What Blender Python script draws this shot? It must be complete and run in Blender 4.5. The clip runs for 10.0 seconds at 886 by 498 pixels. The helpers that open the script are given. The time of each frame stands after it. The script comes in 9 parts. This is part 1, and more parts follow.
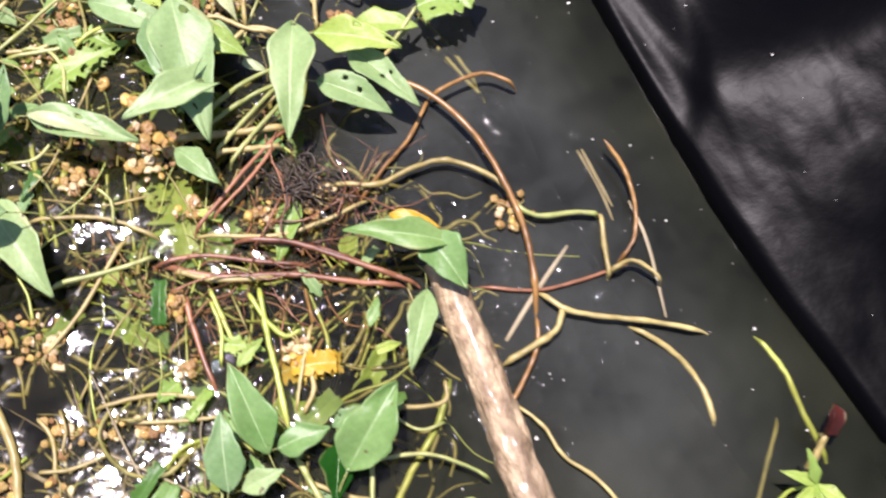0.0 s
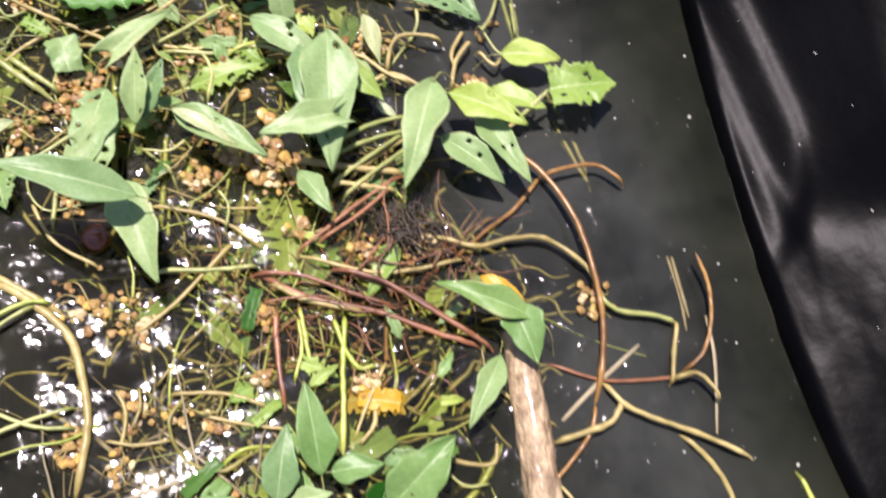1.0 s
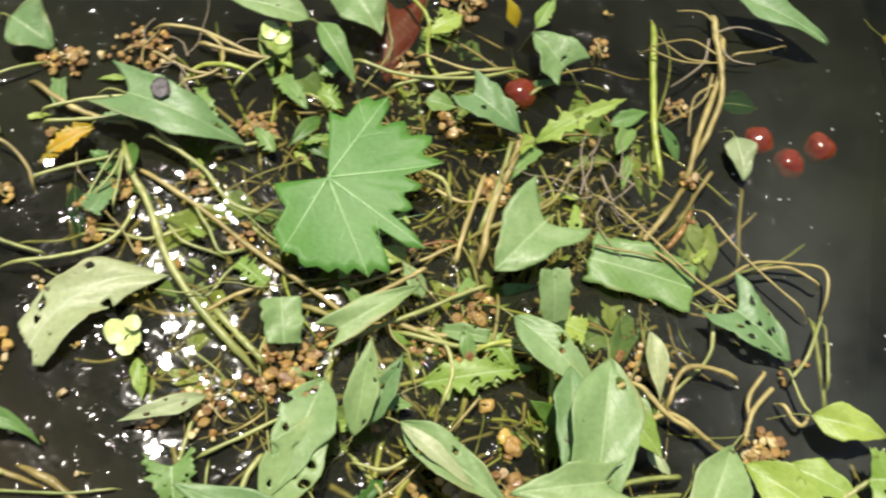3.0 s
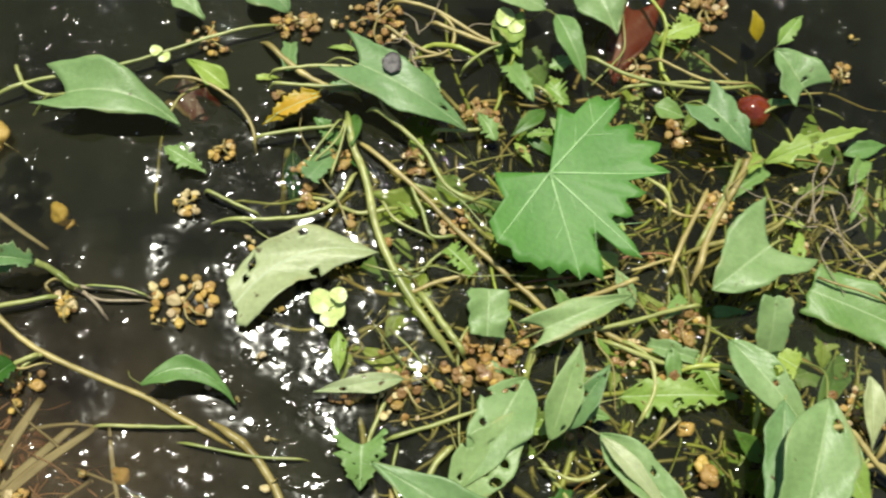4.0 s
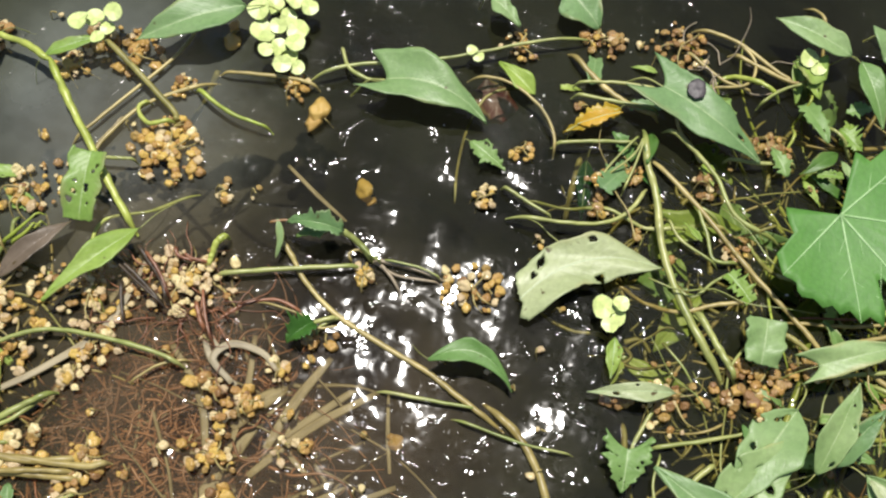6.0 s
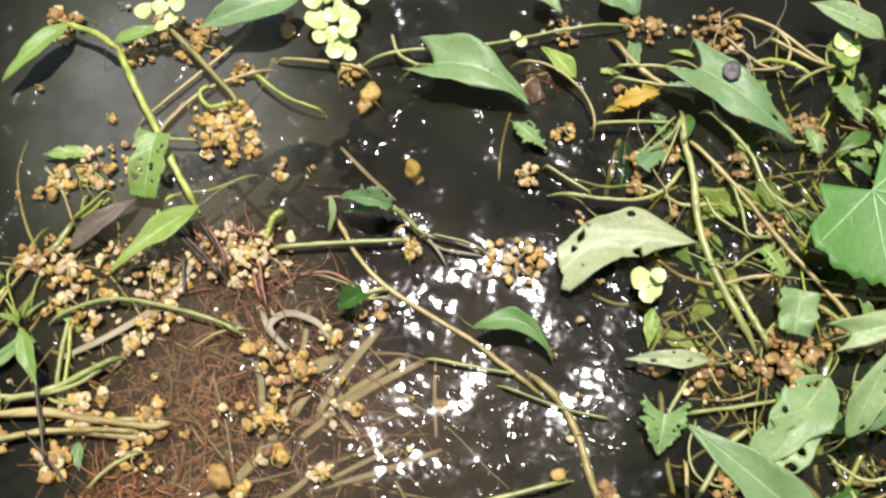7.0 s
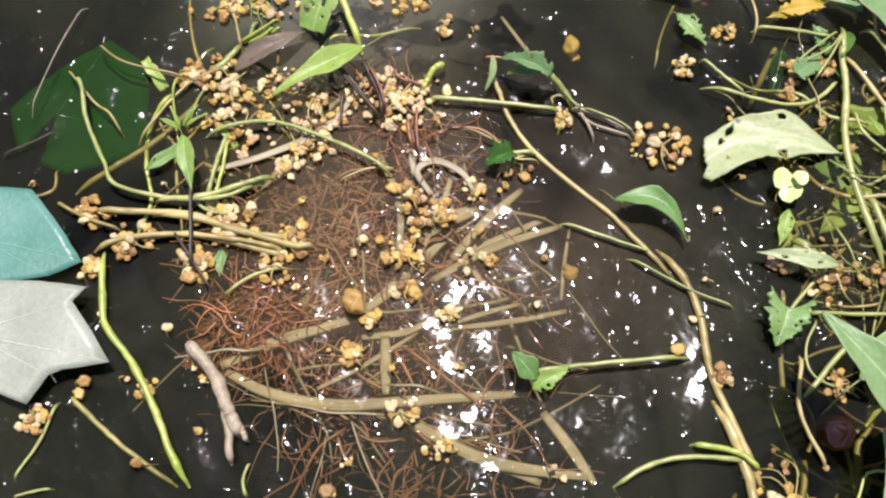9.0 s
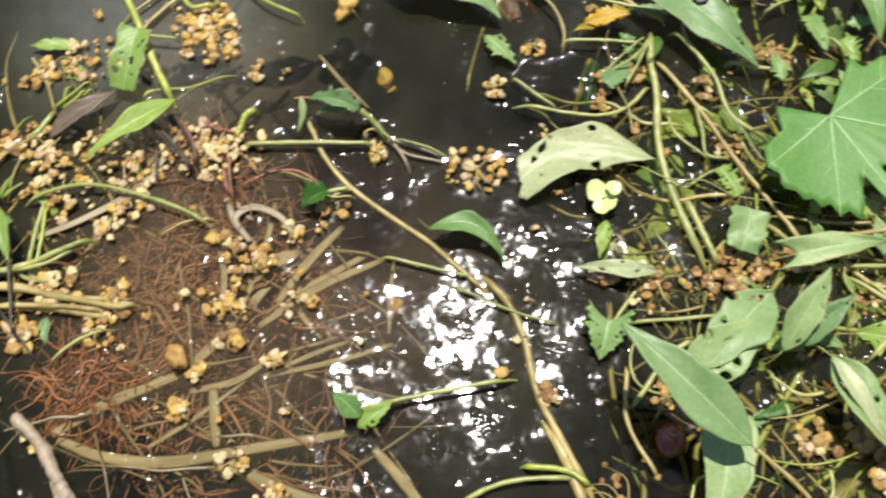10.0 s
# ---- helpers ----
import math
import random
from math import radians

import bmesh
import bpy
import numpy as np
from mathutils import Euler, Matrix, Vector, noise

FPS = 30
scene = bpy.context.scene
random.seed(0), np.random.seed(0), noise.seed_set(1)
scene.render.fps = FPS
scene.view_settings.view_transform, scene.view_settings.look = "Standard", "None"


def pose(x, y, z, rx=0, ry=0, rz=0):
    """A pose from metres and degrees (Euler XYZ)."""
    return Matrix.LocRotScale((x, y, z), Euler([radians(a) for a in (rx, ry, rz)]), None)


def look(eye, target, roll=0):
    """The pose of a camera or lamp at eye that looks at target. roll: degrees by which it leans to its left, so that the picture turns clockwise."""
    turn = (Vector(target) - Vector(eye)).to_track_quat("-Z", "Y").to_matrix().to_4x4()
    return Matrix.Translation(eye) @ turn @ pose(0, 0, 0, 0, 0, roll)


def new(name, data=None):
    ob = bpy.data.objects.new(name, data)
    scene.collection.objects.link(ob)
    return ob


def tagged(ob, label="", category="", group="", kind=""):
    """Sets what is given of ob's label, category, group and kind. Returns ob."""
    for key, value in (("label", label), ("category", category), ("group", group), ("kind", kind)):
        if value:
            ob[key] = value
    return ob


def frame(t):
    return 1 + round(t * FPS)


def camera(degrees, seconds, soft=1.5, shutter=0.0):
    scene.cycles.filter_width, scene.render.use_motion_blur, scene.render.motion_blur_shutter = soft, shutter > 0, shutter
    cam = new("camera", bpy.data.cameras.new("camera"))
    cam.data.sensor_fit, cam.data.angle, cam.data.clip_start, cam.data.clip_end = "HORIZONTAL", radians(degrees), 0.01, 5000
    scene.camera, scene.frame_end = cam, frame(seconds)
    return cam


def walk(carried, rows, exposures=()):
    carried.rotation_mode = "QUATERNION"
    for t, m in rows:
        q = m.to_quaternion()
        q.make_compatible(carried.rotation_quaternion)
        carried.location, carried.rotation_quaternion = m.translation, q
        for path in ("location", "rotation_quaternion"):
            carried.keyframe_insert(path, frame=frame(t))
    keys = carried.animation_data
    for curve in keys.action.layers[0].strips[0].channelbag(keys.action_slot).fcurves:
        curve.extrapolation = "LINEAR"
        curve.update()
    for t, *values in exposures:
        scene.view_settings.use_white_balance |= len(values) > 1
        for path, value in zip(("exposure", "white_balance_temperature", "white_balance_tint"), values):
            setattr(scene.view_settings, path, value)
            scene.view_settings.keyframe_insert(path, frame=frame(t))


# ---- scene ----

cam = camera(42.0, 10.0, soft=2.2, shutter=0.3)
PATH = [
    (0.0, 0.0245, -0.4190, 0.5847, 18.021, -5.085, -32.804),
    (0.5, -0.0016, -0.4334, 0.6224, 17.250, -9.490, -29.696),
    (1.0, -0.0025, -0.4019, 0.6149, 18.477, -7.472, -19.578),
    (1.5, 0.0178, -0.3130, 0.6129, 17.855, -8.762, -17.613),
    (2.0, 0.0048, -0.2365, 0.5734, 18.028, -10.855, -17.180),
    (2.5, -0.0297, -0.1997, 0.5328, 18.057, -10.667, -13.491),
    (3.0, -0.0381, -0.2018, 0.5203, 18.701, -7.633, -7.118),
    (3.2, -0.0462, -0.1977, 0.5216, 18.274, -7.029, -4.282),
    (4.3, -0.0831, -0.2002, 0.4944, 18.457, -3.062, 2.864),
    (4.5, -0.0803, -0.1998, 0.4965, 18.584, -2.217, 3.718),
    (5.0, -0.0961, -0.2113, 0.4968, 18.650, -1.236, 6.020),
    (5.5, -0.1244, -0.2227, 0.5028, 19.080, 0.181, 10.182),
    (5.7, -0.1427, -0.2219, 0.5057, 19.039, -0.727, 10.927),
    (6.8, -0.1483, -0.2358, 0.5401, 18.706, 1.634, 12.257),
    (7.0, -0.1376, -0.2469, 0.5339, 19.604, 1.895, 12.373),
    (7.5, -0.1288, -0.2564, 0.5278, 19.613, 1.604, 12.310),
    (8.0, -0.1338, -0.2680, 0.5267, 18.533, 0.393, 13.305),
    (8.5, -0.1505, -0.3080, 0.5240, 19.145, 0.040, 17.398),
    (9.0, -0.1742, -0.3144, 0.5354, 18.014, 0.506, 21.288),
    (9.5, -0.1410, -0.3005, 0.5302, 18.875, 1.699, 21.015),
    (10.0, -0.0906, -0.2753, 0.5357, 18.589, 2.723, 15.935),
]

walk(cam, [(t, pose(*p)) for t, *p in PATH], exposures=[(0.0, 0.70, 6100, 30), (0.5, 0.72, 6100, 32), (1.0, 0.58, 6250, 28), (1.5, 0.56, 6150, 24), (2.0, 0.62, 6200, 28), (2.5, 0.45, 6350, 26), (3.0, 0.13, 6650, 11), (4.5, 0.02, 6450, 2), (5.0, 0.0, 6200, 8), (5.5, -0.05, 6300, 10), (7.0, 0.22, 6200, 18), (8.0, 0.16, 6350, 18), (9.0, 0.36, 6100, 22), (9.5, 0.36, 5950, 20), (10.0, 0.22, 6350, 16)])


# ---- world, sun ----
world = bpy.data.worlds.new("sky")
scene.world = world
world.use_nodes = True
wt = world.node_tree
sky = wt.nodes.new("ShaderNodeTexSky")
sky.sky_type, sky.sun_disc = 'NISHITA', False
SUN = Vector((-0.061, 0.240, 0.969)).normalized()
sky.sun_elevation = math.asin(SUN.z)
sky.sun_rotation = math.atan2(SUN.x, SUN.y)
wt.links.new(sky.outputs[0], wt.nodes["Background"].inputs[0])
wt.nodes["Background"].inputs[1].default_value = 0.080
sun_data = bpy.data.lights.new("sun", 'SUN')
sun_data.energy, sun_data.angle, sun_data.color = 5.0, radians(0.6), (1.0, 0.95, 0.85)
sun = new("sun", sun_data)
sun.matrix_world = look(SUN * 5, (0, 0, 0))


# ---- materials ----
def mat(name):
    m = bpy.data.materials.new(name)
    m.use_nodes = True
    return m, m.node_tree.nodes, m.node_tree.links, m.node_tree.nodes["Principled BSDF"]


def ramp(nodes, stops):
    r = nodes.new("ShaderNodeValToRGB")
    while len(r.color_ramp.elements) < len(stops):
        r.color_ramp.elements.new(0.5)
    for e, (p, c) in zip(r.color_ramp.elements, stops):
        e.position, e.color = p, (*c, 1)
    return r


def noise_tex(nodes, links, scale, detail=4.0, rough=0.55, coord="Object"):
    c, n = nodes.new("ShaderNodeTexCoord"), nodes.new("ShaderNodeTexNoise")
    n.inputs["Scale"].default_value, n.inputs["Detail"].default_value, n.inputs["Roughness"].default_value = scale, detail, rough
    links.new(c.outputs[coord], n.inputs["Vector"])
    return n


def bumped(nodes, links, bsdf, height, strength, distance):
    b = nodes.new("ShaderNodeBump")
    b.inputs["Strength"].default_value, b.inputs["Distance"].default_value = strength, distance
    links.new(height, b.inputs["Height"])
    links.new(b.outputs[0], bsdf.inputs["Normal"])


def math_node(nodes, links, op, a, b):
    n = nodes.new("ShaderNodeMath")
    n.operation = op
    for i, v in enumerate((a, b)):
        if isinstance(v, (int, float)):
            n.inputs[i].default_value = v
        else:
            links.new(v, n.inputs[i])
    return n.outputs[0]


def mixed(nodes, links, fac, a, b, blend='MIX'):
    n = nodes.new("ShaderNodeMix")
    n.data_type, n.blend_type = 'RGBA', blend
    for i, v in ((0, fac), (6, a), (7, b)):
        if isinstance(v, (int, float)):
            n.inputs[i].default_value = v
        elif isinstance(v, tuple):
            n.inputs[i].default_value = (*v, 1)
        else:
            links.new(v, n.inputs[i])
    return n.outputs[2]


def leaf_material(name, dark, light, vein, spots=(0.10, 0.07, 0.02), spot_amount=0.70, rough=0.42, glow=0.28, straw=(0.42, 0.40, 0.16)):
    """Leaf: pale midrib and side veins along the blade's own coordinates, mottling, brown flecks, some light passing through."""
    m, nodes, links, bsdf = mat(name)
    uv = nodes.new("ShaderNodeUVMap")
    sep = nodes.new("ShaderNodeSeparateXYZ")
    links.new(uv.outputs[0], sep.inputs[0])
    across = math_node(nodes, links, 'ABSOLUTE', math_node(nodes, links, 'SUBTRACT', sep.outputs[1], 0.5), 0)
    slant = math_node(nodes, links, 'SUBTRACT', sep.outputs[0], math_node(nodes, links, 'MULTIPLY', across, 0.55))
    wave = math_node(nodes, links, 'ABSOLUTE', math_node(nodes, links, 'SINE', math_node(nodes, links, 'MULTIPLY', slant, 34.0), 0), 0)
    side = math_node(nodes, links, 'SMOOTH_MIN', math_node(nodes, links, 'MULTIPLY', wave, 4.0), 1.0)
    n1, n2 = noise_tex(nodes, links, 45, 5), noise_tex(nodes, links, 420, 3)
    patch = ramp(nodes, [(0.32, dark), (0.68, light)])
    links.new(n1.outputs[0], patch.inputs[0])
    fine = ramp(nodes, [(0.3, (0.90, 0.90, 0.90)), (0.7, (1.08, 1.08, 1.08))])
    links.new(n2.outputs[0], fine.inputs[0])
    col = mixed(nodes, links, 1.0, patch.outputs[0], fine.outputs[0], 'MULTIPLY')
    inv = math_node(nodes, links, 'SUBTRACT', 1.0, side)
    col = mixed(nodes, links, math_node(nodes, links, 'MULTIPLY', inv, 0.06), col, vein)
    rib = math_node(nodes, links, 'LESS_THAN', across, 0.022)
    col = mixed(nodes, links, math_node(nodes, links, 'MULTIPLY', rib, 0.55), col, vein)
    worn = ramp(nodes, [(0.86, (0, 0, 0)), (1.02, (1, 1, 1))])
    n4 = noise_tex(nodes, links, 38, 3)
    links.new(math_node(nodes, links, 'ADD', math_node(nodes, links, 'MULTIPLY', across, 0.9), math_node(nodes, links, 'MULTIPLY', n4.outputs[0], 0.85)), worn.inputs[0])
    col = mixed(nodes, links, math_node(nodes, links, 'MULTIPLY', worn.outputs[0], 0.55), col, straw)
    info, hsv = nodes.new("ShaderNodeObjectInfo"), nodes.new("ShaderNodeHueSaturation")
    links.new(col, hsv.inputs["Color"])
    links.new(math_node(nodes, links, 'ADD', math_node(nodes, links, 'MULTIPLY', info.outputs["Random"], 0.32), 0.84), hsv.inputs["Value"])
    links.new(math_node(nodes, links, 'ADD', math_node(nodes, links, 'MULTIPLY', info.outputs["Random"], -0.035), 0.515), hsv.inputs["Hue"])
    col = hsv.outputs[0]
    n3 = noise_tex(nodes, links, 130, 2)
    fleck = ramp(nodes, [(spot_amount, (0, 0, 0)), (spot_amount + 0.06, (1, 1, 1))])
    links.new(n3.outputs[0], fleck.inputs[0])
    col = mixed(nodes, links, fleck.outputs[0], col, spots)
    links.new(col, bsdf.inputs["Base Color"])
    bsdf.inputs["Roughness"].default_value = rough
    h = math_node(nodes, links, 'ADD', math_node(nodes, links, 'MULTIPLY', side, 0.12), math_node(nodes, links, 'MULTIPLY', n2.outputs[0], 0.5))
    bumped(nodes, links, bsdf, h, 0.6, 0.0006)
    tr, mx = nodes.new("ShaderNodeBsdfTranslucent"), nodes.new("ShaderNodeMixShader")
    links.new(col, tr.inputs[0])
    mx.inputs[0].default_value = glow
    links.new(bsdf.outputs[0], mx.inputs[1])
    links.new(tr.outputs[0], mx.inputs[2])
    links.new(mx.outputs[0], nodes["Material Output"].inputs[0])
    return m


def plain_material(name, dark, light, rough=0.5, scale=120, bump=0.5, dist=0.0006, detail=5, metal=0.0, vary=0.0, spec=0.5, stretch=None):
    m, nodes, links, bsdf = mat(name)
    n1, n2 = noise_tex(nodes, links, scale, detail), noise_tex(nodes, links, scale * 6, 3)
    if stretch:
        mp, c = nodes.new("ShaderNodeMapping"), nodes.new("ShaderNodeTexCoord")
        mp.inputs["Scale"].default_value = stretch
        links.new(c.outputs["UV"], mp.inputs[0])
        links.new(mp.outputs[0], n1.inputs["Vector"])
    r = ramp(nodes, [(0.3, dark), (0.7, light)])
    links.new(n1.outputs[0], r.inputs[0])
    fine = ramp(nodes, [(0.25, (0.7, 0.7, 0.7)), (0.75, (1.2, 1.2, 1.2))])
    links.new(n2.outputs[0], fine.inputs[0])
    col = mixed(nodes, links, 1.0, r.outputs[0], fine.outputs[0], 'MULTIPLY')
    if vary:
        info = nodes.new("ShaderNodeObjectInfo")
        v = math_node(nodes, links, 'ADD', math_node(nodes, links, 'MULTIPLY', info.outputs["Random"], vary), 1.0 - vary / 2)
        hsv = nodes.new("ShaderNodeHueSaturation")
        links.new(col, hsv.inputs["Color"])
        links.new(v, hsv.inputs["Value"])
        links.new(math_node(nodes, links, 'ADD', math_node(nodes, links, 'MULTIPLY', info.outputs["Random"], 0.03), 0.487), hsv.inputs["Hue"])
        col = hsv.outputs[0]
    links.new(col, bsdf.inputs["Base Color"])
    bsdf.inputs["Roughness"].default_value, bsdf.inputs["Metallic"].default_value = rough, metal
    bsdf.inputs["Specular IOR Level"].default_value = spec
    bumped(nodes, links, bsdf, n1.outputs[0], bump, dist)
    return m


SAGE = leaf_material("sage_leaf", (0.211, 0.356, 0.124), (0.302, 0.450, 0.184), (0.387, 0.513, 0.234))
GREEN = leaf_material("green_leaf", (0.167, 0.315, 0.074), (0.243, 0.401, 0.122), (0.288, 0.450, 0.162))
GREEN_DEEP = leaf_material("deep_green_leaf", (0.055, 0.150, 0.018), (0.095, 0.220, 0.035), (0.12, 0.25, 0.06))
LIME = leaf_material("lime_leaf", (0.250, 0.400, 0.058), (0.370, 0.510, 0.115), (0.45, 0.56, 0.17))
PALE = leaf_material("pale_leaf", (0.360, 0.440, 0.200), (0.480, 0.550, 0.290), (0.58, 0.62, 0.42), spot_amount=0.68)
MAPLE = leaf_material("maple_leaf", (0.122, 0.302, 0.045), (0.171, 0.365, 0.068), (0.252, 0.432, 0.135), spot_amount=0.85, rough=0.5)
SUNKEN = leaf_material("sunken_leaf", (0.004, 0.058, 0.003), (0.007, 0.074, 0.005), (0.009, 0.080, 0.006), spot_amount=0.80, rough=0.85)
SUNKEN.node_tree.nodes["Principled BSDF"].inputs["Specular IOR Level"].default_value = 0.12
TEAL = leaf_material("teal_leaf", (0.110, 0.310, 0.220), (0.180, 0.400, 0.310), (0.25, 0.45, 0.34), spot_amount=0.80, rough=0.3)
CREAM = leaf_material("cream_leaf", (0.340, 0.375, 0.280), (0.415, 0.450, 0.345), (0.41, 0.44, 0.32), spot_amount=0.80)
YELLOW = leaf_material("yellow_leaf", (0.520, 0.330, 0.010), (0.640, 0.450, 0.030), (0.60, 0.48, 0.10))
RED = leaf_material("red_leaf", (0.150, 0.024, 0.006), (0.250, 0.050, 0.014), (0.22, 0.06, 0.02))
DEAD = leaf_material("dead_leaf", (0.120, 0.095, 0.060), (0.230, 0.185, 0.120), (0.25, 0.20, 0.14))
RED_DARK = leaf_material("withered_leaf", (0.045, 0.012, 0.008), (0.120, 0.024, 0.014), (0.10, 0.03, 0.02))

ROSETTE = plain_material("rosette_leaf", (0.500, 0.600, 0.180), (0.640, 0.720, 0.300), 0.4, 60, 0.3, 0.0004)
STEM = plain_material("green_stem", (0.190, 0.240, 0.050), (0.440, 0.440, 0.150), 0.36, 28, 0.4, 0.0003)
STEM_LIME = plain_material("lime_stem", (0.260, 0.340, 0.035), (0.460, 0.500, 0.110), 0.36, 28, 0.4, 0.0003)
STEM_BUFF = plain_material("buff_stem", (0.240, 0.185, 0.050), (0.520, 0.425, 0.160), 0.40, 28, 0.4, 0.0003)
STEM_RUST = plain_material("rust_stem", (0.160, 0.070, 0.016), (0.380, 0.210, 0.060), 0.32, 30, 0.4, 0.0003)
ROOT_RED = plain_material("red_root", (0.110, 0.040, 0.020), (0.390, 0.170, 0.075), 0.38, 30)
ROOT_FAWN = plain_material("fawn_root", (0.105, 0.042, 0.022), (0.480, 0.230, 0.115), 0.40, 30)
ROOT_ORANGE = plain_material("orange_root", (0.230, 0.076, 0.024), (0.520, 0.220, 0.082), 0.38, 30)
ROOT_DARK = plain_material("dark_root", (0.030, 0.022, 0.014), (0.080, 0.055, 0.030), 0.45, 90)
SUNK_STEM = plain_material("sunken_stem", (0.150, 0.140, 0.028), (0.360, 0.320, 0.090), 0.5, 60)
REED = plain_material("dead_reed", (0.200, 0.160, 0.080), (0.430, 0.360, 0.210), 0.5, 1.5, stretch=(3, 8, 1))
TWIG = plain_material("pale_twig", (0.270, 0.215, 0.135), (0.450, 0.370, 0.250), 0.55, 90)
BARK = plain_material("stick_bark", (0.200, 0.125, 0.062), (0.640, 0.480, 0.280), 0.45, 1.5, 1.0, 0.006, detail=7, stretch=(9, 6, 1))
BARK.node_tree.nodes["Principled BSDF"].inputs["Coat Weight"].default_value = 0.6
BARK.node_tree.nodes["Principled BSDF"].inputs["Coat Roughness"].default_value = 0.22
SEED = plain_material("seed_skin", (0.480, 0.270, 0.060), (0.820, 0.540, 0.160), 0.24, 160, 0.4, 0.0004, vary=0.55)
SEED_PALE = plain_material("pale_seed_skin", (0.740, 0.540, 0.230), (0.920, 0.780, 0.470), 0.24, 160, 0.4, 0.0004, vary=0.35)
SEED_RIPE = plain_material("ripe_seed_skin", (0.300, 0.165, 0.045), (0.560, 0.350, 0.130), 0.24, 160, 0.4, 0.0004, vary=0.5)
BERRY = plain_material("red_skin", (0.110, 0.016, 0.007), (0.270, 0.052, 0.018), 0.14, 120, 0.3, 0.0004, vary=0.3)
for wet in (SEED, SEED_PALE, SEED_RIPE, BERRY):            # a film of water on them
    wet.node_tree.nodes["Principled BSDF"].inputs["Coat Weight"].default_value = 0.7
    wet.node_tree.nodes["Principled BSDF"].inputs["Coat Roughness"].default_value = 0.06
for thin in (SEED, SEED_PALE, SEED_RIPE):                  # light passes through their thin skins
    tn, tl = thin.node_tree.nodes, thin.node_tree.links
    tr, mx = tn.new("ShaderNodeBsdfTranslucent"), tn.new("ShaderNodeMixShader")
    tl.new(tn["Principled BSDF"].inputs["Base Color"].links[0].from_socket, tr.inputs[0])
    mx.inputs[0].default_value = 0.26
    tl.new(tn["Principled BSDF"].outputs[0], mx.inputs[1])
    tl.new(tr.outputs[0], mx.inputs[2])
    tl.new(mx.outputs[0], tn["Material Output"].inputs[0])
DECAY = plain_material("decay", (0.020, 0.016, 0.016), (0.110, 0.095, 0.095), 0.5, 400, 0.6, 0.0004)
ROOT_BED = plain_material("root_bed", (0.050, 0.020, 0.012), (0.250, 0.098, 0.055), 0.7, 40, 0.9, 0.004, spec=0.05)
FLAKE = plain_material("floating_flake", (0.400, 0.380, 0.330), (0.700, 0.680, 0.620), 0.5, 300, 0.3, 0.0004)


def liner_material():
    m, nodes, links, bsdf = mat("black_liner")
    n1, n2 = noise_tex(nodes, links, 9, 5), noise_tex(nodes, links, 160, 3)
    r = ramp(nodes, [(0.3, (0.0007, 0.0007, 0.0008)), (0.7, (0.0018, 0.0018, 0.0020))])
    links.new(n1.outputs[0], r.inputs[0])
    links.new(r.outputs[0], bsdf.inputs["Base Color"])
    rr = ramp(nodes, [(0.3, (0.30, 0.30, 0.30)), (0.7, (0.37, 0.37, 0.37))])
    links.new(n1.outputs[0], rr.inputs[0])
    links.new(rr.outputs[0], bsdf.inputs["Roughness"])
    bsdf.inputs["Specular IOR Level"].default_value = 0.052
    bumped(nodes, links, bsdf, n2.outputs[0], 0.25, 0.0006)
    return m


SUNLIT_SILT = (-0.365, 0.005, 0.080, 0.080)


def silt_material():
    m, nodes, links, bsdf = mat("silt")
    n1, n2 = noise_tex(nodes, links, 5, 6), noise_tex(nodes, links, 90, 5)
    c, sep = nodes.new("ShaderNodeTexCoord"), nodes.new("ShaderNodeSeparateXYZ")
    links.new(c.outputs["Object"], sep.inputs[0])
    # a patch of pale silt, with the sunlight on it painted into its colour
    dx = math_node(nodes, links, 'DIVIDE', math_node(nodes, links, 'SUBTRACT', sep.outputs[0], SUNLIT_SILT[0]), SUNLIT_SILT[2])
    dy = math_node(nodes, links, 'DIVIDE', math_node(nodes, links, 'SUBTRACT', sep.outputs[1], SUNLIT_SILT[1]), SUNLIT_SILT[3])
    far = math_node(nodes, links, 'SQRT', math_node(nodes, links, 'ADD', math_node(nodes, links, 'MULTIPLY', dx, dx), math_node(nodes, links, 'MULTIPLY', dy, dy)), 0)
    amount = math_node(nodes, links, 'SUBTRACT', math_node(nodes, links, 'ADD', math_node(nodes, links, 'MULTIPLY', n1.outputs[0], 0.8), 0.75), math_node(nodes, links, 'MULTIPLY', far, 0.55))
    r = ramp(nodes, [(0.30, (0.006, 0.006, 0.005)), (0.50, (0.016, 0.016, 0.012)), (0.98, (0.110, 0.102, 0.086))])
    links.new(amount, r.inputs[0])
    f = ramp(nodes, [(0.3, (0.8, 0.8, 0.8)), (0.7, (1.12, 1.1, 1.06))])
    links.new(n2.outputs[0], f.inputs[0])
    # the silt colour fades to near black towards the liner's steep side
    thin = nodes.new("ShaderNodeMapRange")
    thin.inputs["From Min"].default_value, thin.inputs["From Max"].default_value = 0.06, 0.235
    thin.inputs["To Min"].default_value, thin.inputs["To Max"].default_value = 0.0, 0.96
    links.new(math_node(nodes, links, 'ADD', sep.outputs[0], math_node(nodes, links, 'MULTIPLY', n1.outputs[0], 0.04)), thin.inputs["Value"])
    full = mixed(nodes, links, 1.0, r.outputs[0], f.outputs[0], 'MULTIPLY')
    links.new(mixed(nodes, links, thin.outputs[0], full, (0.003, 0.003, 0.003)), bsdf.inputs["Base Color"])
    bsdf.inputs["Roughness"].default_value, bsdf.inputs["Specular IOR Level"].default_value = 0.9, 0.03
    bumped(nodes, links, bsdf, n2.outputs[0], 0.35, 0.003)
    return m


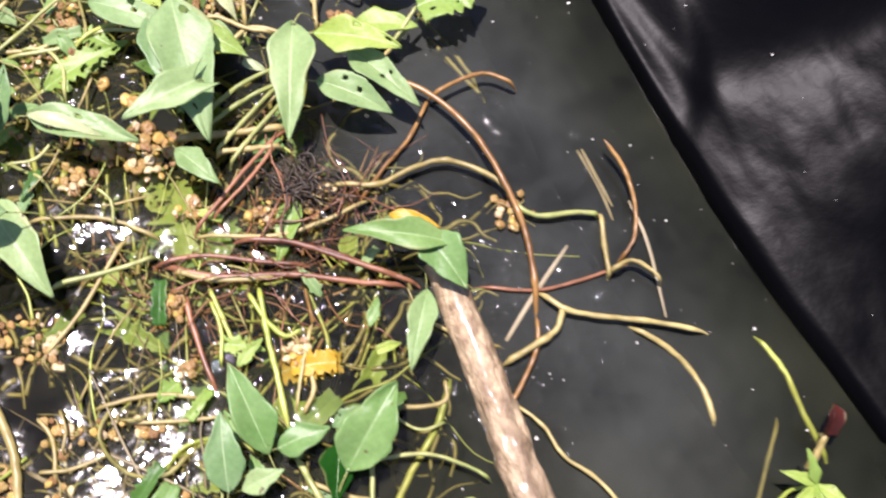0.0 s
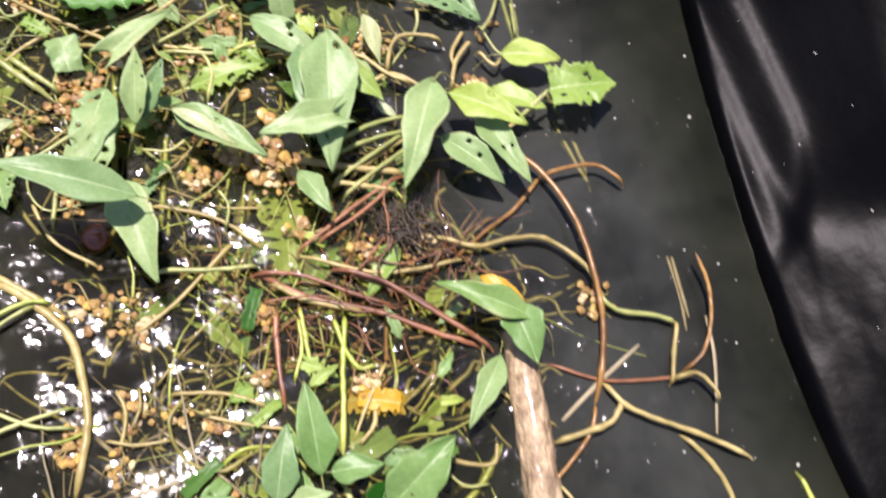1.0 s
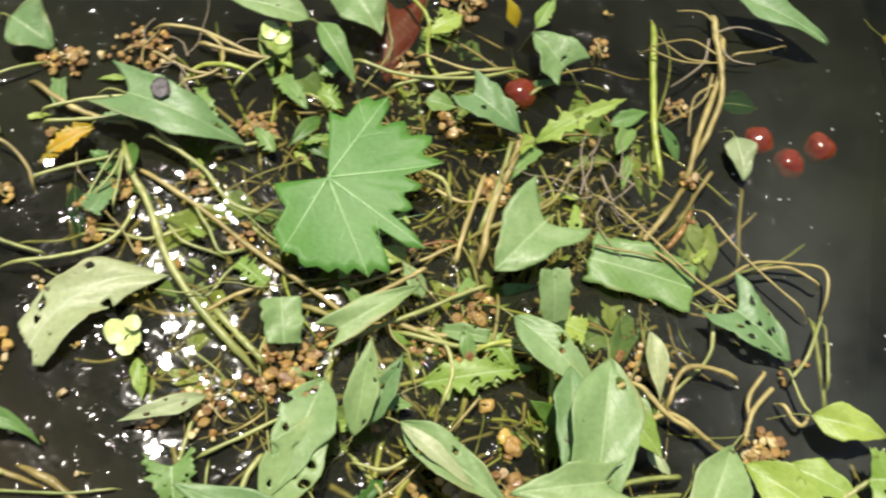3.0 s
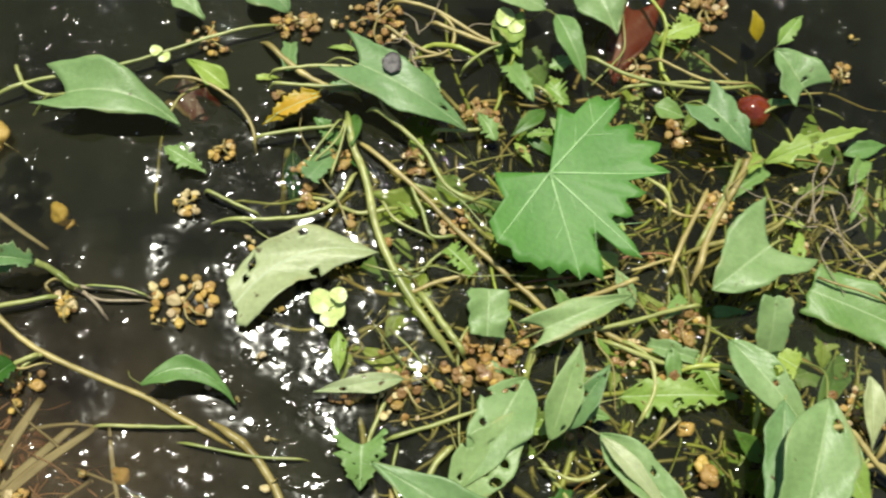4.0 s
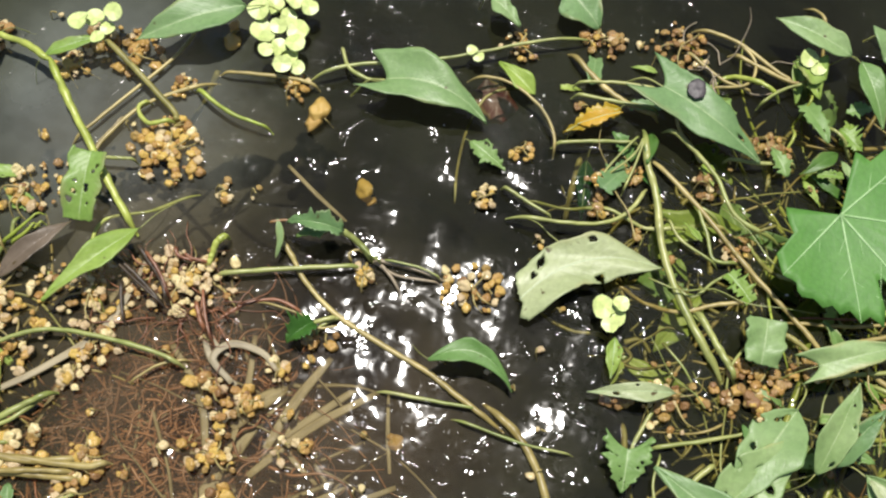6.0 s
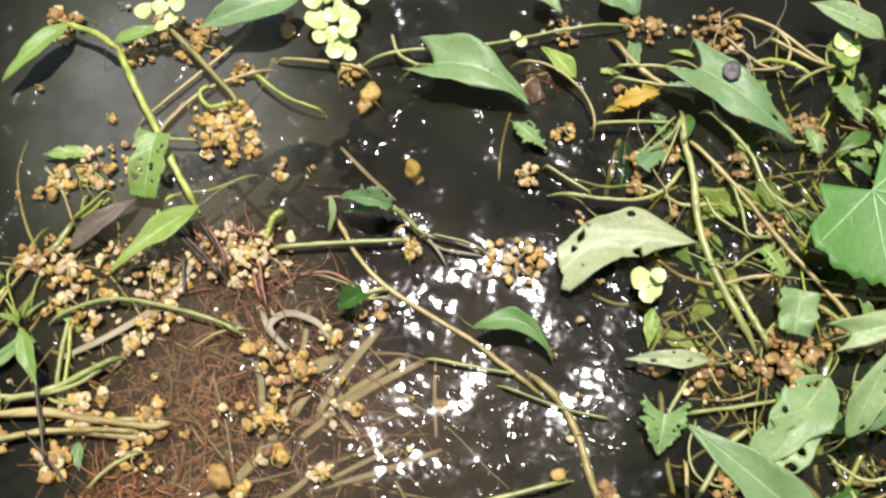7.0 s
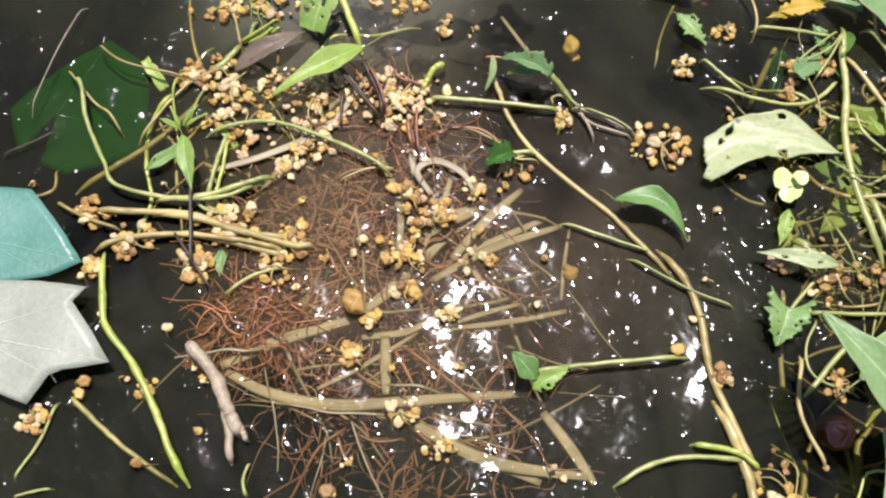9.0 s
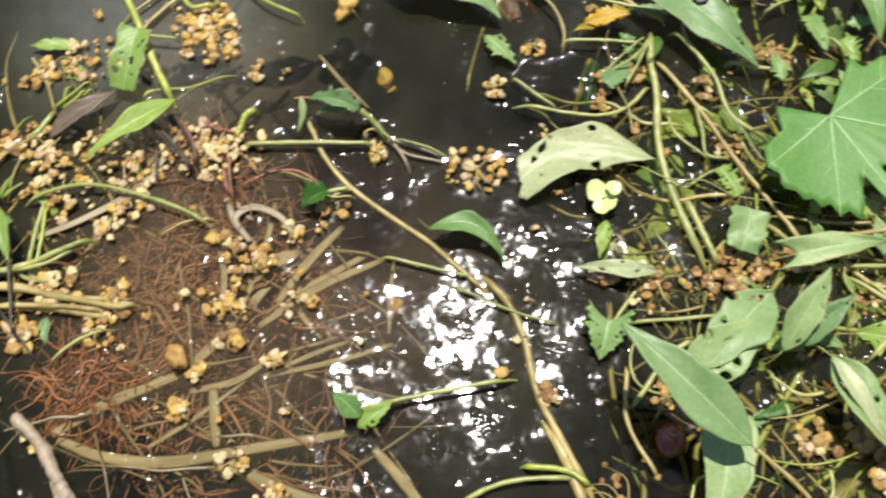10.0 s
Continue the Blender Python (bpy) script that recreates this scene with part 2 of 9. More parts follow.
def water_material():
    """Murky water: gloss by Fresnel over a see-through brown-grey body, with small ripples."""
    m, nodes, links, bsdf = mat("pond_water")
    nodes.remove(bsdf)
    # long low swell, and scattered steep dimples in patches where the surface is disturbed
    n0, n1, n2, n3 = noise_tex(nodes, links, 13, 2), noise_tex(nodes, links, 32, 3), noise_tex(nodes, links, 95, 2), noise_tex(nodes, links, 8, 2)
    h = math_node(nodes, links, 'ADD', math_node(nodes, links, 'MULTIPLY', n0.outputs[0], 1.3), math_node(nodes, links, 'MULTIPLY', n1.outputs[0], 0.22))
    patch = nodes.new("ShaderNodeMapRange")
    patch.inputs["From Min"].default_value, patch.inputs["From Max"].default_value = 0.40, 0.66
    links.new(n3.outputs[0], patch.inputs["Value"])
    dimple = math_node(nodes, links, 'MAXIMUM', math_node(nodes, links, 'SUBTRACT', n2.outputs[0], 0.555), 0.0)
    dimple = math_node(nodes, links, 'MULTIPLY', dimple, math_node(nodes, links, 'MULTIPLY', patch.outputs[0], 1.5))
    # fine pricks of the surface round stems and floating scraps
    n4 = noise_tex(nodes, links, 230, 2)
    prick = math_node(nodes, links, 'MULTIPLY', math_node(nodes, links, 'MAXIMUM', math_node(nodes, links, 'SUBTRACT', n4.outputs[0], 0.63), 0.0), 0.9)
    fine = math_node(nodes, links, 'ADD', dimple, prick)
    # calm along the liner, restless among the plants
    c, sep, calm = nodes.new("ShaderNodeTexCoord"), nodes.new("ShaderNodeSeparateXYZ"), nodes.new("ShaderNodeMapRange")
    links.new(c.outputs["Object"], sep.inputs[0])
    links.new(math_node(nodes, links, 'ADD', sep.outputs[0], math_node(nodes, links, 'MULTIPLY', n3.outputs[0], 0.12)), calm.inputs["Value"])
    calm.inputs["From Min"].default_value, calm.inputs["From Max"].default_value = 0.24, 0.40
    calm.inputs["To Min"].default_value, calm.inputs["To Max"].default_value = 1.0, 0.25
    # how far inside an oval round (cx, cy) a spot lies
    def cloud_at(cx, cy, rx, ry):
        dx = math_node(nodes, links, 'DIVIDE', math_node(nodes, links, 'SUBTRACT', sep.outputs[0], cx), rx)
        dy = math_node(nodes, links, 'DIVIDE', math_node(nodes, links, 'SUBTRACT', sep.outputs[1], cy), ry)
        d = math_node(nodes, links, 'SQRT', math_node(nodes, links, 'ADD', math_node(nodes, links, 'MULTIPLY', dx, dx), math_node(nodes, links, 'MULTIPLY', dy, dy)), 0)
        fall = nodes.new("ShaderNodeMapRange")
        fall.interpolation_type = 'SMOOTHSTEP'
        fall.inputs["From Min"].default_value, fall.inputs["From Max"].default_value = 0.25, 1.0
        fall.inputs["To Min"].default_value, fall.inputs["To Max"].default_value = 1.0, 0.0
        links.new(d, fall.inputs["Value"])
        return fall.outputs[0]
    # stiller in the open pool
    still = cloud_at(*STILL)
    h = math_node(nodes, links, 'MULTIPLY', h, math_node(nodes, links, 'SUBTRACT', 1.0, math_node(nodes, links, 'MULTIPLY', still, 0.25)))
    h = math_node(nodes, links, 'MULTIPLY', math_node(nodes, links, 'ADD', h, fine), calm.outputs[0])
    b = nodes.new("ShaderNodeBump")
    b.inputs["Strength"].default_value, b.inputs["Distance"].default_value = 1.0, RIPPLE
    links.new(h, b.inputs["Height"])
    fr = nodes.new("ShaderNodeFresnel")
    fr.inputs["IOR"].default_value = 1.33
    links.new(b.outputs[0], fr.inputs["Normal"])
    gl, body, murk = nodes.new("ShaderNodeBsdfGlossy"), nodes.new("ShaderNodeBsdfTransparent"), nodes.new("ShaderNodeBsdfDiffuse")
    gl.inputs["Roughness"].default_value = 0.055
    links.new(b.outputs[0], gl.inputs["Normal"])
    body.inputs[0].default_value = (0.65, 0.62, 0.45, 1)
    mx, mx2 = nodes.new("ShaderNodeMixShader"), nodes.new("ShaderNodeMixShader")
    cloud, dens = noise_tex(nodes, links, 6, 7, 0.66), ramp(nodes, [(0.36, (MURK * 0.22,) * 3), (0.66, (MURK * 2.2,) * 3)])
    links.new(cloud.outputs[0], dens.inputs[0])
    # extra murk: cloudy water at bank and roots, with glare haze painted into it
    over_roots, shallow, bank = cloud_at(*GLARE_MURK_ROOTS), cloud_at(*SKY_MURK_SHORE), cloud_at(*CLOUD)
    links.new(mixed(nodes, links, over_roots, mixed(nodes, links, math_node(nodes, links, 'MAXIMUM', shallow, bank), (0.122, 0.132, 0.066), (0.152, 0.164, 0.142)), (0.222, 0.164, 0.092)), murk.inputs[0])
    haze = math_node(nodes, links, 'MAXIMUM', bank, math_node(nodes, links, 'MULTIPLY', over_roots, 0.36))
    # shore murk: sky reflection and pale bottom painted in as diffuse colour
    haze = math_node(nodes, links, 'MAXIMUM', haze, math_node(nodes, links, 'MULTIPLY', shallow, 0.22))
    amount = math_node(nodes, links, 'ADD', haze, THIN)
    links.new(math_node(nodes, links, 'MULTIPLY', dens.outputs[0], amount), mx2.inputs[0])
    links.new(body.outputs[0], mx2.inputs[1])
    links.new(murk.outputs[0], mx2.inputs[2])
    links.new(fr.outputs[0], mx.inputs[0])
    links.new(mx2.outputs[0], mx.inputs[1])
    links.new(gl.outputs[0], mx.inputs[2])
    links.new(mx.outputs[0], nodes["Material Output"].inputs[0])
    return m


RIPPLE, MURK, THIN = 0.0046, 0.30, 0.22
CLOUD, GLARE_MURK_ROOTS, SKY_MURK_SHORE = (-0.350, -0.010, 0.120, 0.120), (-0.245, -0.140, 0.175, 0.135), (0.212, -0.24, 0.125, 0.42)
STILL = (-0.150, -0.125, 0.085, 0.085)
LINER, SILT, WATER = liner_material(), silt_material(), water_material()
SOIL = plain_material("soil", (0.050, 0.040, 0.025), (0.110, 0.085, 0.050), 0.9, 12, 0.8, 0.01)


# ---- mesh helpers ----
def part(name, bm, material, parent=None, label="", smooth=True):
    me = bpy.data.meshes.new(name)
    bm.to_mesh(me)
    bm.free()
    me.materials.append(material)
    if smooth:
        for p in me.polygons:
            p.use_smooth = True
    ob = new(name, me)
    ob.parent = parent
    return tagged(ob, label)


def smooth_path(points, per=6):
    """Catmull-Rom through the points."""
    p = [Vector(q) for q in points]
    if len(p) == 2:
        p = [p[0], (p[0] + p[1]) / 2, p[1]]
    p = [2 * p[0] - p[1]] + p + [2 * p[-1] - p[-2]]
    out = []
    for i in range(1, len(p) - 2):
        for k in range(per):
            t = k / per
            out.append(0.5 * ((2 * p[i]) + (p[i + 1] - p[i - 1]) * t + (2 * p[i - 1] - 5 * p[i] + 4 * p[i + 1] - p[i + 2]) * t * t
                              + (3 * p[i] - p[i - 1] - 3 * p[i + 1] + p[i + 2]) * t ** 3))
    out.append(p[-2])
    return out


def tube(bm, path, radius, sides=8, flat=1.0):
    """A tube along the path; radius is a function of 0..1; flat squeezes it upright."""
    uv = bm.loops.layers.uv.verify()
    rings, n = [], len(path)
    for i, c in enumerate(path):
        d = (path[min(i + 1, n - 1)] - path[max(i - 1, 0)])
        d = d.normalized() if d.length > 1e-9 else Vector((1, 0, 0))
        side = d.cross(Vector((0, 0, 1)))
        side = side.normalized() if side.length > 1e-4 else Vector((1, 0, 0))
        up = side.cross(d)
        r = radius(i / (n - 1))
        rings.append([bm.verts.new(c + side * (r * math.cos(a)) + up * (r * flat * math.sin(a))) for a in
                      (2 * math.pi * k / sides for k in range(sides))])
    for i in range(n - 1):
        for k in range(sides):
            f = bm.faces.new((rings[i][k], rings[i][(k + 1) % sides], rings[i + 1][(k + 1) % sides], rings[i + 1][k]))
            for l, (a, b) in zip(f.loops, ((i, k), (i, k + 1), (i + 1, k + 1), (i + 1, k))):
                l[uv].uv = (a / (n - 1), b / sides)
    bm.faces.new(rings[0])
    bm.faces.new(list(reversed(rings[-1])))


def stem(name, points, r0, r1, material, label, category="stem", knots=0.045, group=""):
    """A plant stem: a tapering tube with slight swellings at its joints."""
    path = smooth_path(points, 7)
    length = sum((b - a).length for a, b in zip(path, path[1:]))
    rng = random.Random(round(length * 1e6))
    for q in path[1:-1]:
        q += Vector((rng.uniform(-1, 1), rng.uniform(-1, 1), rng.uniform(-1, 1))) * r0 * 0.12
    count = max(1.0, length / knots) if knots else 0
    for k, q in enumerate(path):
        u = min(k, len(path) - 1 - k) / (len(path) - 1)
        if u < 0.12 and q.z < 0.013:
            q.z -= (0.004 + 0.4 * max(q.z, 0)) * (1 - u / 0.12) ** 2

    def radius(t):
        r = r0 + (r1 - r0) * t
        r *= 1 + 0.06 * math.sin(t * length * 310 + r0 * 9e4)
        if count:
            x = (t * count) % 1.0
            r *= 1 + 0.16 * math.exp(-((x - 0.5) / 0.06) ** 2)
        return r * min(1.0, 0.35 + 9 * min(t, 1 - t))
    bm = bmesh.new()
    if count:
        path = smooth_path(path, 3)
    tube(bm, path, radius, 8)
    return tagged(part(name, bm, material), label, category, group)


def half_width(kind, s):
    if kind == "lance":
        return math.sin(math.pi / 2 * min(1, s / 0.34)) ** 0.8 if s < 0.34 else (1 - ((s - 0.34) / 0.66) ** 1.45) ** 0.95
    if kind == "arrow":
        return (1 - s ** 1.9) ** 0.95 * (0.82 + 0.20 * math.sin(math.pi * s))
    if kind == "heart":
        return (1 - s ** 1.6) ** 0.85
    if kind == "torn":
        return 0.85 + 0.15 * math.sin(3 * s) if s < 0.45 else 1.0 * (1 - ((s - 0.45) / 0.55) ** 1.7) ** 0.9
    return 0.9 + 0.1 * math.sin(math.pi * s)        # oblong


SWEEP = {"lance": 0.0, "arrow": 0.24, "heart": 0.36, "torn": 0.0, "oblong": 0.0}


def leaf(name, kind, base, tip, width, material, label, arch=0.08, fold=0.25, bend=0.0, holes=0, teeth=0.0, seed=1, n=30, m=14, rib=True, group="floating leaves"):
    """One leaf blade from base to tip: outline by kind, folded along its midrib, arched, wavy, with eaten holes, and a raised midrib."""
    rng = random.Random(seed * 7919 + 13)
    b, t = Vector(base), Vector(tip)
    d = (t - b)
    length = d.length
    flat = Vector((d.x, d.y, 0)).normalized()
    side = Vector((-flat.y, flat.x, 0))
    wave, phase = rng.uniform(0.03, 0.09), rng.uniform(0, 6)
    tilt = rng.uniform(-0.12, 0.12)
    bites = [(rng.uniform(0.12, 0.9), rng.choice((-1, 1)) * rng.uniform(0.1, 1.0), rng.uniform(0.018, 0.048)) for _ in range(holes)]

    def place(s, v, lift=0.0):
        if kind in ("oblong", "torn"):                    # ragged broken ends
            lo, hi = 0.05 * noise.noise((v * 2.5, seed, 1)) + 0.02 * noise.noise((v * 9, seed, 2)), 1 + 0.05 * noise.noise((v * 2.2, seed, 5)) + 0.02 * noise.noise((v * 8, seed, 6))
            s = min(0.999, lo + s * (hi - lo)) if kind == "torn" else lo + s * (hi - lo)
        w = half_width(kind, min(1.0, max(0.0, s))) * width / 2
        if teeth:
            w *= 1 + 1.5 * teeth * (noise.noise((s * 13, math.copysign(3, v), seed)) - 0.1) * abs(v)
        w *= 1 + 0.24 * noise.noise((s * 5, math.copysign(5, v), seed + 0.5)) + 0.05 * noise.noise((s * 22, math.copysign(5, v), seed + 0.7))
        back = SWEEP[kind] * length * abs(v) ** 1.6 * (1 - min(1, s)) ** 3
        c = b + d * s - flat * back + side * (bend * length * 4 * s * (1 - s))
        z = arch * length * 4 * s * (1 - s) + abs(v) * w * fold + v * w * tilt
        z += wave * width * math.sin(phase + 9 * s + 2.0 * v) * abs(v) + 0.012 * width * noise.noise((s * 6, v * 3, seed))
        q = c + side * (v * w)
        return Vector((q.x, q.y, q.z + z + lift))
    if holes and length > 0.03:
        n, m = 44, 22
    bm = bmesh.new()
    uv = bm.loops.layers.uv.verify()
    grid = []
    for i in range(n + 1):
        s = min(i / n, 0.992)
        row = []
        for j in range(m + 1):
            v = -1 + 2 * j / m
            us, uw = s, v
            for hs, hv, hr in bites:                      # edges of a hole drawn to its rim
                ds, dv = s - hs, (v - hv) * width / length / 2
                g, rim = math.hypot(ds, dv), hr * (1 + 0.35 * noise.noise((math.atan2(dv, ds) * 1.3, hs * 9, seed)))
                if 0.45 * rim < g < 1.45 * rim and 0 < j < m:
                    us, uw = min(0.99, max(0.01, hs + ds * rim / g)), max(-1, min(1, hv + dv * rim / g / (width / length / 2)))
            row.append(bm.verts.new(place(us, uw)))
        grid.append(row)
    for i in range(n):
        for j in range(m):
            s, v = (i + 0.5) / n, -1 + 2 * (j + 0.5) / m
            aspect = width / length / 2
            if any(math.hypot(s - hs, (v - hv) * aspect) < hr * (1 + 0.4 * noise.noise((s * 30, v * 9, seed))) for hs, hv, hr in bites):
                continue
            f = bm.faces.new((grid[i][j], grid[i][j + 1], grid[i + 1][j + 1], grid[i + 1][j]))
            for l, (a, c) in zip(f.loops, ((i, j), (i, j + 1), (i + 1, j + 1), (i + 1, j))):
                l[uv].uv = (a / n, c / m)
    bmesh.ops.delete(bm, geom=[q for q in bm.verts if not q.link_faces], context='VERTS')
    ob = part(name, bm, material)
    sol = ob.modifiers.new("thickness", 'SOLIDIFY')
    sol.thickness, sol.offset = 0.0005, -1
    tagged(ob, label, "leaf", group)
    if rib:
        bm = bmesh.new()
        tube(bm, [place(s / 12 * 0.97, 0.0, 0.0003) for s in range(13)], lambda x: max(0.0003, width * 0.011 * (1 - 0.85 * x)), 6)
        part("midrib", bm, VEIN, ob, "pale raised midrib")
        if kind in ("arrow", "lance", "heart") and length > 0.02:
            bm = bmesh.new()
            back, lean = length * rng.uniform(0.25, 0.45), rng.uniform(-0.25, 0.25) * length
            foot = b - flat * back + side * lean
            tube(bm, smooth_path([b + d * 0.04, b - flat * back * 0.5 + side * lean * 0.3 + Vector((0, 0, -0.2 * b.z)), (foot.x, foot.y, -0.004)], 5), lambda x: width * (0.014 + 0.006 * x), 7)
            part("petiole", bm, STEM, ob, "green leaf stalk")
    return ob


LOBE_VEIN = plain_material("tree_leaf_vein", (0.300, 0.500, 0.190), (0.400, 0.590, 0.270), 0.45, 200)
VEIN_DARK = plain_material("dark_vein", (0.006, 0.075, 0.008), (0.009, 0.092, 0.010), 0.7, 200)
VEIN_TEAL = plain_material("teal_vein", (0.130, 0.330, 0.240), (0.190, 0.410, 0.320), 0.5, 200)
VEIN_CREAM = plain_material("cream_vein", (0.440, 0.450, 0.350), (0.520, 0.530, 0.430), 0.5, 200)
VEIN = plain_material("leaf_vein", (0.330, 0.460, 0.210), (0.430, 0.540, 0.280), 0.45, 200)


def lobed_leaf(name, centre, lobes, material, label, z=0.02, lift=0.0, teeth=2, cup=0.10, seed=1, slope=(0.0, 0.0), dip=0.88, veins=None, vein_material=None, vein_radius=0.0010):
    """A maple-like leaf: lobes are (angle in degrees, length) from the stalk's end; toothed edges, one raised vein to each lobe."""
    rng = random.Random(seed)
    c = Vector((*centre, z))
    outline = []
    for k, (a, r, *own) in enumerate(lobes):
        outline.append((a, r))
        if k + 1 < len(lobes):
            a2, r2 = lobes[k + 1][:2]
            if dip >= 1:                                    # plain bowed edges
                da = radians(abs(a2 - a))
                for u in (0.2, 0.4, 0.6, 0.8):
                    chord = r * r2 * math.sin(da) / (r * math.sin(u * da) + r2 * math.sin((1 - u) * da)) if da < 2.6 else r + (r2 - r) * u
                    outline.append((a + (a2 - a) * u, 0.85 * chord + 0.15 * (r + (r2 - r) * u) + 0.012 * min(r, r2) * noise.noise((a + u * 5, r * 90, seed))))
                continue
            low = min(r, r2) * (own[0] if own else dip * rng.uniform(0.96, 1.03))
            if own and abs(a2 - a) > 14:                    # a rounded sinus and slightly bowed flanks
                outline += [(a + (a2 - a) * 0.24, r + (low - r) * 0.28), (a + (a2 - a) * 0.42, low * 1.005), (a + (a2 - a) * 0.62, low * 1.005), (a + (a2 - a) * 0.82, r2 + (low - r2) * 0.36)]
                continue
            for q in range(1, teeth + 1):
                u = q / (2 * teeth + 2)
                rr = r + (low - r) * (q / (teeth + 1))
                outline += [(a + (a2 - a) * (u - 0.04), rr * 0.93), (a + (a2 - a) * (u + 0.012), rr * 1.03)]
            outline.append((a + (a2 - a) * 0.5, low))
            for q in range(teeth, 0, -1):
                u = 1 - q / (2 * teeth + 2)
                rr = r2 + (low - r2) * (q / (teeth + 1))
                outline += [(a + (a2 - a) * (u - 0.012), rr * 1.03), (a + (a2 - a) * (u + 0.04), rr * 0.93)]
    rings = 9
    bm = bmesh.new()
    uv = bm.loops.layers.uv.verify()

    def place(a, r, k):
        x, y = r * math.cos(radians(a)), r * math.sin(radians(a))
        h = cup * r * (k ** 1.5) * (0.3 + math.sin(radians(a * 3 + seed * 40)) * 0.5) + 0.03 * r * noise.noise((x * 40, y * 40, seed))
        return c + Vector((x, y, h + slope[0] * x + slope[1] * y + lift * k))
    grid = [[bm.verts.new(place(a, r * (k / rings), k / rings)) for a, r in outline] for k in range(1, rings + 1)]
    mid = bm.verts.new(c)
    for j in range(len(outline) - 1):
        f = bm.faces.new((mid, grid[0][j], grid[0][j + 1]))
        for l in f.loops:
            l[uv].uv = (0.046, 0.3)
        for k in range(rings - 1):
            f = bm.faces.new((grid[k][j], grid[k + 1][j], grid[k + 1][j + 1], grid[k][j + 1]))
            for l, (kk, jj) in zip(f.loops, ((k, j), (k + 1, j), (k + 1, j + 1), (k, j + 1))):
                l[uv].uv = (0.046, 0.3)
    ob = part(name, bm, material)
    sol = ob.modifiers.new("thickness", 'SOLIDIFY')
    sol.thickness, sol.offset = 0.0005, -1
    tagged(ob, label, "leaf", "fallen tree leaves")
    for a, r, *_ in (lobes if veins is None else [lobes[k] for k in veins]):
        bm = bmesh.new()
        tube(bm, [place(a, r * s / 10, s / 10) + Vector((0, 0, 0.0005)) for s in range(11)], lambda x: vein_radius * (1 - 0.8 * x), 6)
        for q, u in ((0.22, -1), (0.35, 1), (0.48, -1), (0.62, 1)):
            p0 = place(a, r * q, q) + Vector((0, 0, 0.0003))
            p1 = place(a + u * 16, r * (q + 0.24), q + 0.24) + Vector((0, 0, 0.0003))
            tube(bm, [p0, (p0 + p1) / 2, p1], lambda x: 0.42 * vein_radius * (1 - 0.7 * x), 5)
        part("vein", bm, vein_material or LOBE_VEIN, ob)
    return ob


SEED_MESHES = []
for k in range(9):
    bm = bmesh.new()
    bmesh.ops.create_icosphere(bm, subdivisions=3, radius=1.0)
    for q in bm.verts:
        q.co *= 1 + 0.32 * noise.noise(q.co * 1.4 + Vector((k * 5, 0, 0))) + 0.12 * noise.noise(q.co * 3.1 + Vector((0, k * 5, 0)))
        q.co.z *= 0.66
        q.co.z -= 0.25 * math.exp(-(q.co.x ** 2 + q.co.y ** 2) / 0.2) * (q.co.z > 0)
        if k % 2 and q.co.x > 0.5:
            q.co.x *= 1.35
    me = bpy.data.meshes.new("seed")
    bm.to_mesh(me)
    bm.free()
    for p in me.polygons:
        p.use_smooth = True
    me.materials.append((SEED, SEED_PALE, SEED_RIPE)[k // 3])
    SEED_MESHES.append(me)


def seed_cluster(centre, spread, count, size, seed, pale=0.5, stretch=1.0, turn=0.0, label="clump of golden-brown water plant seeds on the water"):
    """A clump of small rounded seeds heaped over one another, on a short stalk."""
    rng = random.Random(seed)
    top = tagged(new("seed_cluster"), label, "seed cluster", "seed clusters")
    top.location = centre
    ripe = 0.62 if centre[0] > -0.14 else 0.12              # browner among the leaves of the mat
    for k in range(count):
        a, r = rng.uniform(0, 6.283), 0.92 * spread * rng.random() ** 0.75
        x, y = r * math.cos(a) * stretch, r * math.sin(a)
        x, y = x * math.cos(turn) - y * math.sin(turn), x * math.sin(turn) + y * math.cos(turn)
        s = size * rng.uniform(0.4, 1.0 + 0.5 * rng.random())
        ob = new("seed", SEED_MESHES[rng.randrange(3) + (6 if rng.random() < ripe else 3 if rng.random() < pale else 0)])
        ob.parent = top
        ob.location = (x, y, s * rng.uniform(-0.25, 0.5) + 0.9 * size * max(0, 1 - r / spread) * rng.random() * 2)
        ob.rotation_euler = (rng.uniform(-0.6, 0.6), rng.uniform(-0.6, 0.6), rng.uniform(0, 6.28))
        ob.scale = (s, s, s)
    bm = bmesh.new()
    for k in range(1 if count < 9 else 3):
        a = rng.uniform(0, 6.28)
        tube(bm, smooth_path([(0, 0, 0.002), (spread * 0.6 * math.cos(a), spread * 0.6 * math.sin(a), 0.003), (spread * 1.0 * math.cos(a + 0.4), spread * 1.0 * math.sin(a + 0.4), -0.006)], 4),
             lambda x: 0.0005 * (1 - 0.6 * x), 5)
    part("stalk", bm, STEM_BUFF, top, "thin brown stalks")
    return top


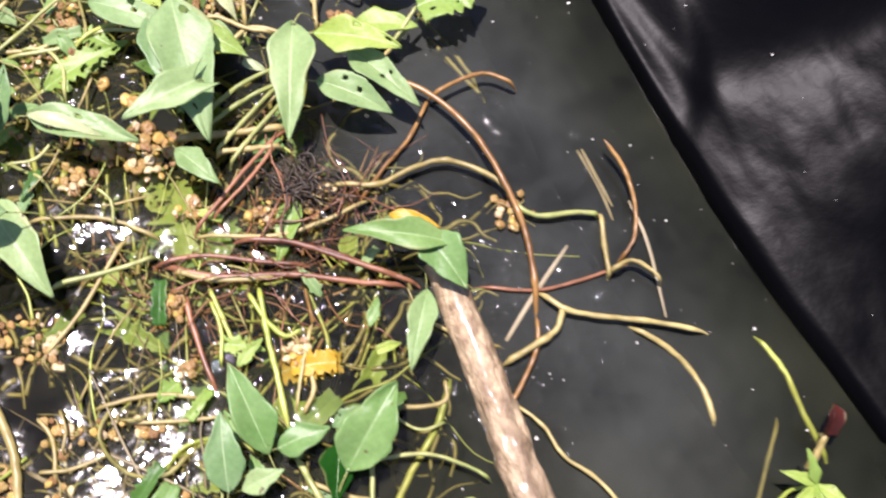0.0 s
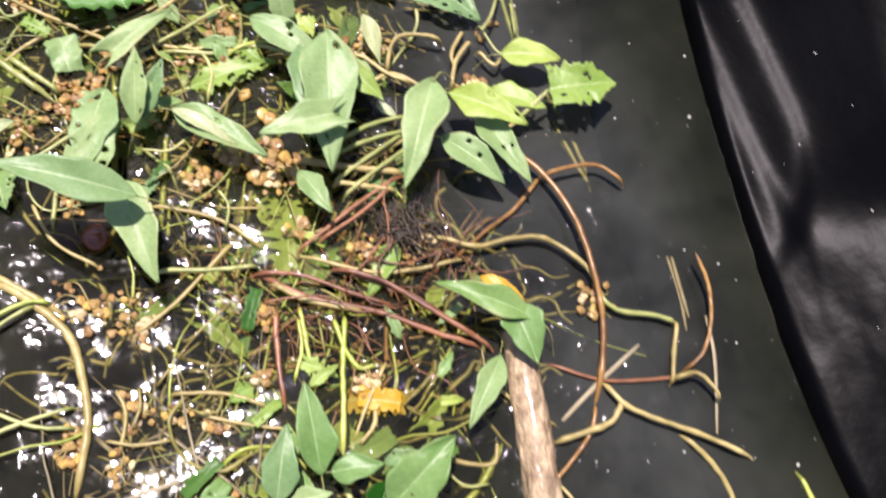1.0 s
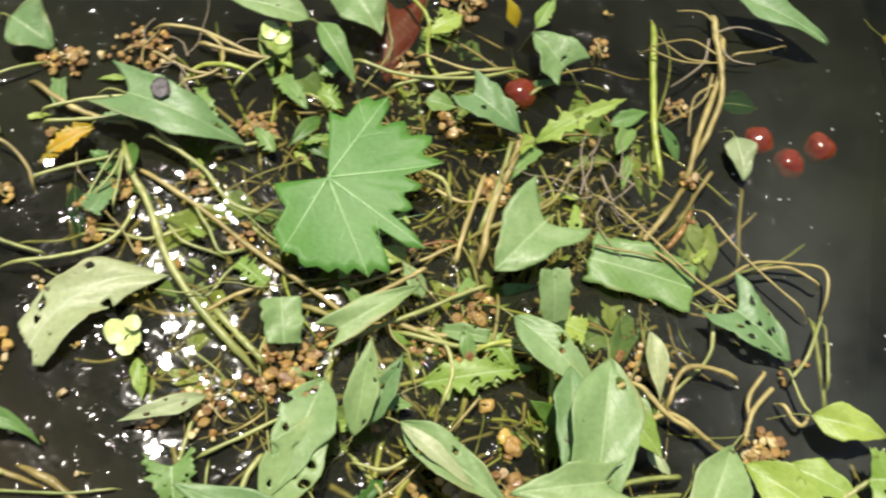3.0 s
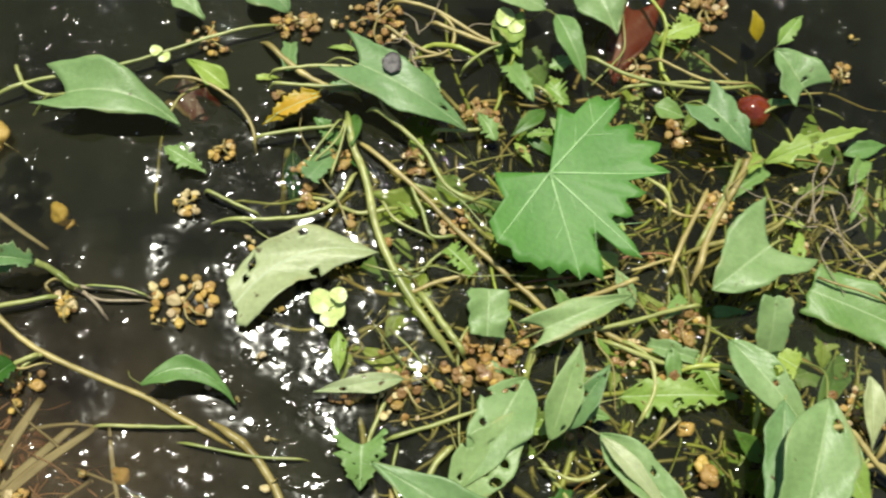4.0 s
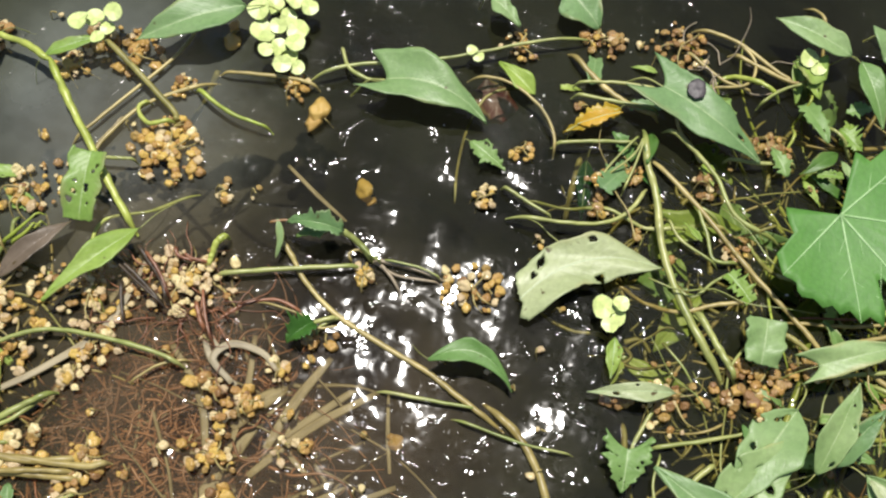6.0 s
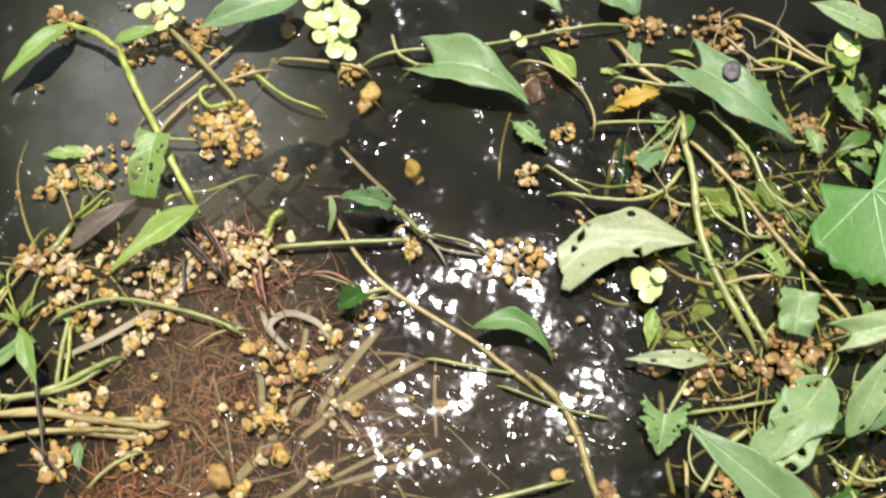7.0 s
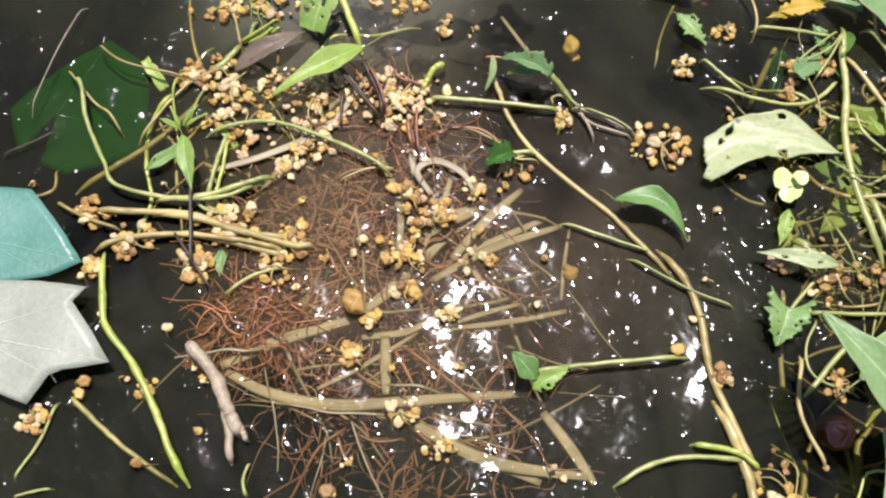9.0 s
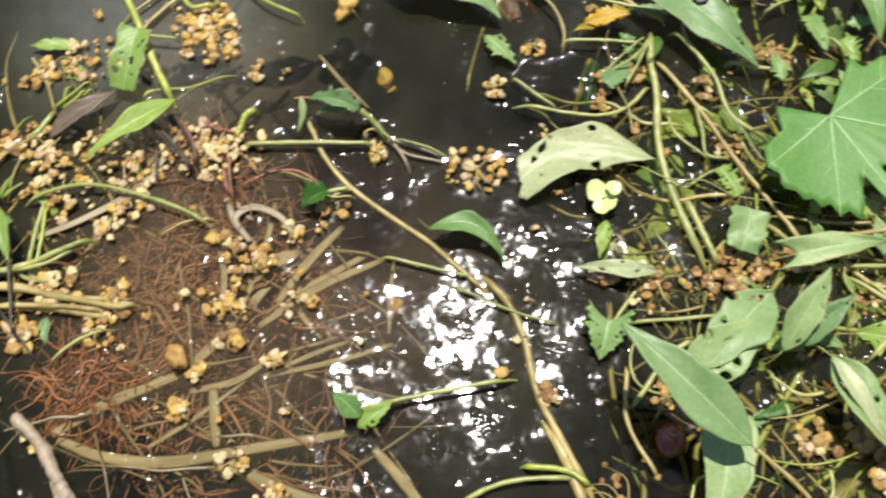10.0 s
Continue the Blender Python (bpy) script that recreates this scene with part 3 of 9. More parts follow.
def rosette(centre, count, size, spread, seed, material=None, label="pale yellow-green floating rosette of round leaflets"):
    """A floating plant of round overlapping leaflets."""
    rng = random.Random(seed)
    top = tagged(new("floating_rosette"), label, "water plant", "floating rosettes")
    top.location = centre
    for k in range(count):
        a = 2.4 * k
        r = spread * math.sqrt((k + 0.4) / count)
        bm = bmesh.new()
        uv = bm.loops.layers.uv.verify()
        mid = bm.verts.new((0, 0, 0))
        ring = []
        s = size * rng.uniform(0.75, 1.15)
        for q in range(14):
            u = 2 * math.pi * q / 14
            rr = s * (1 - 0.25 * math.exp(-((u - math.pi) / 0.5) ** 2)) * rng.uniform(0.94, 1.05)
            ring.append(bm.verts.new((rr * math.cos(u), rr * math.sin(u), 0.12 * s * math.cos(2 * u))))
        for q in range(14):
            f = bm.faces.new((mid, ring[q], ring[(q + 1) % 14]))
            for l in f.loops:
                l[uv].uv = (0.3 + 0.3 * rng.random(), 0.2)
        ob = part("leaflet", bm, material or ROSETTE, top, smooth=False)
        sol = ob.modifiers.new("thickness", 'SOLIDIFY')
        sol.thickness = 0.0007
        ob.location = (r * math.cos(a), r * math.sin(a), 0.003 + 0.0016 * (k % 5))
        ob.rotation_euler = (rng.uniform(-0.25, 0.25), rng.uniform(-0.25, 0.25), a)
    return top


def reed(points, width, material, label):
    """A flat dead blade with a shallow trough."""
    path = smooth_path(points, 6)
    bm = bmesh.new()
    tube(bm, path, lambda x: width / 2 * (0.35 + 0.65 * math.sin(math.pi * (0.12 + 0.85 * x)) ** 0.6), 8, 0.16)
    return tagged(part("reed_blade", bm, material), label, "reed blade", "dead reed blades")


def tangle(name, centre, spread, count, length, radius, material, label, seed, z0, z1, curl=0.55, category="roots"):
    """A mass of fine curling rootlets as one body."""
    rng = random.Random(seed)
    bm = bmesh.new()
    for k in range(count):
        a, r = rng.uniform(0, 6.283), math.sqrt(rng.random())
        p = Vector((centre[0] + spread[0] * r * math.cos(a), centre[1] + spread[1] * r * math.sin(a), rng.uniform(z0, z1)))
        h, pts = rng.uniform(0, 6.283), []
        ln = length * rng.uniform(0.5, 1.4)
        for q in range(6):
            pts.append(p.copy())
            h += rng.gauss(0, curl)
            p = p + Vector((math.cos(h), math.sin(h), rng.gauss(0, 0.25))) * ln / 5
            p.z = min(max(p.z, z0), z1)
        rr = radius * rng.uniform(0.5, 1.4)
        tube(bm, smooth_path(pts, 3), lambda x: rr * (1 - 0.6 * x), 4)
    return tagged(part(name, bm, material), label, category, kind="stuff")


def root_bed(centre, spread, height, base, seed, material, label):
    """A low lumpy mound of matted roots and mud just below the surface."""
    n, bm = 56, bmesh.new()
    g = []
    for i in range(n + 1):
        row = []
        for j in range(n + 1):
            u, v = -1 + 2 * i / n, -1 + 2 * j / n
            d = math.hypot(u, v) + 0.35 * noise.noise((u * 2.2, v * 2.2, seed))
            h = height * max(0.0, 1 - d ** 2) ** 1.5 + 0.0045 * noise.noise((u * 9, v * 9, seed)) + 0.0030 * noise.noise((u * 26, v * 26, seed)) - 0.03 * max(0, d - 1)
            row.append(bm.verts.new((centre[0] + u * spread[0], centre[1] + v * spread[1], base + h)))
        g.append(row)
    for i in range(n):
        for j in range(n):
            bm.faces.new((g[i][j], g[i + 1][j], g[i + 1][j + 1], g[i][j + 1]))
    return tagged(part("root_bed", bm, material), label, "root bed", kind="structure")


# ---- setting: liner basin, silt, water, ground ----
def shore(y):
    """x of the waterline along the black liner."""
    y = min(0.15, max(-0.45, y))
    return SHORE0 + SHORE1 * y + SHORE2 * y * y + 0.0015 * math.sin(y * 23 + 1)


SHORE0, SHORE1, SHORE2 = 0.3760, 0.3175, 0.385


def liner_height(x, y):
    e = min(shore(y) - x, x + 1.5, y + 1.5, 1.5 - y)      # distance inside the waterline
    if e > 0:
        return -0.13 * min(1, e / 0.045) ** 0.8
    o = -e
    if x < 0.2 or abs(y) > 1.2:
        return 0.34 * (1 - math.exp(-o * 2.1))
    sheen, end = smooth(-0.235, -0.325, y) * smooth(-0.47, -0.36, y), smooth(-0.37, -0.46, y)      # a broad fold, sinking at both ends
    slope = 0.04 + 0.31 * sheen + 0.12 * end
    wob = 0.014 * noise.noise((y * 6, 2, 4)) + 0.30 * (y + 0.36)
    stops = (0.0, 0.004, 0.110 + wob * 0.6, 0.150 + wob, 0.200 + wob, 0.60, 2.0)
    rise = (2.0, slope, 0.80, 0.05 + 0.27 * sheen, 0.75, 0.20)
    z, soft = 0.0, min(0.030, 0.4 * o)
    for u in (-1, -0.66, -0.33, 0, 0.33, 0.66, 1):           # rounded creases
        v = o + soft * u
        for k, r in enumerate(rise):
            if v > stops[k]:
                z += r * (min(v, max(stops[k + 1], stops[k])) - stops[k]) / 7
    pleat = smooth(-0.110, -0.135, y) * smooth(-0.335, -0.275, y)          # two narrow pleats that meet at the broad fold
    for ridge in (0.3405, 0.3720 - 5.7 * max(0, -0.215 - y) ** 2):
        z += pleat * 0.0018 * (1 + math.tanh((x - ridge) / 0.0054)) * min(1, o / 0.004)
    z -= 0.045 * smooth(0.0, 0.018, -0.487 - (x - 0.303) - y)              # the liner's lower edge turns down
    k = min(1, o / 0.02) * (0.30 - 0.18 * pleat + 0.45 * max(sheen, end))
    return z + k * (0.0040 * noise.noise((x * 20, y * 11, 3)) + 0.0013 * noise.noise((x * 55, y * 40, 8)) + 0.0004 * noise.noise((x * 140, y * 120, 9)))


def smooth(a, b, v):
    t = min(1, max(0, (v - a) / (b - a)))
    return t * t * (3 - 2 * t)


def build_setting():
    xs = sorted({round(v, 4) for v in [*np.arange(-1.9, 0.2, 0.06), *np.arange(0.2, 0.28, 0.01), *np.arange(0.28, 0.32, 0.004), *np.arange(0.32, 0.42, 0.002), *np.arange(0.42, 0.60, 0.004), *np.arange(0.60, 0.95, 0.012), *np.arange(0.95, 1.3, 0.06)]})
    ys = sorted({round(v, 4) for v in [*np.arange(-1.9, -0.8, 0.08), *np.arange(-0.8, -0.54, 0.012), *np.arange(-0.54, -0.05, 0.005), *np.arange(-0.05, 0.45, 0.012), *np.arange(0.45, 1.91, 0.08)]})
    bm = bmesh.new()
    g = [[bm.verts.new((x, y, liner_height(x, y))) for y in ys] for x in xs]
    for i in range(len(xs) - 1):
        for j in range(len(ys) - 1):
            bm.faces.new((g[i][j], g[i + 1][j], g[i + 1][j + 1], g[i][j + 1]))
    tagged(part("pond_liner", bm, LINER), "black plastic pond liner with folds rising from the water", "pond liner", kind="structure")
    bm = bmesh.new()
    n = 70
    g = [[bm.verts.new((-1.45 + 1.82 * i / n, -1.45 + 2.9 * j / n, -0.106 + 0.010 * noise.noise((i * 0.2, j * 0.33, 2)))) for j in range(n + 1)] for i in range(n + 1)]
    for i in range(n):
        for j in range(n):
            bm.faces.new((g[i][j], g[i + 1][j], g[i + 1][j + 1], g[i][j + 1]))
    tagged(part("pond_bottom", bm, SILT), "dark brown silt on the pond bottom under shallow water", "silt", kind="structure")
    bm = bmesh.new()
    for f in ((-1.52, -1.52, 0.62, 1.52),):
        bm.faces.new([bm.verts.new(q) for q in ((f[0], f[1], 0), (f[2], f[1], 0), (f[2], f[3], 0), (f[0], f[3], 0))])
    w = part("water", bm, WATER, smooth=False)
    w.visible_shadow = False
    tagged(w, "murky brown still pond water with small ripples", "water", kind="structure")
    bm = bmesh.new()
    o, a = 400.0, ((-1.85, -1.85), (1.24, -1.85), (1.24, 1.85), (-1.85, 1.85))
    inner = [bm.verts.new((x, y, 0.20)) for x, y in a]
    outer = [bm.verts.new((math.copysign(o, x), math.copysign(o, y), 0.20)) for x, y in a]
    for k in range(4):
        bm.faces.new((inner[k], outer[k], outer[(k + 1) % 4], inner[(k + 1) % 4]))
    tagged(part("ground", bm, SOIL, smooth=False), "bare brown soil round the pond", "ground", kind="structure")


build_setting()


# ---- leaves ----
leaf("lime_leaf", "oblong", (0.0687, -0.1759, -0.012), (0.0569, -0.2207, -0.006), 0.0225, LIME, "bright yellow-green leaf with eaten holes floating among stems", teeth=0.8, holes=5, rib=False, seed=1)
leaf("lime_leaf", "lance", (0.0474, -0.2866, 0.006), (0.0656, -0.2800, 0.004), 0.0080, LIME, "bright yellow-green leaf floating among stems", teeth=0.6, seed=2)
leaf("lime_leaf", "lance", (0.0450, -0.2701, 0.002), (0.0641, -0.2854, 0.0), 0.0105, LIME, "bright yellow-green leaf with eaten holes floating among stems", teeth=0.6, holes=4, seed=3)
leaf("yellow_leaf", "oblong", (0.0707, -0.3000, 0.0), (0.0914, -0.3101, 0.002), 0.0123, YELLOW, "yellowed dying leaf among floating stems", teeth=0.4, seed=4)
leaf("lime_leaf", "lance", (0.0678, -0.0791, 0.004), (0.0797, -0.0967, 0.002), 0.0130, LIME, "bright yellow-green leaf with eaten holes floating among stems", teeth=0.7, holes=3, seed=5)
leaf("lime_leaf", "lance", (0.0187, -0.2767, 0.0), (0.0049, -0.2816, 0.004), 0.0122, LIME, "bright yellow-green leaf floating among stems", teeth=0.5, seed=6)
leaf("water_plant_leaf", "lance", (0.1354, -0.1718, -0.002), (0.1486, -0.1831, -0.002), 0.0161, GREEN, "fresh green water plant leaf above the water", seed=7)
leaf("lime_leaf", "lance", (0.0006, 0.0503, 0.004), (0.0121, 0.0401, 0.004), 0.0110, LIME, "bright yellow-green leaf with eaten holes floating among stems", teeth=0.7, holes=3, seed=8)
leaf("water_plant_leaf", "lance", (0.0023, 0.0586, 0.006), (0.0166, 0.0652, 0.004), 0.0083, GREEN, "fresh green water plant leaf above the water", teeth=0.6, seed=9)
leaf("water_plant_leaf", "lance", (-0.0232, 0.0184, 0.008), (-0.0318, 0.0329, 0.006), 0.0082, GREEN, "fresh green water plant leaf above the water", teeth=0.5, seed=10)
leaf("water_plant_leaf", "lance", (0.0536, 0.0425, 0.004), (0.0685, 0.0384, 0.002), 0.0109, GREEN, "fresh green water plant leaf above the water", seed=11)
leaf("lime_leaf", "lance", (-0.0105, 0.0728, 0.01), (-0.0260, 0.0798, 0.01), 0.0166, LIME, "bright yellow-green leaf floating among stems", seed=12)
leaf("lime_leaf", "lance", (-0.0878, -0.0822, -0.004), (-0.0886, -0.0953, -0.006), 0.0080, LIME, "bright yellow-green leaf with eaten holes floating among stems", holes=3, seed=13)
leaf("red_leaf", "torn", (0.2840, -0.4760, 0.010), (0.2950, -0.4650, 0.016), 0.0090, RED_DARK, "dark red-brown curled dead leaf beside the liner", fold=1.3, arch=0.25, rib=False, seed=14)
stem("stem", [(0.2700, -0.4850, 0.002), (0.2780, -0.4800, 0.006), (0.2850, -0.4750, 0.010)], 0.0024, 0.0016, STEM_BUFF, "short pale buff stub of a shoot by the liner", knots=0)
leaf("water_plant_leaf", "arrow", (-0.0886, 0.0483, 0.018), (-0.0363, 0.0220, 0.008), 0.0293, SAGE, "grey-green arrow-shaped leaf with a dark decayed spot", arch=0.10, holes=1, fold=0.12, seed=15)
leaf("water_plant_leaf", "arrow", (-0.2204, 0.0276, 0.012), (-0.1684, 0.0171, 0.006), 0.0275, SAGE, "grey-green arrow-shaped water plant leaf on the surface", arch=0.12, bend=0.10, fold=0.2, seed=16)
leaf("water_plant_leaf", "oblong", (-0.0262, -0.0767, 0.012), (-0.0260, -0.0557, 0.014), 0.0178, SAGE, "grey-green torn water plant leaf on the surface", fold=0.1, seed=17)
leaf("water_plant_leaf", "arrow", (-0.0016, -0.0732, 0.016), (0.0379, -0.0556, 0.016), 0.0159, SAGE, "grey-green arrow-shaped water plant leaf on the surface", fold=0.2, seed=18)
leaf("water_plant_leaf", "heart", (0.1000, -0.0310, 0.02), (0.0717, -0.0538, 0.022), 0.0391, SAGE, "grey-green arrow-shaped water plant leaf on the surface", fold=0.15, arch=0.05, seed=19)
leaf("water_plant_leaf", "oblong", (0.1232, -0.0456, 0.004), (0.1724, -0.0655, 0.004), 0.0268, GREEN, "fresh green water plant leaf above the water", arch=0.03, fold=0.05, seed=20)
leaf("water_plant_leaf", "oblong", (0.0979, -0.0785, 0.014), (0.0980, -0.0567, 0.028), 0.0145, SAGE, "grey-green torn water plant leaf on the surface", fold=0.3, seed=21)
leaf("water_plant_leaf", "lance", (0.0780, -0.0765, 0.024), (0.1131, -0.1168, 0.02), 0.0200, SAGE, "grey-green narrow water plant leaf on the surface", holes=2, fold=0.2, seed=22)
leaf("water_plant_leaf", "heart", (0.1884, -0.0799, 0.012), (0.2112, -0.1058, 0.008), 0.0275, SAGE, "grey-green arrow-shaped water plant leaf with eaten holes on the surface", holes=14, fold=0.1, seed=23)
leaf("lime_leaf", "lance", (0.1048, 0.0157, 0.006), (0.1537, 0.0335, 0.012), 0.0120, LIME, "bright yellow-green leaf floating among stems", teeth=0.5, holes=2, seed=24)
leaf("water_plant_leaf", "arrow", (0.1244, 0.0526, 0.012), (0.1101, 0.0710, 0.016), 0.0262, SAGE, "grey-green arrow-shaped water plant leaf on the surface", holes=1, seed=25)
leaf("water_plant_leaf", "arrow", (0.0751, 0.0393, 0.016), (0.0969, 0.0182, 0.012), 0.0238, SAGE, "grey-green arrow-shaped water plant leaf on the surface", holes=2, seed=26)
leaf("water_plant_leaf", "lance", (0.0036, 0.0809, 0.018), (0.0185, 0.0496, 0.012), 0.0136, GREEN, "fresh green water plant leaf above the water", arch=0.1, seed=27)
leaf("water_plant_leaf", "arrow", (0.0207, 0.1004, 0.016), (0.0343, 0.0750, 0.012), 0.0303, SAGE, "grey-green arrow-shaped water plant leaf on the surface", seed=28)
leaf("water_plant_leaf", "lance", (-0.0010, 0.0846, 0.016), (-0.0399, 0.0964, 0.018), 0.0158, SAGE, "grey-green narrow water plant leaf on the surface", seed=29)
leaf("water_plant_leaf", "lance", (0.0001, -0.1223, 0.022), (0.0111, -0.0824, 0.034), 0.0151, SAGE, "grey-green narrow water plant leaf with eaten holes on the surface", fold=0.5, holes=3, seed=30)
leaf("water_plant_leaf", "lance", (0.0053, -0.1178, 0.018), (0.0243, -0.0907, 0.03), 0.0117, SAGE, "grey-green narrow water plant leaf with eaten holes on the surface", fold=0.4, holes=3, seed=31)
leaf("water_plant_leaf", "lance", (-0.0407, -0.1488, 0.018), (-0.0058, -0.1067, 0.022), 0.0243, SAGE, "grey-green narrow water plant leaf with eaten holes on the surface", holes=6, fold=0.2, seed=32)
leaf("bleached_leaf", "lance", (0.0210, -0.1215, 0.027), (0.0488, -0.1507, 0.024), 0.0085, PALE, "pale bleached sage leaf with eaten holes", rib=False, seed=33)
leaf("water_plant_leaf", "lance", (0.0209, -0.1185, 0.022), (0.0632, -0.1599, 0.02), 0.0202, SAGE, "grey-green narrow water plant leaf with eaten holes on the surface", holes=3, arch=0.05, fold=0.35, seed=34)
leaf("water_plant_leaf", "lance", (0.1143, -0.1029, 0.038), (0.0919, -0.1832, 0.03), 0.0315, SAGE, "grey-green narrow water plant leaf with eaten holes on the surface", holes=3, fold=0.2, arch=0.06, seed=35)
leaf("water_plant_leaf", "arrow", (0.1009, -0.1565, 0.046), (0.0593, -0.1566, 0.046), 0.0211, SAGE, "grey-green arrow-shaped water plant leaf on the surface", fold=0.2, arch=0.05, seed=36)
leaf("water_plant_leaf", "lance", (0.0987, -0.1027, 0.028), (0.0894, -0.1603, 0.026), 0.0172, SAGE, "grey-green narrow water plant leaf on the surface", seed=37)
leaf("lime_leaf", "lance", (0.1162, -0.1171, 0.026), (0.1351, -0.1468, 0.022), 0.0161, LIME, "bright yellow-green leaf floating among stems", seed=38)
leaf("water_plant_leaf", "lance", (0.0766, -0.1732, 0.02), (0.0862, -0.2036, 0.024), 0.0146, SAGE, "grey-green narrow water plant leaf on the surface", seed=39)
leaf("water_plant_leaf", "lance", (0.1633, -0.1457, 0.034), (0.1270, -0.2037, 0.03), 0.0232, SAGE, "grey-green narrow water plant leaf on the surface", fold=0.4, arch=0.08, seed=40)
leaf("lime_leaf", "lance", (0.1708, -0.1535, 0.026), (0.2071, -0.1865, 0.03), 0.0205, LIME, "bright yellow-green leaf floating among stems", arch=0.08, holes=2, seed=41)
leaf("water_plant_leaf", "lance", (0.1598, -0.1758, 0.02), (0.1853, -0.2123, 0.018), 0.0195, SAGE, "grey-green narrow water plant leaf on the surface", fold=0.5, holes=2, seed=42)
leaf("lime_leaf", "torn", (0.2300, -0.1660, 0.022), (0.2710, -0.1725, 0.020), 0.0280, LIME, "bright green leaf with a torn decayed tip above the water", holes=5, teeth=0.25, arch=0.06, seed=43)
leaf("lime_leaf", "lance", (0.2120, -0.1339, 0.016), (0.2453, -0.1477, 0.018), 0.0175, LIME, "bright yellow-green leaf floating among stems", seed=44)
leaf("water_plant_leaf", "lance", (-0.0095, -0.1737, 0.048), (-0.0745, -0.1397, 0.06), 0.0217, SAGE, "grey-green narrow water plant leaf on the surface", arch=0.06, fold=0.3, seed=45)
leaf("water_plant_leaf", "lance", (-0.0175, -0.1526, 0.026), (-0.0124, -0.2134, 0.022), 0.0255, SAGE, "grey-green narrow water plant leaf on the surface", arch=0.08, fold=0.3, seed=46)
leaf("water_plant_leaf", "lance", (-0.0102, -0.0959, 0.02), (-0.0370, -0.1441, 0.02), 0.0251, SAGE, "grey-green narrow water plant leaf with eaten holes on the surface", holes=4, seed=47)
leaf("water_plant_leaf", "lance", (0.0383, -0.3346, 0.018), (0.0435, -0.2871, 0.028), 0.0209, GREEN, "fresh green water plant leaf above the water", fold=0.4, seed=48)
leaf("water_plant_leaf", "lance", (0.0128, -0.3409, 0.02), (0.0284, -0.3064, 0.03), 0.0188, SAGE, "grey-green narrow water plant leaf on the surface", fold=0.2, seed=49)
leaf("water_plant_leaf", "lance", (0.0655, -0.3622, 0.02), (0.1079, -0.3392, 0.034), 0.0288, GREEN, "fresh green water plant leaf above the water", fold=0.35, seed=50)
leaf("water_plant_leaf", "lance", (0.0429, -0.3348, 0.02), (0.0697, -0.3399, 0.024), 0.0154, GREEN, "fresh green water plant leaf above the water", seed=51)
leaf("water_plant_leaf", "lance", (0.0190, -0.3428, 0.016), (0.0412, -0.3452, 0.02), 0.0118, SAGE, "grey-green narrow water plant leaf on the surface", seed=52)
leaf("water_plant_leaf", "heart", (-0.0105, -0.3479, 0.014), (-0.0379, -0.3255, 0.018), 0.0338, GREEN, "fresh green water plant leaf above the water", teeth=0.12, fold=0.15, seed=53)
leaf("water_plant_leaf", "lance", (-0.0019, -0.3440, 0.022), (0.0130, -0.3818, 0.018), 0.0246, GREEN, "fresh green water plant leaf above the water", fold=0.4, seed=54)
leaf("sunken_leaf", "lance", (0.0704, -0.3477, 0.016), (0.0539, -0.3716, 0.01), 0.0184, SUNKEN, "dark green sunken leaf under the water", seed=55)
leaf("water_plant_leaf", "lance", (0.0301, -0.3766, 0.02), (0.0541, -0.4068, 0.022), 0.0190, SAGE, "grey-green narrow water plant leaf on the surface", seed=56)
leaf("water_plant_leaf", "lance", (0.1721, -0.2919, 0.024), (0.1263, -0.2574, 0.026), 0.0170, GREEN, "fresh green water plant leaf above the water", arch=0.10, fold=0.35, seed=57)
leaf("water_plant_leaf", "lance", (0.1623, -0.2797, 0.024), (0.1656, -0.3159, 0.02), 0.0229, GREEN, "fresh green water plant leaf above the water", fold=0.3, seed=58)
leaf("water_plant_leaf", "lance", (0.1488, -0.3044, 0.016), (0.1181, -0.3366, 0.018), 0.0148, SAGE, "grey-green narrow water plant leaf on the surface", fold=0.4, seed=59)
leaf("lime_leaf", "lance", (0.2607, -0.4920, 0.018), (0.2473, -0.4762, 0.022), 0.0064, LIME, "bright yellow-green leaf floating among stems", rib=False, seed=60)
leaf("lime_leaf", "lance", (0.2607, -0.4920, 0.018), (0.2637, -0.4743, 0.028), 0.0068, LIME, "bright yellow-green leaf floating among stems", rib=False, seed=61)
leaf("lime_leaf", "lance", (0.2607, -0.4920, 0.018), (0.2675, -0.5114, 0.022), 0.0073, LIME, "bright yellow-green leaf floating among stems", rib=False, seed=62)
leaf("lime_leaf", "lance", (0.2607, -0.4920, 0.018), (0.2528, -0.5093, 0.02), 0.0068, LIME, "bright yellow-green leaf floating among stems", rib=False, seed=63)
leaf("lime_leaf", "lance", (0.2607, -0.4920, 0.018), (0.2387, -0.4946, 0.018), 0.0064, LIME, "bright yellow-green leaf floating among stems", rib=False, seed=64)
leaf("lime_leaf", "lance", (0.1951, -0.1548, 0.016), (0.2246, -0.1758, 0.02), 0.0169, LIME, "bright yellow-green leaf floating among stems", seed=65)
leaf("bleached_leaf", "torn", (-0.1370, -0.0669, 0.006), (-0.0748, -0.0391, 0.006), 0.0259, PALE, "pale bleached sage leaf with eaten holes", holes=4, arch=0.05, bend=0.16, fold=0.1, seed=66)
leaf("bleached_leaf", "lance", (-0.0616, -0.0967, 0.01), (-0.1002, -0.1038, 0.008), 0.0092, PALE, "pale bleached sage leaf with eaten holes", holes=2, seed=67)
leaf("water_plant_leaf", "lance", (-0.1721, -0.1045, 0.012), (-0.1327, -0.1107, 0.006), 0.0116, GREEN, "fresh green water plant leaf above the water", bend=0.26, fold=0.3, arch=0.1, seed=70)
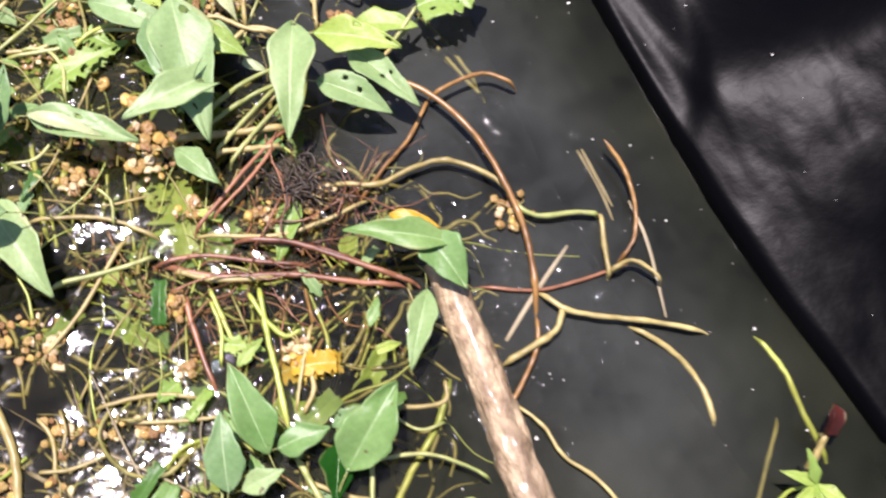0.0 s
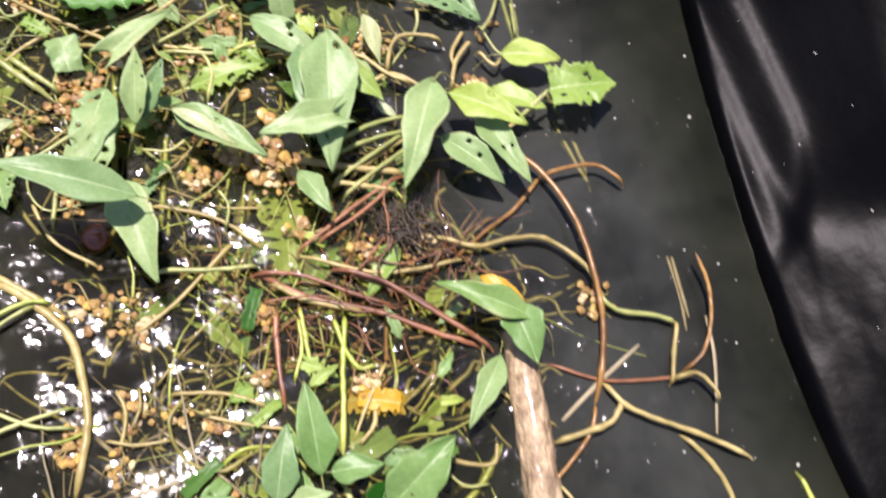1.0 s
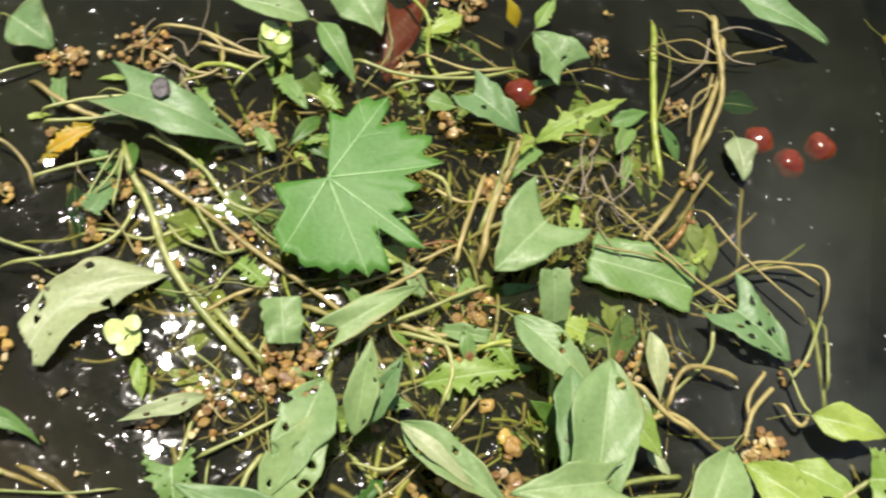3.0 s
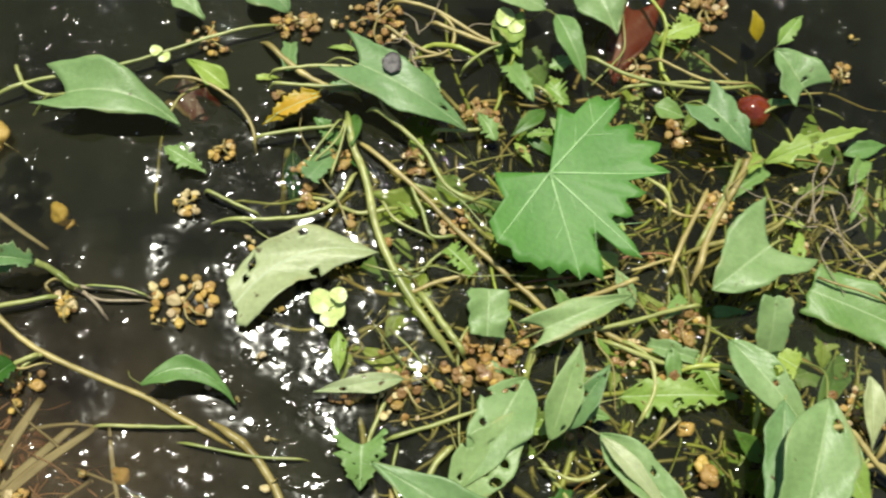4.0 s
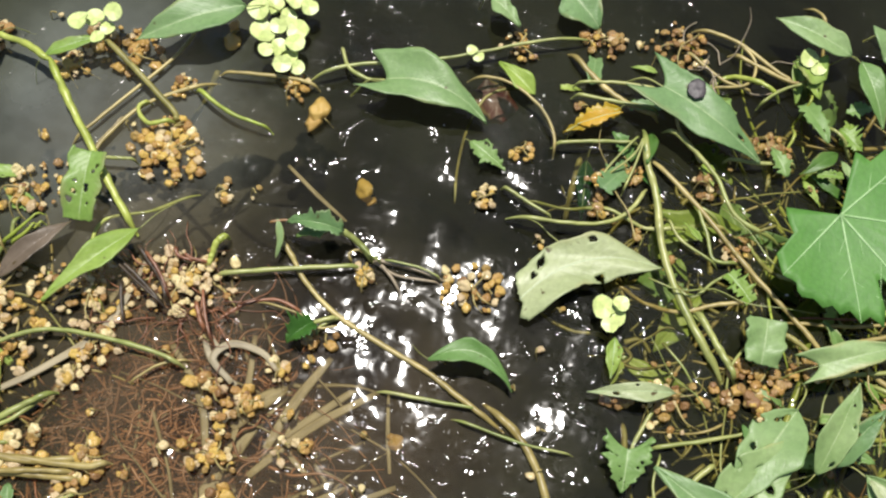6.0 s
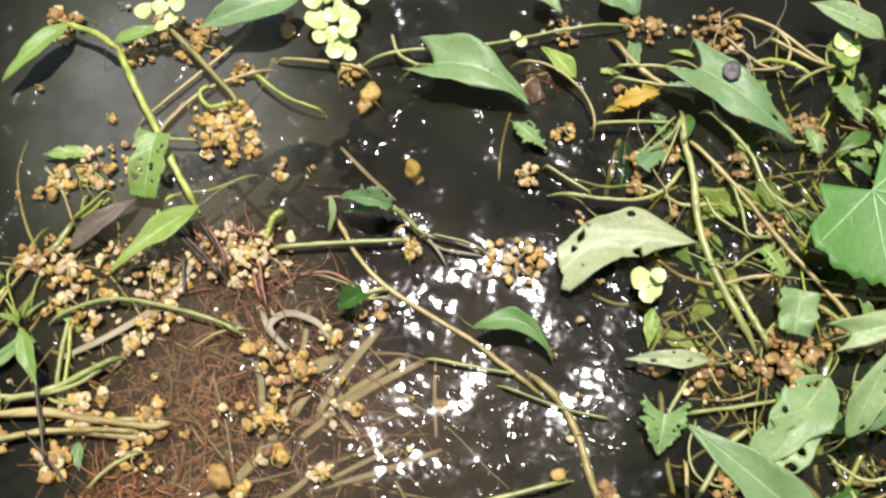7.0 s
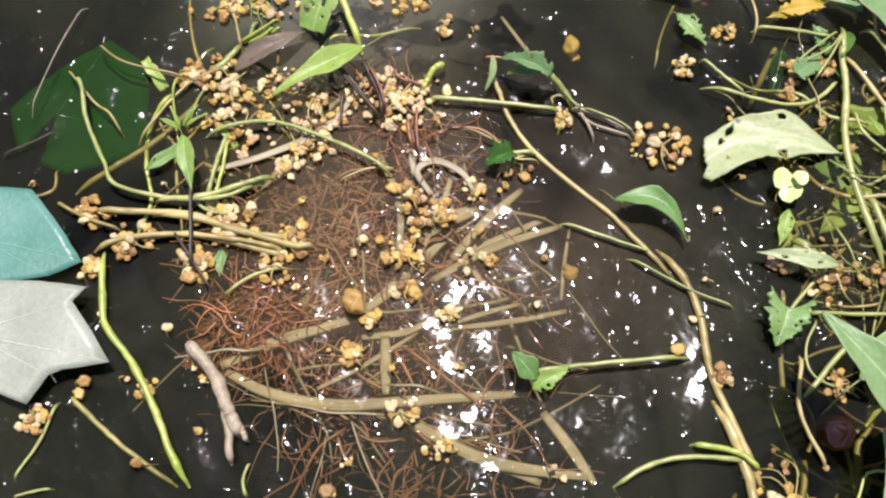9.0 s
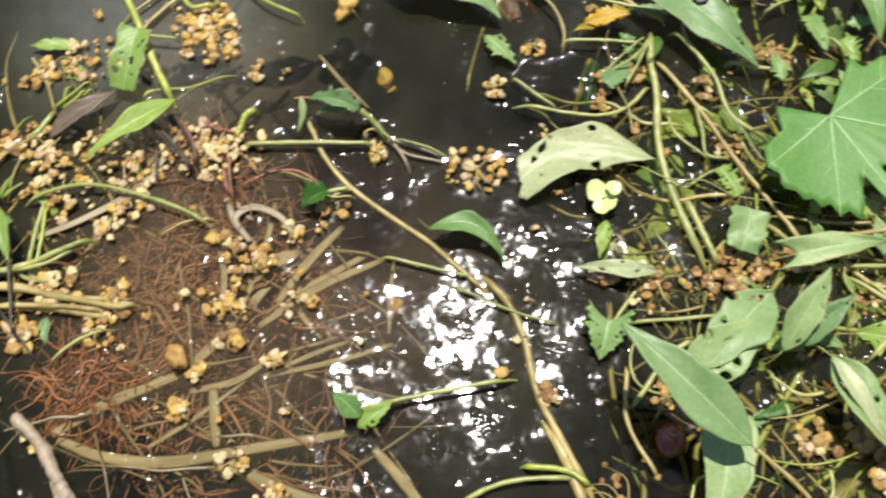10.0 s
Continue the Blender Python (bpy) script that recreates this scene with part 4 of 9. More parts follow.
leaf("lime_leaf", "oblong", (-0.3472, -0.0392, 0.016), (-0.3457, -0.0714, 0.008), 0.0175, LIME, "bright yellow-green leaf with eaten holes floating among stems", holes=9, seed=72)
leaf("lime_leaf", "lance", (-0.3161, -0.0699, 0.01), (-0.3493, -0.1135, 0.012), 0.0127, LIME, "bright yellow-green leaf floating among stems", fold=0.4, seed=73)
leaf("lime_leaf", "lance", (-0.4128, 0.0131, 0.012), (-0.4368, -0.0255, 0.01), 0.0124, LIME, "bright yellow-green leaf floating among stems", seed=74)
leaf("lime_leaf", "lance", (-0.3848, 0.0060, 0.014), (-0.3605, 0.0206, 0.014), 0.0088, LIME, "bright yellow-green leaf floating among stems", seed=75)
leaf("lime_leaf", "lance", (-0.3800, -0.1500, 0.016), (-0.3640, -0.1745, 0.014), 0.0088, LIME, "bright yellow-green leaf floating among stems", arch=0.1, seed=76)
leaf("water_plant_leaf", "lance", (-0.2956, 0.0502, 0.018), (-0.3444, 0.0220, 0.014), 0.0218, SAGE, "grey-green narrow water plant leaf on the surface", seed=77)
leaf("water_plant_leaf", "lance", (-0.1775, -0.2002, 0.01), (-0.1922, -0.1932, 0.016), 0.0113, GREEN, "fresh green water plant leaf above the water", fold=0.4, seed=78)
leaf("lime_leaf", "lance", (-0.1771, -0.2048, 0.008), (-0.1650, -0.1891, 0.01), 0.0088, LIME, "bright yellow-green leaf floating among stems", teeth=0.4, holes=2, seed=79)
leaf("water_plant_leaf", "heart", (-0.0785, -0.1256, 0.01), (-0.0780, -0.1442, 0.006), 0.0215, GREEN, "fresh green water plant leaf with eaten holes above the water", holes=12, teeth=0.3, seed=80)
leaf("lime_leaf", "lance", (-0.0912, -0.0755, 0.004), (-0.0901, -0.0943, 0.002), 0.0080, LIME, "bright yellow-green leaf with eaten holes floating among stems", holes=4, seed=81)
leaf("lime_leaf", "lance", (0.0345, -0.0985, 0.0), (0.0874, -0.0968, 0.004), 0.0175, LIME, "bright yellow-green leaf with eaten holes floating among stems", teeth=0.7, holes=6, seed=82)
leaf("lime_leaf", "oblong", (0.0985, -0.0745, 0.004), (0.1151, -0.0826, 0.004), 0.0133, LIME, "bright yellow-green leaf with eaten holes floating among stems", teeth=0.5, holes=6, seed=83)
leaf("bleached_leaf", "lance", (0.1426, -0.0878, 0.016), (0.1430, -0.1201, 0.01), 0.0104, PALE, "narrow dry buff leaf among stems", fold=0.5, seed=84)
leaf("bleached_leaf", "lance", (0.2095, 0.0120, 0.006), (0.2094, -0.0124, 0.006), 0.0157, PALE, "pale bleached sage leaf with eaten holes", fold=0.3, seed=85)
leaf("yellow_leaf", "lance", (-0.1255, 0.0241, 0.01), (-0.1052, 0.0339, 0.012), 0.0081, YELLOW, "yellowed dying leaf among floating stems", teeth=0.4, seed=86)
leaf("yellow_leaf", "lance", (0.1028, 0.0765, 0.012), (0.0984, 0.0874, 0.022), 0.0080, YELLOW, "yellowed dying leaf among floating stems", fold=0.5, seed=87)
leaf("yellow_leaf", "oblong", (0.0655, -0.2985, -0.004), (0.0941, -0.3105, -0.002), 0.0151, YELLOW, "yellowed dying leaf with eaten holes among floating stems", teeth=0.4, holes=3, fold=0.05, seed=88)
leaf("yellow_leaf", "lance", (0.1559, -0.2576, 0.008), (0.1750, -0.2780, 0.008), 0.0097, YELLOW, "yellowed dying leaf among floating stems", seed=89)
leaf("yellow_leaf", "lance", (-0.1064, 0.0367, 0.01), (-0.1314, 0.0201, 0.006), 0.0108, YELLOW, "yellowed dying leaf among floating stems", teeth=0.5, holes=2, seed=90)
leaf("yellow_leaf", "lance", (0.3138, 0.0715, -0.008), (0.3447, 0.0506, -0.006), 0.0163, YELLOW, "yellowed dying leaf among floating stems", seed=91)
leaf("red_leaf", "heart", (0.0470, 0.1010, -0.008), (0.0360, 0.0600, -0.009), 0.0290, RED, "dark red sunken leaf below the stems", fold=0.05, rib=False, seed=92)
leaf("red_leaf", "oblong", (-0.1780, 0.0480, -0.02), (-0.1590, 0.0360, -0.022), 0.0170, RED_DARK, "dark red sunken leaf below the stems", fold=0.05, rib=False, seed=94)
leaf("sunken_leaf", "lance", (0.2178, 0.0426, -0.02), (0.2380, 0.0381, -0.02), 0.0144, SUNKEN, "dark green sunken leaf under the water", seed=94)
leaf("lime_leaf", "lance", (0.1252, 0.0077, -0.01), (0.1499, 0.0098, -0.01), 0.0084, LIME, "bright yellow-green leaf with eaten holes floating among stems", teeth=0.6, holes=4, seed=95)
leaf("lime_leaf", "lance", (-0.0667, 0.0320, -0.006), (-0.0458, 0.0152, -0.006), 0.0139, LIME, "bright yellow-green leaf with eaten holes floating among stems", teeth=0.6, holes=5, seed=96)
leaf("water_plant_leaf", "lance", (0.1291, -0.1842, 0.0), (0.1108, -0.1927, 0.0), 0.0182, GREEN, "fresh green water plant leaf above the water", seed=97)
leaf("lime_leaf", "lance", (0.1187, -0.2236, 0.004), (0.0920, -0.2494, 0.002), 0.0137, LIME, "bright yellow-green leaf floating among stems", seed=98)
leaf("water_plant_leaf", "lance", (0.1216, -0.1144, 0.018), (0.1348, -0.1423, 0.016), 0.0153, SAGE, "grey-green narrow water plant leaf on the surface", holes=1, seed=99)
leaf("bleached_leaf", "lance", (0.1332, -0.1420, 0.01), (0.1417, -0.1535, 0.01), 0.0067, PALE, "pale bleached sage leaf with eaten holes", seed=100)
leaf("water_plant_leaf", "lance", (-0.1425, 0.0959, 0.01), (-0.1229, 0.0803, 0.006), 0.0249, SAGE, "grey-green narrow water plant leaf on the surface", seed=101)
leaf("water_plant_leaf", "lance", (0.2203, 0.0878, 0.016), (0.2678, 0.0570, 0.014), 0.0180, SAGE, "grey-green narrow water plant leaf on the surface", seed=102)
leaf("water_plant_leaf", "lance", (-0.1787, 0.0826, 0.012), (-0.1620, 0.0710, 0.01), 0.0111, SAGE, "grey-green narrow water plant leaf on the surface", seed=103)
leaf("lime_leaf", "lance", (0.1126, 0.0743, 0.014), (0.1249, 0.0901, 0.016), 0.0080, LIME, "bright yellow-green leaf with eaten holes floating among stems", holes=3, seed=104)
leaf("lime_leaf", "lance", (0.0750, -0.0929, 0.0), (0.0563, -0.1040, 0.002), 0.0144, LIME, "bright yellow-green leaf with eaten holes floating among stems", teeth=0.7, holes=5, seed=105)
leaf("lime_leaf", "lance", (0.0765, 0.0879, 0.006), (0.0554, 0.0777, 0.004), 0.0139, LIME, "bright yellow-green leaf with eaten holes floating among stems", teeth=0.7, holes=6, seed=106)
leaf("water_plant_leaf", "lance", (-0.1743, 0.0064, 0.006), (-0.1552, -0.0044, 0.004), 0.0114, GREEN, "fresh green water plant leaf with eaten holes above the water", teeth=0.6, holes=3, seed=107)
leaf("sunken_leaf", "lance", (-0.1174, 0.0134, -0.006), (-0.1150, -0.0170, -0.008), 0.0086, SUNKEN, "dark green sunken leaf under the water", seed=108)
leaf("lime_leaf", "oblong", (-0.0441, -0.0342, 0.004), (-0.0319, -0.0462, 0.004), 0.0092, LIME, "bright yellow-green leaf with eaten holes floating among stems", teeth=0.8, holes=3, seed=109)
leaf("water_plant_leaf", "lance", (0.1840, -0.1668, 0.018), (0.1994, -0.2178, 0.02), 0.0186, SAGE, "grey-green narrow water plant leaf on the surface", fold=0.4, holes=2, seed=110)

# ---- tree leaves that fell on the water ----
lobed_leaf("maple_leaf", (0.0001, -0.0015), [(83.8, 0.0325, 0.97), (60.7, 0.0466, 0.985), (50.8, 0.0522, 0.80), (34.0, 0.0470, 0.93), (18.0, 0.0535, 0.86), (2.0, 0.0545, 0.80), (-11.0, 0.0440, 0.86), (-27.0, 0.0420, 0.82), (-43.0, 0.0565, 0.62), (-64.0, 0.0550, 0.95), (-74.5, 0.0515, 0.95), (-85.0, 0.0480, 0.95), (-95.0, 0.0467, 0.96), (-108.0, 0.0460, 0.965), (-124.0, 0.0431, 0.985), (-177.0, 0.0251, 0.9)], MAPLE, "fresh green toothed maple leaf with pale veins", z=0.020, teeth=0, seed=3, dip=0.93, veins=(2, 5, 8, 10, 14), vein_radius=0.0007)
lobed_leaf("maple_leaf", (-0.4542, -0.1559), [(-106.9, 0.0275), (-165.7, 0.0243), (-245.8, 0.0253), (-278.8, 0.0482), (-310.1, 0.0535), (-342.2, 0.0465), (-352.4, 0.0573), (-380.6, 0.041), (-413.6, 0.0347), (-439.5, 0.0281)], SUNKEN, "dark green maple leaf sunk just under the water", z=-0.006, teeth=0, seed=5, dip=1, cup=0.03, veins=(3, 6), vein_material=VEIN_DARK, vein_radius=0.0003)
lobed_leaf("maple_leaf", (-0.4543, -0.2317), [(129.8, 0.0275), (67.2, 0.0344), (29.8, 0.0399), (7.7, 0.0535), (-6.7, 0.0417), (-28.9, 0.0291), (-72.1, 0.0281)], TEAL, "wet blue-green maple leaf lying on the water", z=0.006, teeth=0, seed=7, dip=1, cup=0.03, veins=(1, 3, 4, 6), vein_material=VEIN_TEAL, vein_radius=0.0005)
lobed_leaf("maple_leaf", (-0.4343, -0.2765), [(130.3, 0.0258), (64.0, 0.0381), (43.4, 0.0593), (38.6, 0.0513), (9.9, 0.0704), (1.7, 0.051), (-4.5, 0.0458), (-24.9, 0.0464), (-41.3, 0.0295), (-68.6, 0.0391)], CREAM, "pale cream underside of a fallen maple leaf", z=0.010, teeth=0, seed=9, dip=1, cup=0.03, veins=(1, 3, 4, 6), vein_material=VEIN_CREAM, vein_radius=0.0005)


def decayed_spot(parent_name, centre, size):
    bm = bmesh.new()
    bmesh.ops.create_icosphere(bm, subdivisions=3, radius=size)
    for q in bm.verts:
        q.co.x *= 1 + 0.3 * noise.noise(q.co * 300)
        q.co.y *= 1.2 + 0.3 * noise.noise(q.co * 300 + Vector((4, 0, 0)))
        q.co.z = 0.12 * q.co.z + 0.1 * size * noise.noise(q.co * 400)
    ob = part("decayed_spot", bm, DECAY, bpy.data.objects[parent_name], "grey-black decayed spot")
    ob.location = centre


decayed_spot("water_plant_leaf", (-0.0730, 0.0478, 0.0225), 0.0046)


# ---- stems ----
stem("stem", [(-0.0933, 0.0312, 0.01), (-0.0894, 0.0120, 0.0084), (-0.0831, -0.0024, 0.0068), (-0.0749, -0.0319, 0.0056), (-0.0592, -0.0599, 0.0048), (-0.0393, -0.0854, 0.004)], 0.00162, 0.00198, STEM, "green water plant stem trailing over the surface", "stem")
stem("stem", [(-0.0840, 0.0313, 0.012), (-0.0724, 0.0245, 0.0105), (-0.0564, 0.0111, 0.009), (-0.0441, -0.0068, 0.0075), (-0.0206, -0.0147, 0.006)], 0.00110, 0.00110, STEM, "green water plant stem trailing over the surface", "stem")
stem("stem", [(-0.0904, 0.0196, 0.004), (-0.0612, -0.0046, 0.004), (-0.0380, -0.0273, 0.004), (-0.0128, -0.0490, 0.004), (0.0070, -0.0667, 0.004)], 0.00126, 0.00126, STEM_BUFF, "buff-brown dying stem among floating plants", "stem")
stem("stem", [(-0.0867, 0.0018, 0.006), (-0.0940, -0.0135, 0.007), (-0.1052, -0.0225, 0.008), (-0.1232, -0.0264, 0.009), (-0.1507, -0.0278, 0.01)], 0.00109, 0.00091, STEM, "green water plant stem trailing over the surface", "stem")
stem("stem", [(-0.1556, -0.0124, 0.006), (-0.1429, -0.0181, 0.006), (-0.1289, -0.0237, 0.006)], 0.00091, 0.00073, STEM, "green water plant stem trailing over the surface", "stem")
stem("stem", [(-0.1357, 0.0131, 0.008), (-0.1148, 0.0182, 0.008), (-0.0935, 0.0218, 0.008)], 0.00092, 0.00092, STEM, "green water plant stem trailing over the surface", "stem")
stem("stem", [(-0.1824, 0.0386, 0.012), (-0.1625, 0.0394, 0.0105), (-0.1454, 0.0306, 0.009), (-0.1363, 0.0191, 0.0075), (-0.1339, 0.0083, 0.006)], 0.00075, 0.00075, STEM_BUFF, "buff-brown dying stem among floating plants", "stem")
stem("stem", [(-0.2474, 0.0452, 0.008), (-0.2404, 0.0327, 0.008), (-0.2289, 0.0281, 0.008), (-0.2196, 0.0297, 0.008)], 0.00094, 0.00094, STEM, "green water plant stem trailing over the surface", "stem")
stem("stem", [(-0.2597, 0.0234, 0.008), (-0.2379, 0.0345, 0.008), (-0.2117, 0.0412, 0.008), (-0.1859, 0.0508, 0.008), (-0.1550, 0.0645, 0.008), (-0.1233, 0.0752, 0.008)], 0.00094, 0.00075, STEM, "green water plant stem trailing over the surface", "stem")
stem("stem", [(-0.3037, 0.0185, 0.006), (-0.2699, 0.0218, 0.006), (-0.2529, 0.0206, 0.006)], 0.00094, 0.00094, STEM_BUFF, "buff-brown dying stem among floating plants", "stem")
stem("stem", [(-0.3051, 0.0227, 0.0), (-0.3096, 0.0102, -0.01), (-0.3176, -0.0015, -0.02)], 0.00186, 0.00112, SUNK_STEM, "dim green stem below the water surface", "stem")
stem("stem", [(-0.2787, -0.0834, 0.006), (-0.2449, -0.0739, 0.006), (-0.2114, -0.0651, 0.006)], 0.00125, 0.00107, STEM, "green water plant stem trailing over the surface", "stem")
stem("stem", [(-0.2548, -0.0570, 0.005), (-0.2459, -0.0658, 0.0036), (-0.2359, -0.0775, 0.0021), (-0.2197, -0.0890, 0.0007), (-0.1941, -0.0996, 0.0004), (-0.1717, -0.1078, 0.0013), (-0.1547, -0.1168, 0.0021), (-0.1328, -0.1274, 0.003)], 0.00114, 0.00141, STEM_BUFF, "buff-brown dying stem among floating plants", "stem")
stem("stem", [(-0.2135, -0.0948, 0.006), (-0.2248, -0.0986, 0.006), (-0.2335, -0.0941, 0.006), (-0.2555, -0.0911, 0.006)], 0.00053, 0.00053, STEM_BUFF, "buff-brown dying stem among floating plants", "stem")
stem("stem", [(-0.1930, -0.1209, 0.004), (-0.1645, -0.1206, 0.004), (-0.1462, -0.1200, 0.004)], 0.00087, 0.00070, STEM, "green water plant stem trailing over the surface", "stem")
stem("stem", [(-0.2210, -0.0517, 0.008), (-0.2091, -0.0600, 0.008), (-0.2035, -0.0621, 0.008)], 0.00072, 0.00072, STEM, "green water plant stem trailing over the surface", "stem")
stem("stem", [(-0.2042, -0.0603, 0.006), (-0.1855, -0.0610, 0.006), (-0.1744, -0.0640, 0.006)], 0.00054, 0.00054, STEM, "green water plant stem trailing over the surface", "stem")
stem("stem", [(-0.0690, -0.1222, 0.004), (-0.0418, -0.1129, 0.004), (-0.0182, -0.1030, 0.004)], 0.00104, 0.00086, STEM, "green water plant stem trailing over the surface", "stem")
stem("stem", [(0.0075, -0.0742, 0.008), (0.0346, -0.0670, 0.008), (0.0574, -0.0597, 0.008), (0.0729, -0.0557, 0.008)], 0.00105, 0.00105, STEM, "green water plant stem trailing over the surface", "stem")
stem("stem", [(0.0949, 0.0206, 0.006), (0.0838, -0.0046, 0.006), (0.0705, -0.0294, 0.006)], 0.00126, 0.00126, STEM, "green water plant stem trailing over the surface", "stem")
stem("stem", [(0.0793, 0.0041, 0.004), (0.0636, -0.0276, 0.004), (0.0575, -0.0432, 0.004)], 0.00125, 0.00125, STEM_BUFF, "buff-brown dying stem among floating plants", "stem")
stem("stem", [(0.0330, -0.0728, 0.006), (0.0461, -0.0805, 0.006), (0.0491, -0.0949, 0.006), (0.0419, -0.1112, 0.006)], 0.00104, 0.00104, STEM, "green water plant stem trailing over the surface", "stem")
stem("stem", [(0.0224, -0.0725, 0.006), (0.0539, -0.0836, 0.006), (0.0796, -0.0861, 0.006), (0.1002, -0.1002, 0.006)], 0.00121, 0.00104, STEM, "green water plant stem trailing over the surface", "stem")
stem("stem", [(-0.0179, -0.0523, 0.004), (0.0142, -0.0484, 0.004), (0.0403, -0.0406, 0.004), (0.0637, -0.0321, 0.004)], 0.00089, 0.00071, STEM_BUFF, "buff-brown dying stem among floating plants", "stem")
stem("root", [(-0.0128, -0.0490, 0.004), (0.0192, -0.0436, 0.004), (0.0401, -0.0334, 0.004), (0.0610, -0.0311, 0.004)], 0.00053, 0.00053, ROOT_RED, "thin red root in the floating tangle", "root", knots=0)
stem("stem", [(-0.0501, -0.0090, 0.004), (-0.0612, -0.0046, 0.004), (-0.0562, -0.0167, 0.004), (-0.0511, -0.0288, 0.004), (-0.0380, -0.0273, 0.004)], 0.00090, 0.00090, STEM, "green water plant stem trailing over the surface", "stem")
stem("stem", [(-0.0753, -0.0118, 0.004), (-0.0677, -0.0222, 0.004), (-0.0483, -0.0313, 0.004)], 0.00072, 0.00072, STEM, "green water plant stem trailing over the surface", "stem")
stem("stem", [(-0.0740, -0.0395, 0.004), (-0.0601, -0.0490, 0.004), (-0.0502, -0.0397, 0.004), (-0.0428, -0.0334, 0.004)], 0.00072, 0.00072, STEM, "green water plant stem trailing over the surface", "stem")
stem("stem", [(-0.0881, 0.0521, 0.008), (-0.1099, 0.0512, 0.008), (-0.1312, 0.0473, 0.008)], 0.00094, 0.00075, STEM, "green water plant stem trailing over the surface", "stem")
stem("stem", [(-0.1359, 0.0659, 0.006), (-0.1178, 0.0498, 0.006), (-0.1008, 0.0412, 0.006), (-0.0868, 0.0382, 0.006)], 0.00149, 0.00131, STEM_BUFF, "buff-brown dying stem among floating plants", "stem")
stem("stem", [(-0.0872, 0.0417, 0.008), (-0.1089, 0.0409, 0.008), (-0.1305, 0.0414, 0.008)], 0.00093, 0.00093, STEM, "green water plant stem trailing over the surface", "stem")
stem("stem", [(-0.0571, 0.0812, 0.006), (-0.0400, 0.0742, 0.006), (-0.0204, 0.0705, 0.006), (-0.0076, 0.0877, 0.006)], 0.00113, 0.00094, STEM_BUFF, "buff-brown dying stem among floating plants", "stem")
stem("stem", [(-0.0546, 0.0874, 0.006), (-0.0443, 0.0767, 0.006), (-0.0476, 0.0640, 0.006), (-0.0665, 0.0587, 0.006)], 0.00075, 0.00075, STEM_BUFF, "buff-brown dying stem among floating plants", "stem")
stem("stem", [(0.0351, 0.0495, 0.008), (0.0600, 0.0536, 0.008), (0.1018, 0.0567, 0.008)], 0.00092, 0.00092, STEM, "green water plant stem trailing over the surface", "stem")
stem("stem", [(-0.0529, 0.0229, 0.006), (-0.0366, 0.0235, 0.006), (-0.0178, 0.0273, 0.006)], 0.00092, 0.00092, STEM, "green water plant stem trailing over the surface", "stem")
stem("stem", [(-0.0942, 0.0267, 0.01), (-0.1058, 0.0082, 0.01), (-0.1102, -0.0008, 0.01)], 0.00055, 0.00055, STEM, "green water plant stem trailing over the surface", "stem")
stem("stem", [(-0.0920, 0.0269, 0.01), (-0.0951, 0.0093, 0.01), (-0.0989, -0.0053, 0.01)], 0.00055, 0.00055, STEM, "green water plant stem trailing over the surface", "stem")
stem("stem", [(-0.0927, 0.0254, 0.01), (-0.0969, 0.0134, 0.01), (-0.1076, 0.0009, 0.01)], 0.00055, 0.00055, STEM, "green water plant stem trailing over the surface", "stem")
stem("stem", [(-0.1203, 0.0179, -0.01), (-0.1214, 0.0009, -0.02), (-0.1217, -0.0105, -0.03)], 0.00164, 0.00128, SUNK_STEM, "dim green stem below the water surface", "stem")
stem("stem", [(-0.0797, -0.1096, -0.01), (-0.0751, -0.1329, -0.01), (-0.0652, -0.1614, -0.01)], 0.00137, 0.00137, SUNK_STEM, "dim green stem below the water surface", "stem")
stem("stem", [(-0.0667, -0.0993, 0.0), (-0.0742, -0.1183, 0.0), (-0.0762, -0.1263, 0.0)], 0.00104, 0.00086, STEM, "green water plant stem trailing over the surface", "stem")
stem("stem", [(-0.0243, -0.1081, -0.02), (-0.0238, -0.1303, -0.02), (-0.0220, -0.1590, -0.02)], 0.00154, 0.00154, SUNK_STEM, "dim green stem below the water surface", "stem")
stem("stem", [(-0.0583, -0.1612, 0.004), (-0.0478, -0.1341, 0.004), (-0.0385, -0.1228, 0.004)], 0.00137, 0.00137, STEM, "green water plant stem trailing over the surface", "stem")
stem("stem", [(-0.3830, 0.0053, 0.014), (-0.3690, -0.0126, 0.013), (-0.3508, -0.0341, 0.012), (-0.3333, -0.0549, 0.011), (-0.3186, -0.0713, 0.01)], 0.00195, 0.00176, STEM_LIME, "bright yellow-green jointed stem on the water", "stem")
stem("stem", [(-0.4154, 0.0133, 0.012), (-0.3971, 0.0105, 0.013), (-0.3827, 0.0037, 0.014)], 0.00161, 0.00182, STEM_LIME, "bright yellow-green jointed stem on the water", "stem")
stem("stem", [(-0.3635, 0.0239, 0.012), (-0.3429, 0.0100, 0.01), (-0.3193, -0.0069, 0.008), (-0.3157, -0.0115, 0.006)], 0.00157, 0.00138, SUNK_STEM, "dim green stem below the water surface", "stem")
stem("stem", [(-0.3119, 0.0074, 0.008), (-0.2914, -0.0030, 0.008), (-0.2694, -0.0072, 0.008)], 0.00118, 0.00078, STEM_LIME, "bright yellow-green jointed stem on the water", "stem")
stem("stem", [(-0.3184, 0.0452, 0.004), (-0.3263, 0.0236, 0.004), (-0.3490, -0.0103, 0.004), (-0.3643, -0.0328, 0.004)], 0.00099, 0.00079, STEM_BUFF, "buff-brown dying stem among floating plants", "stem")
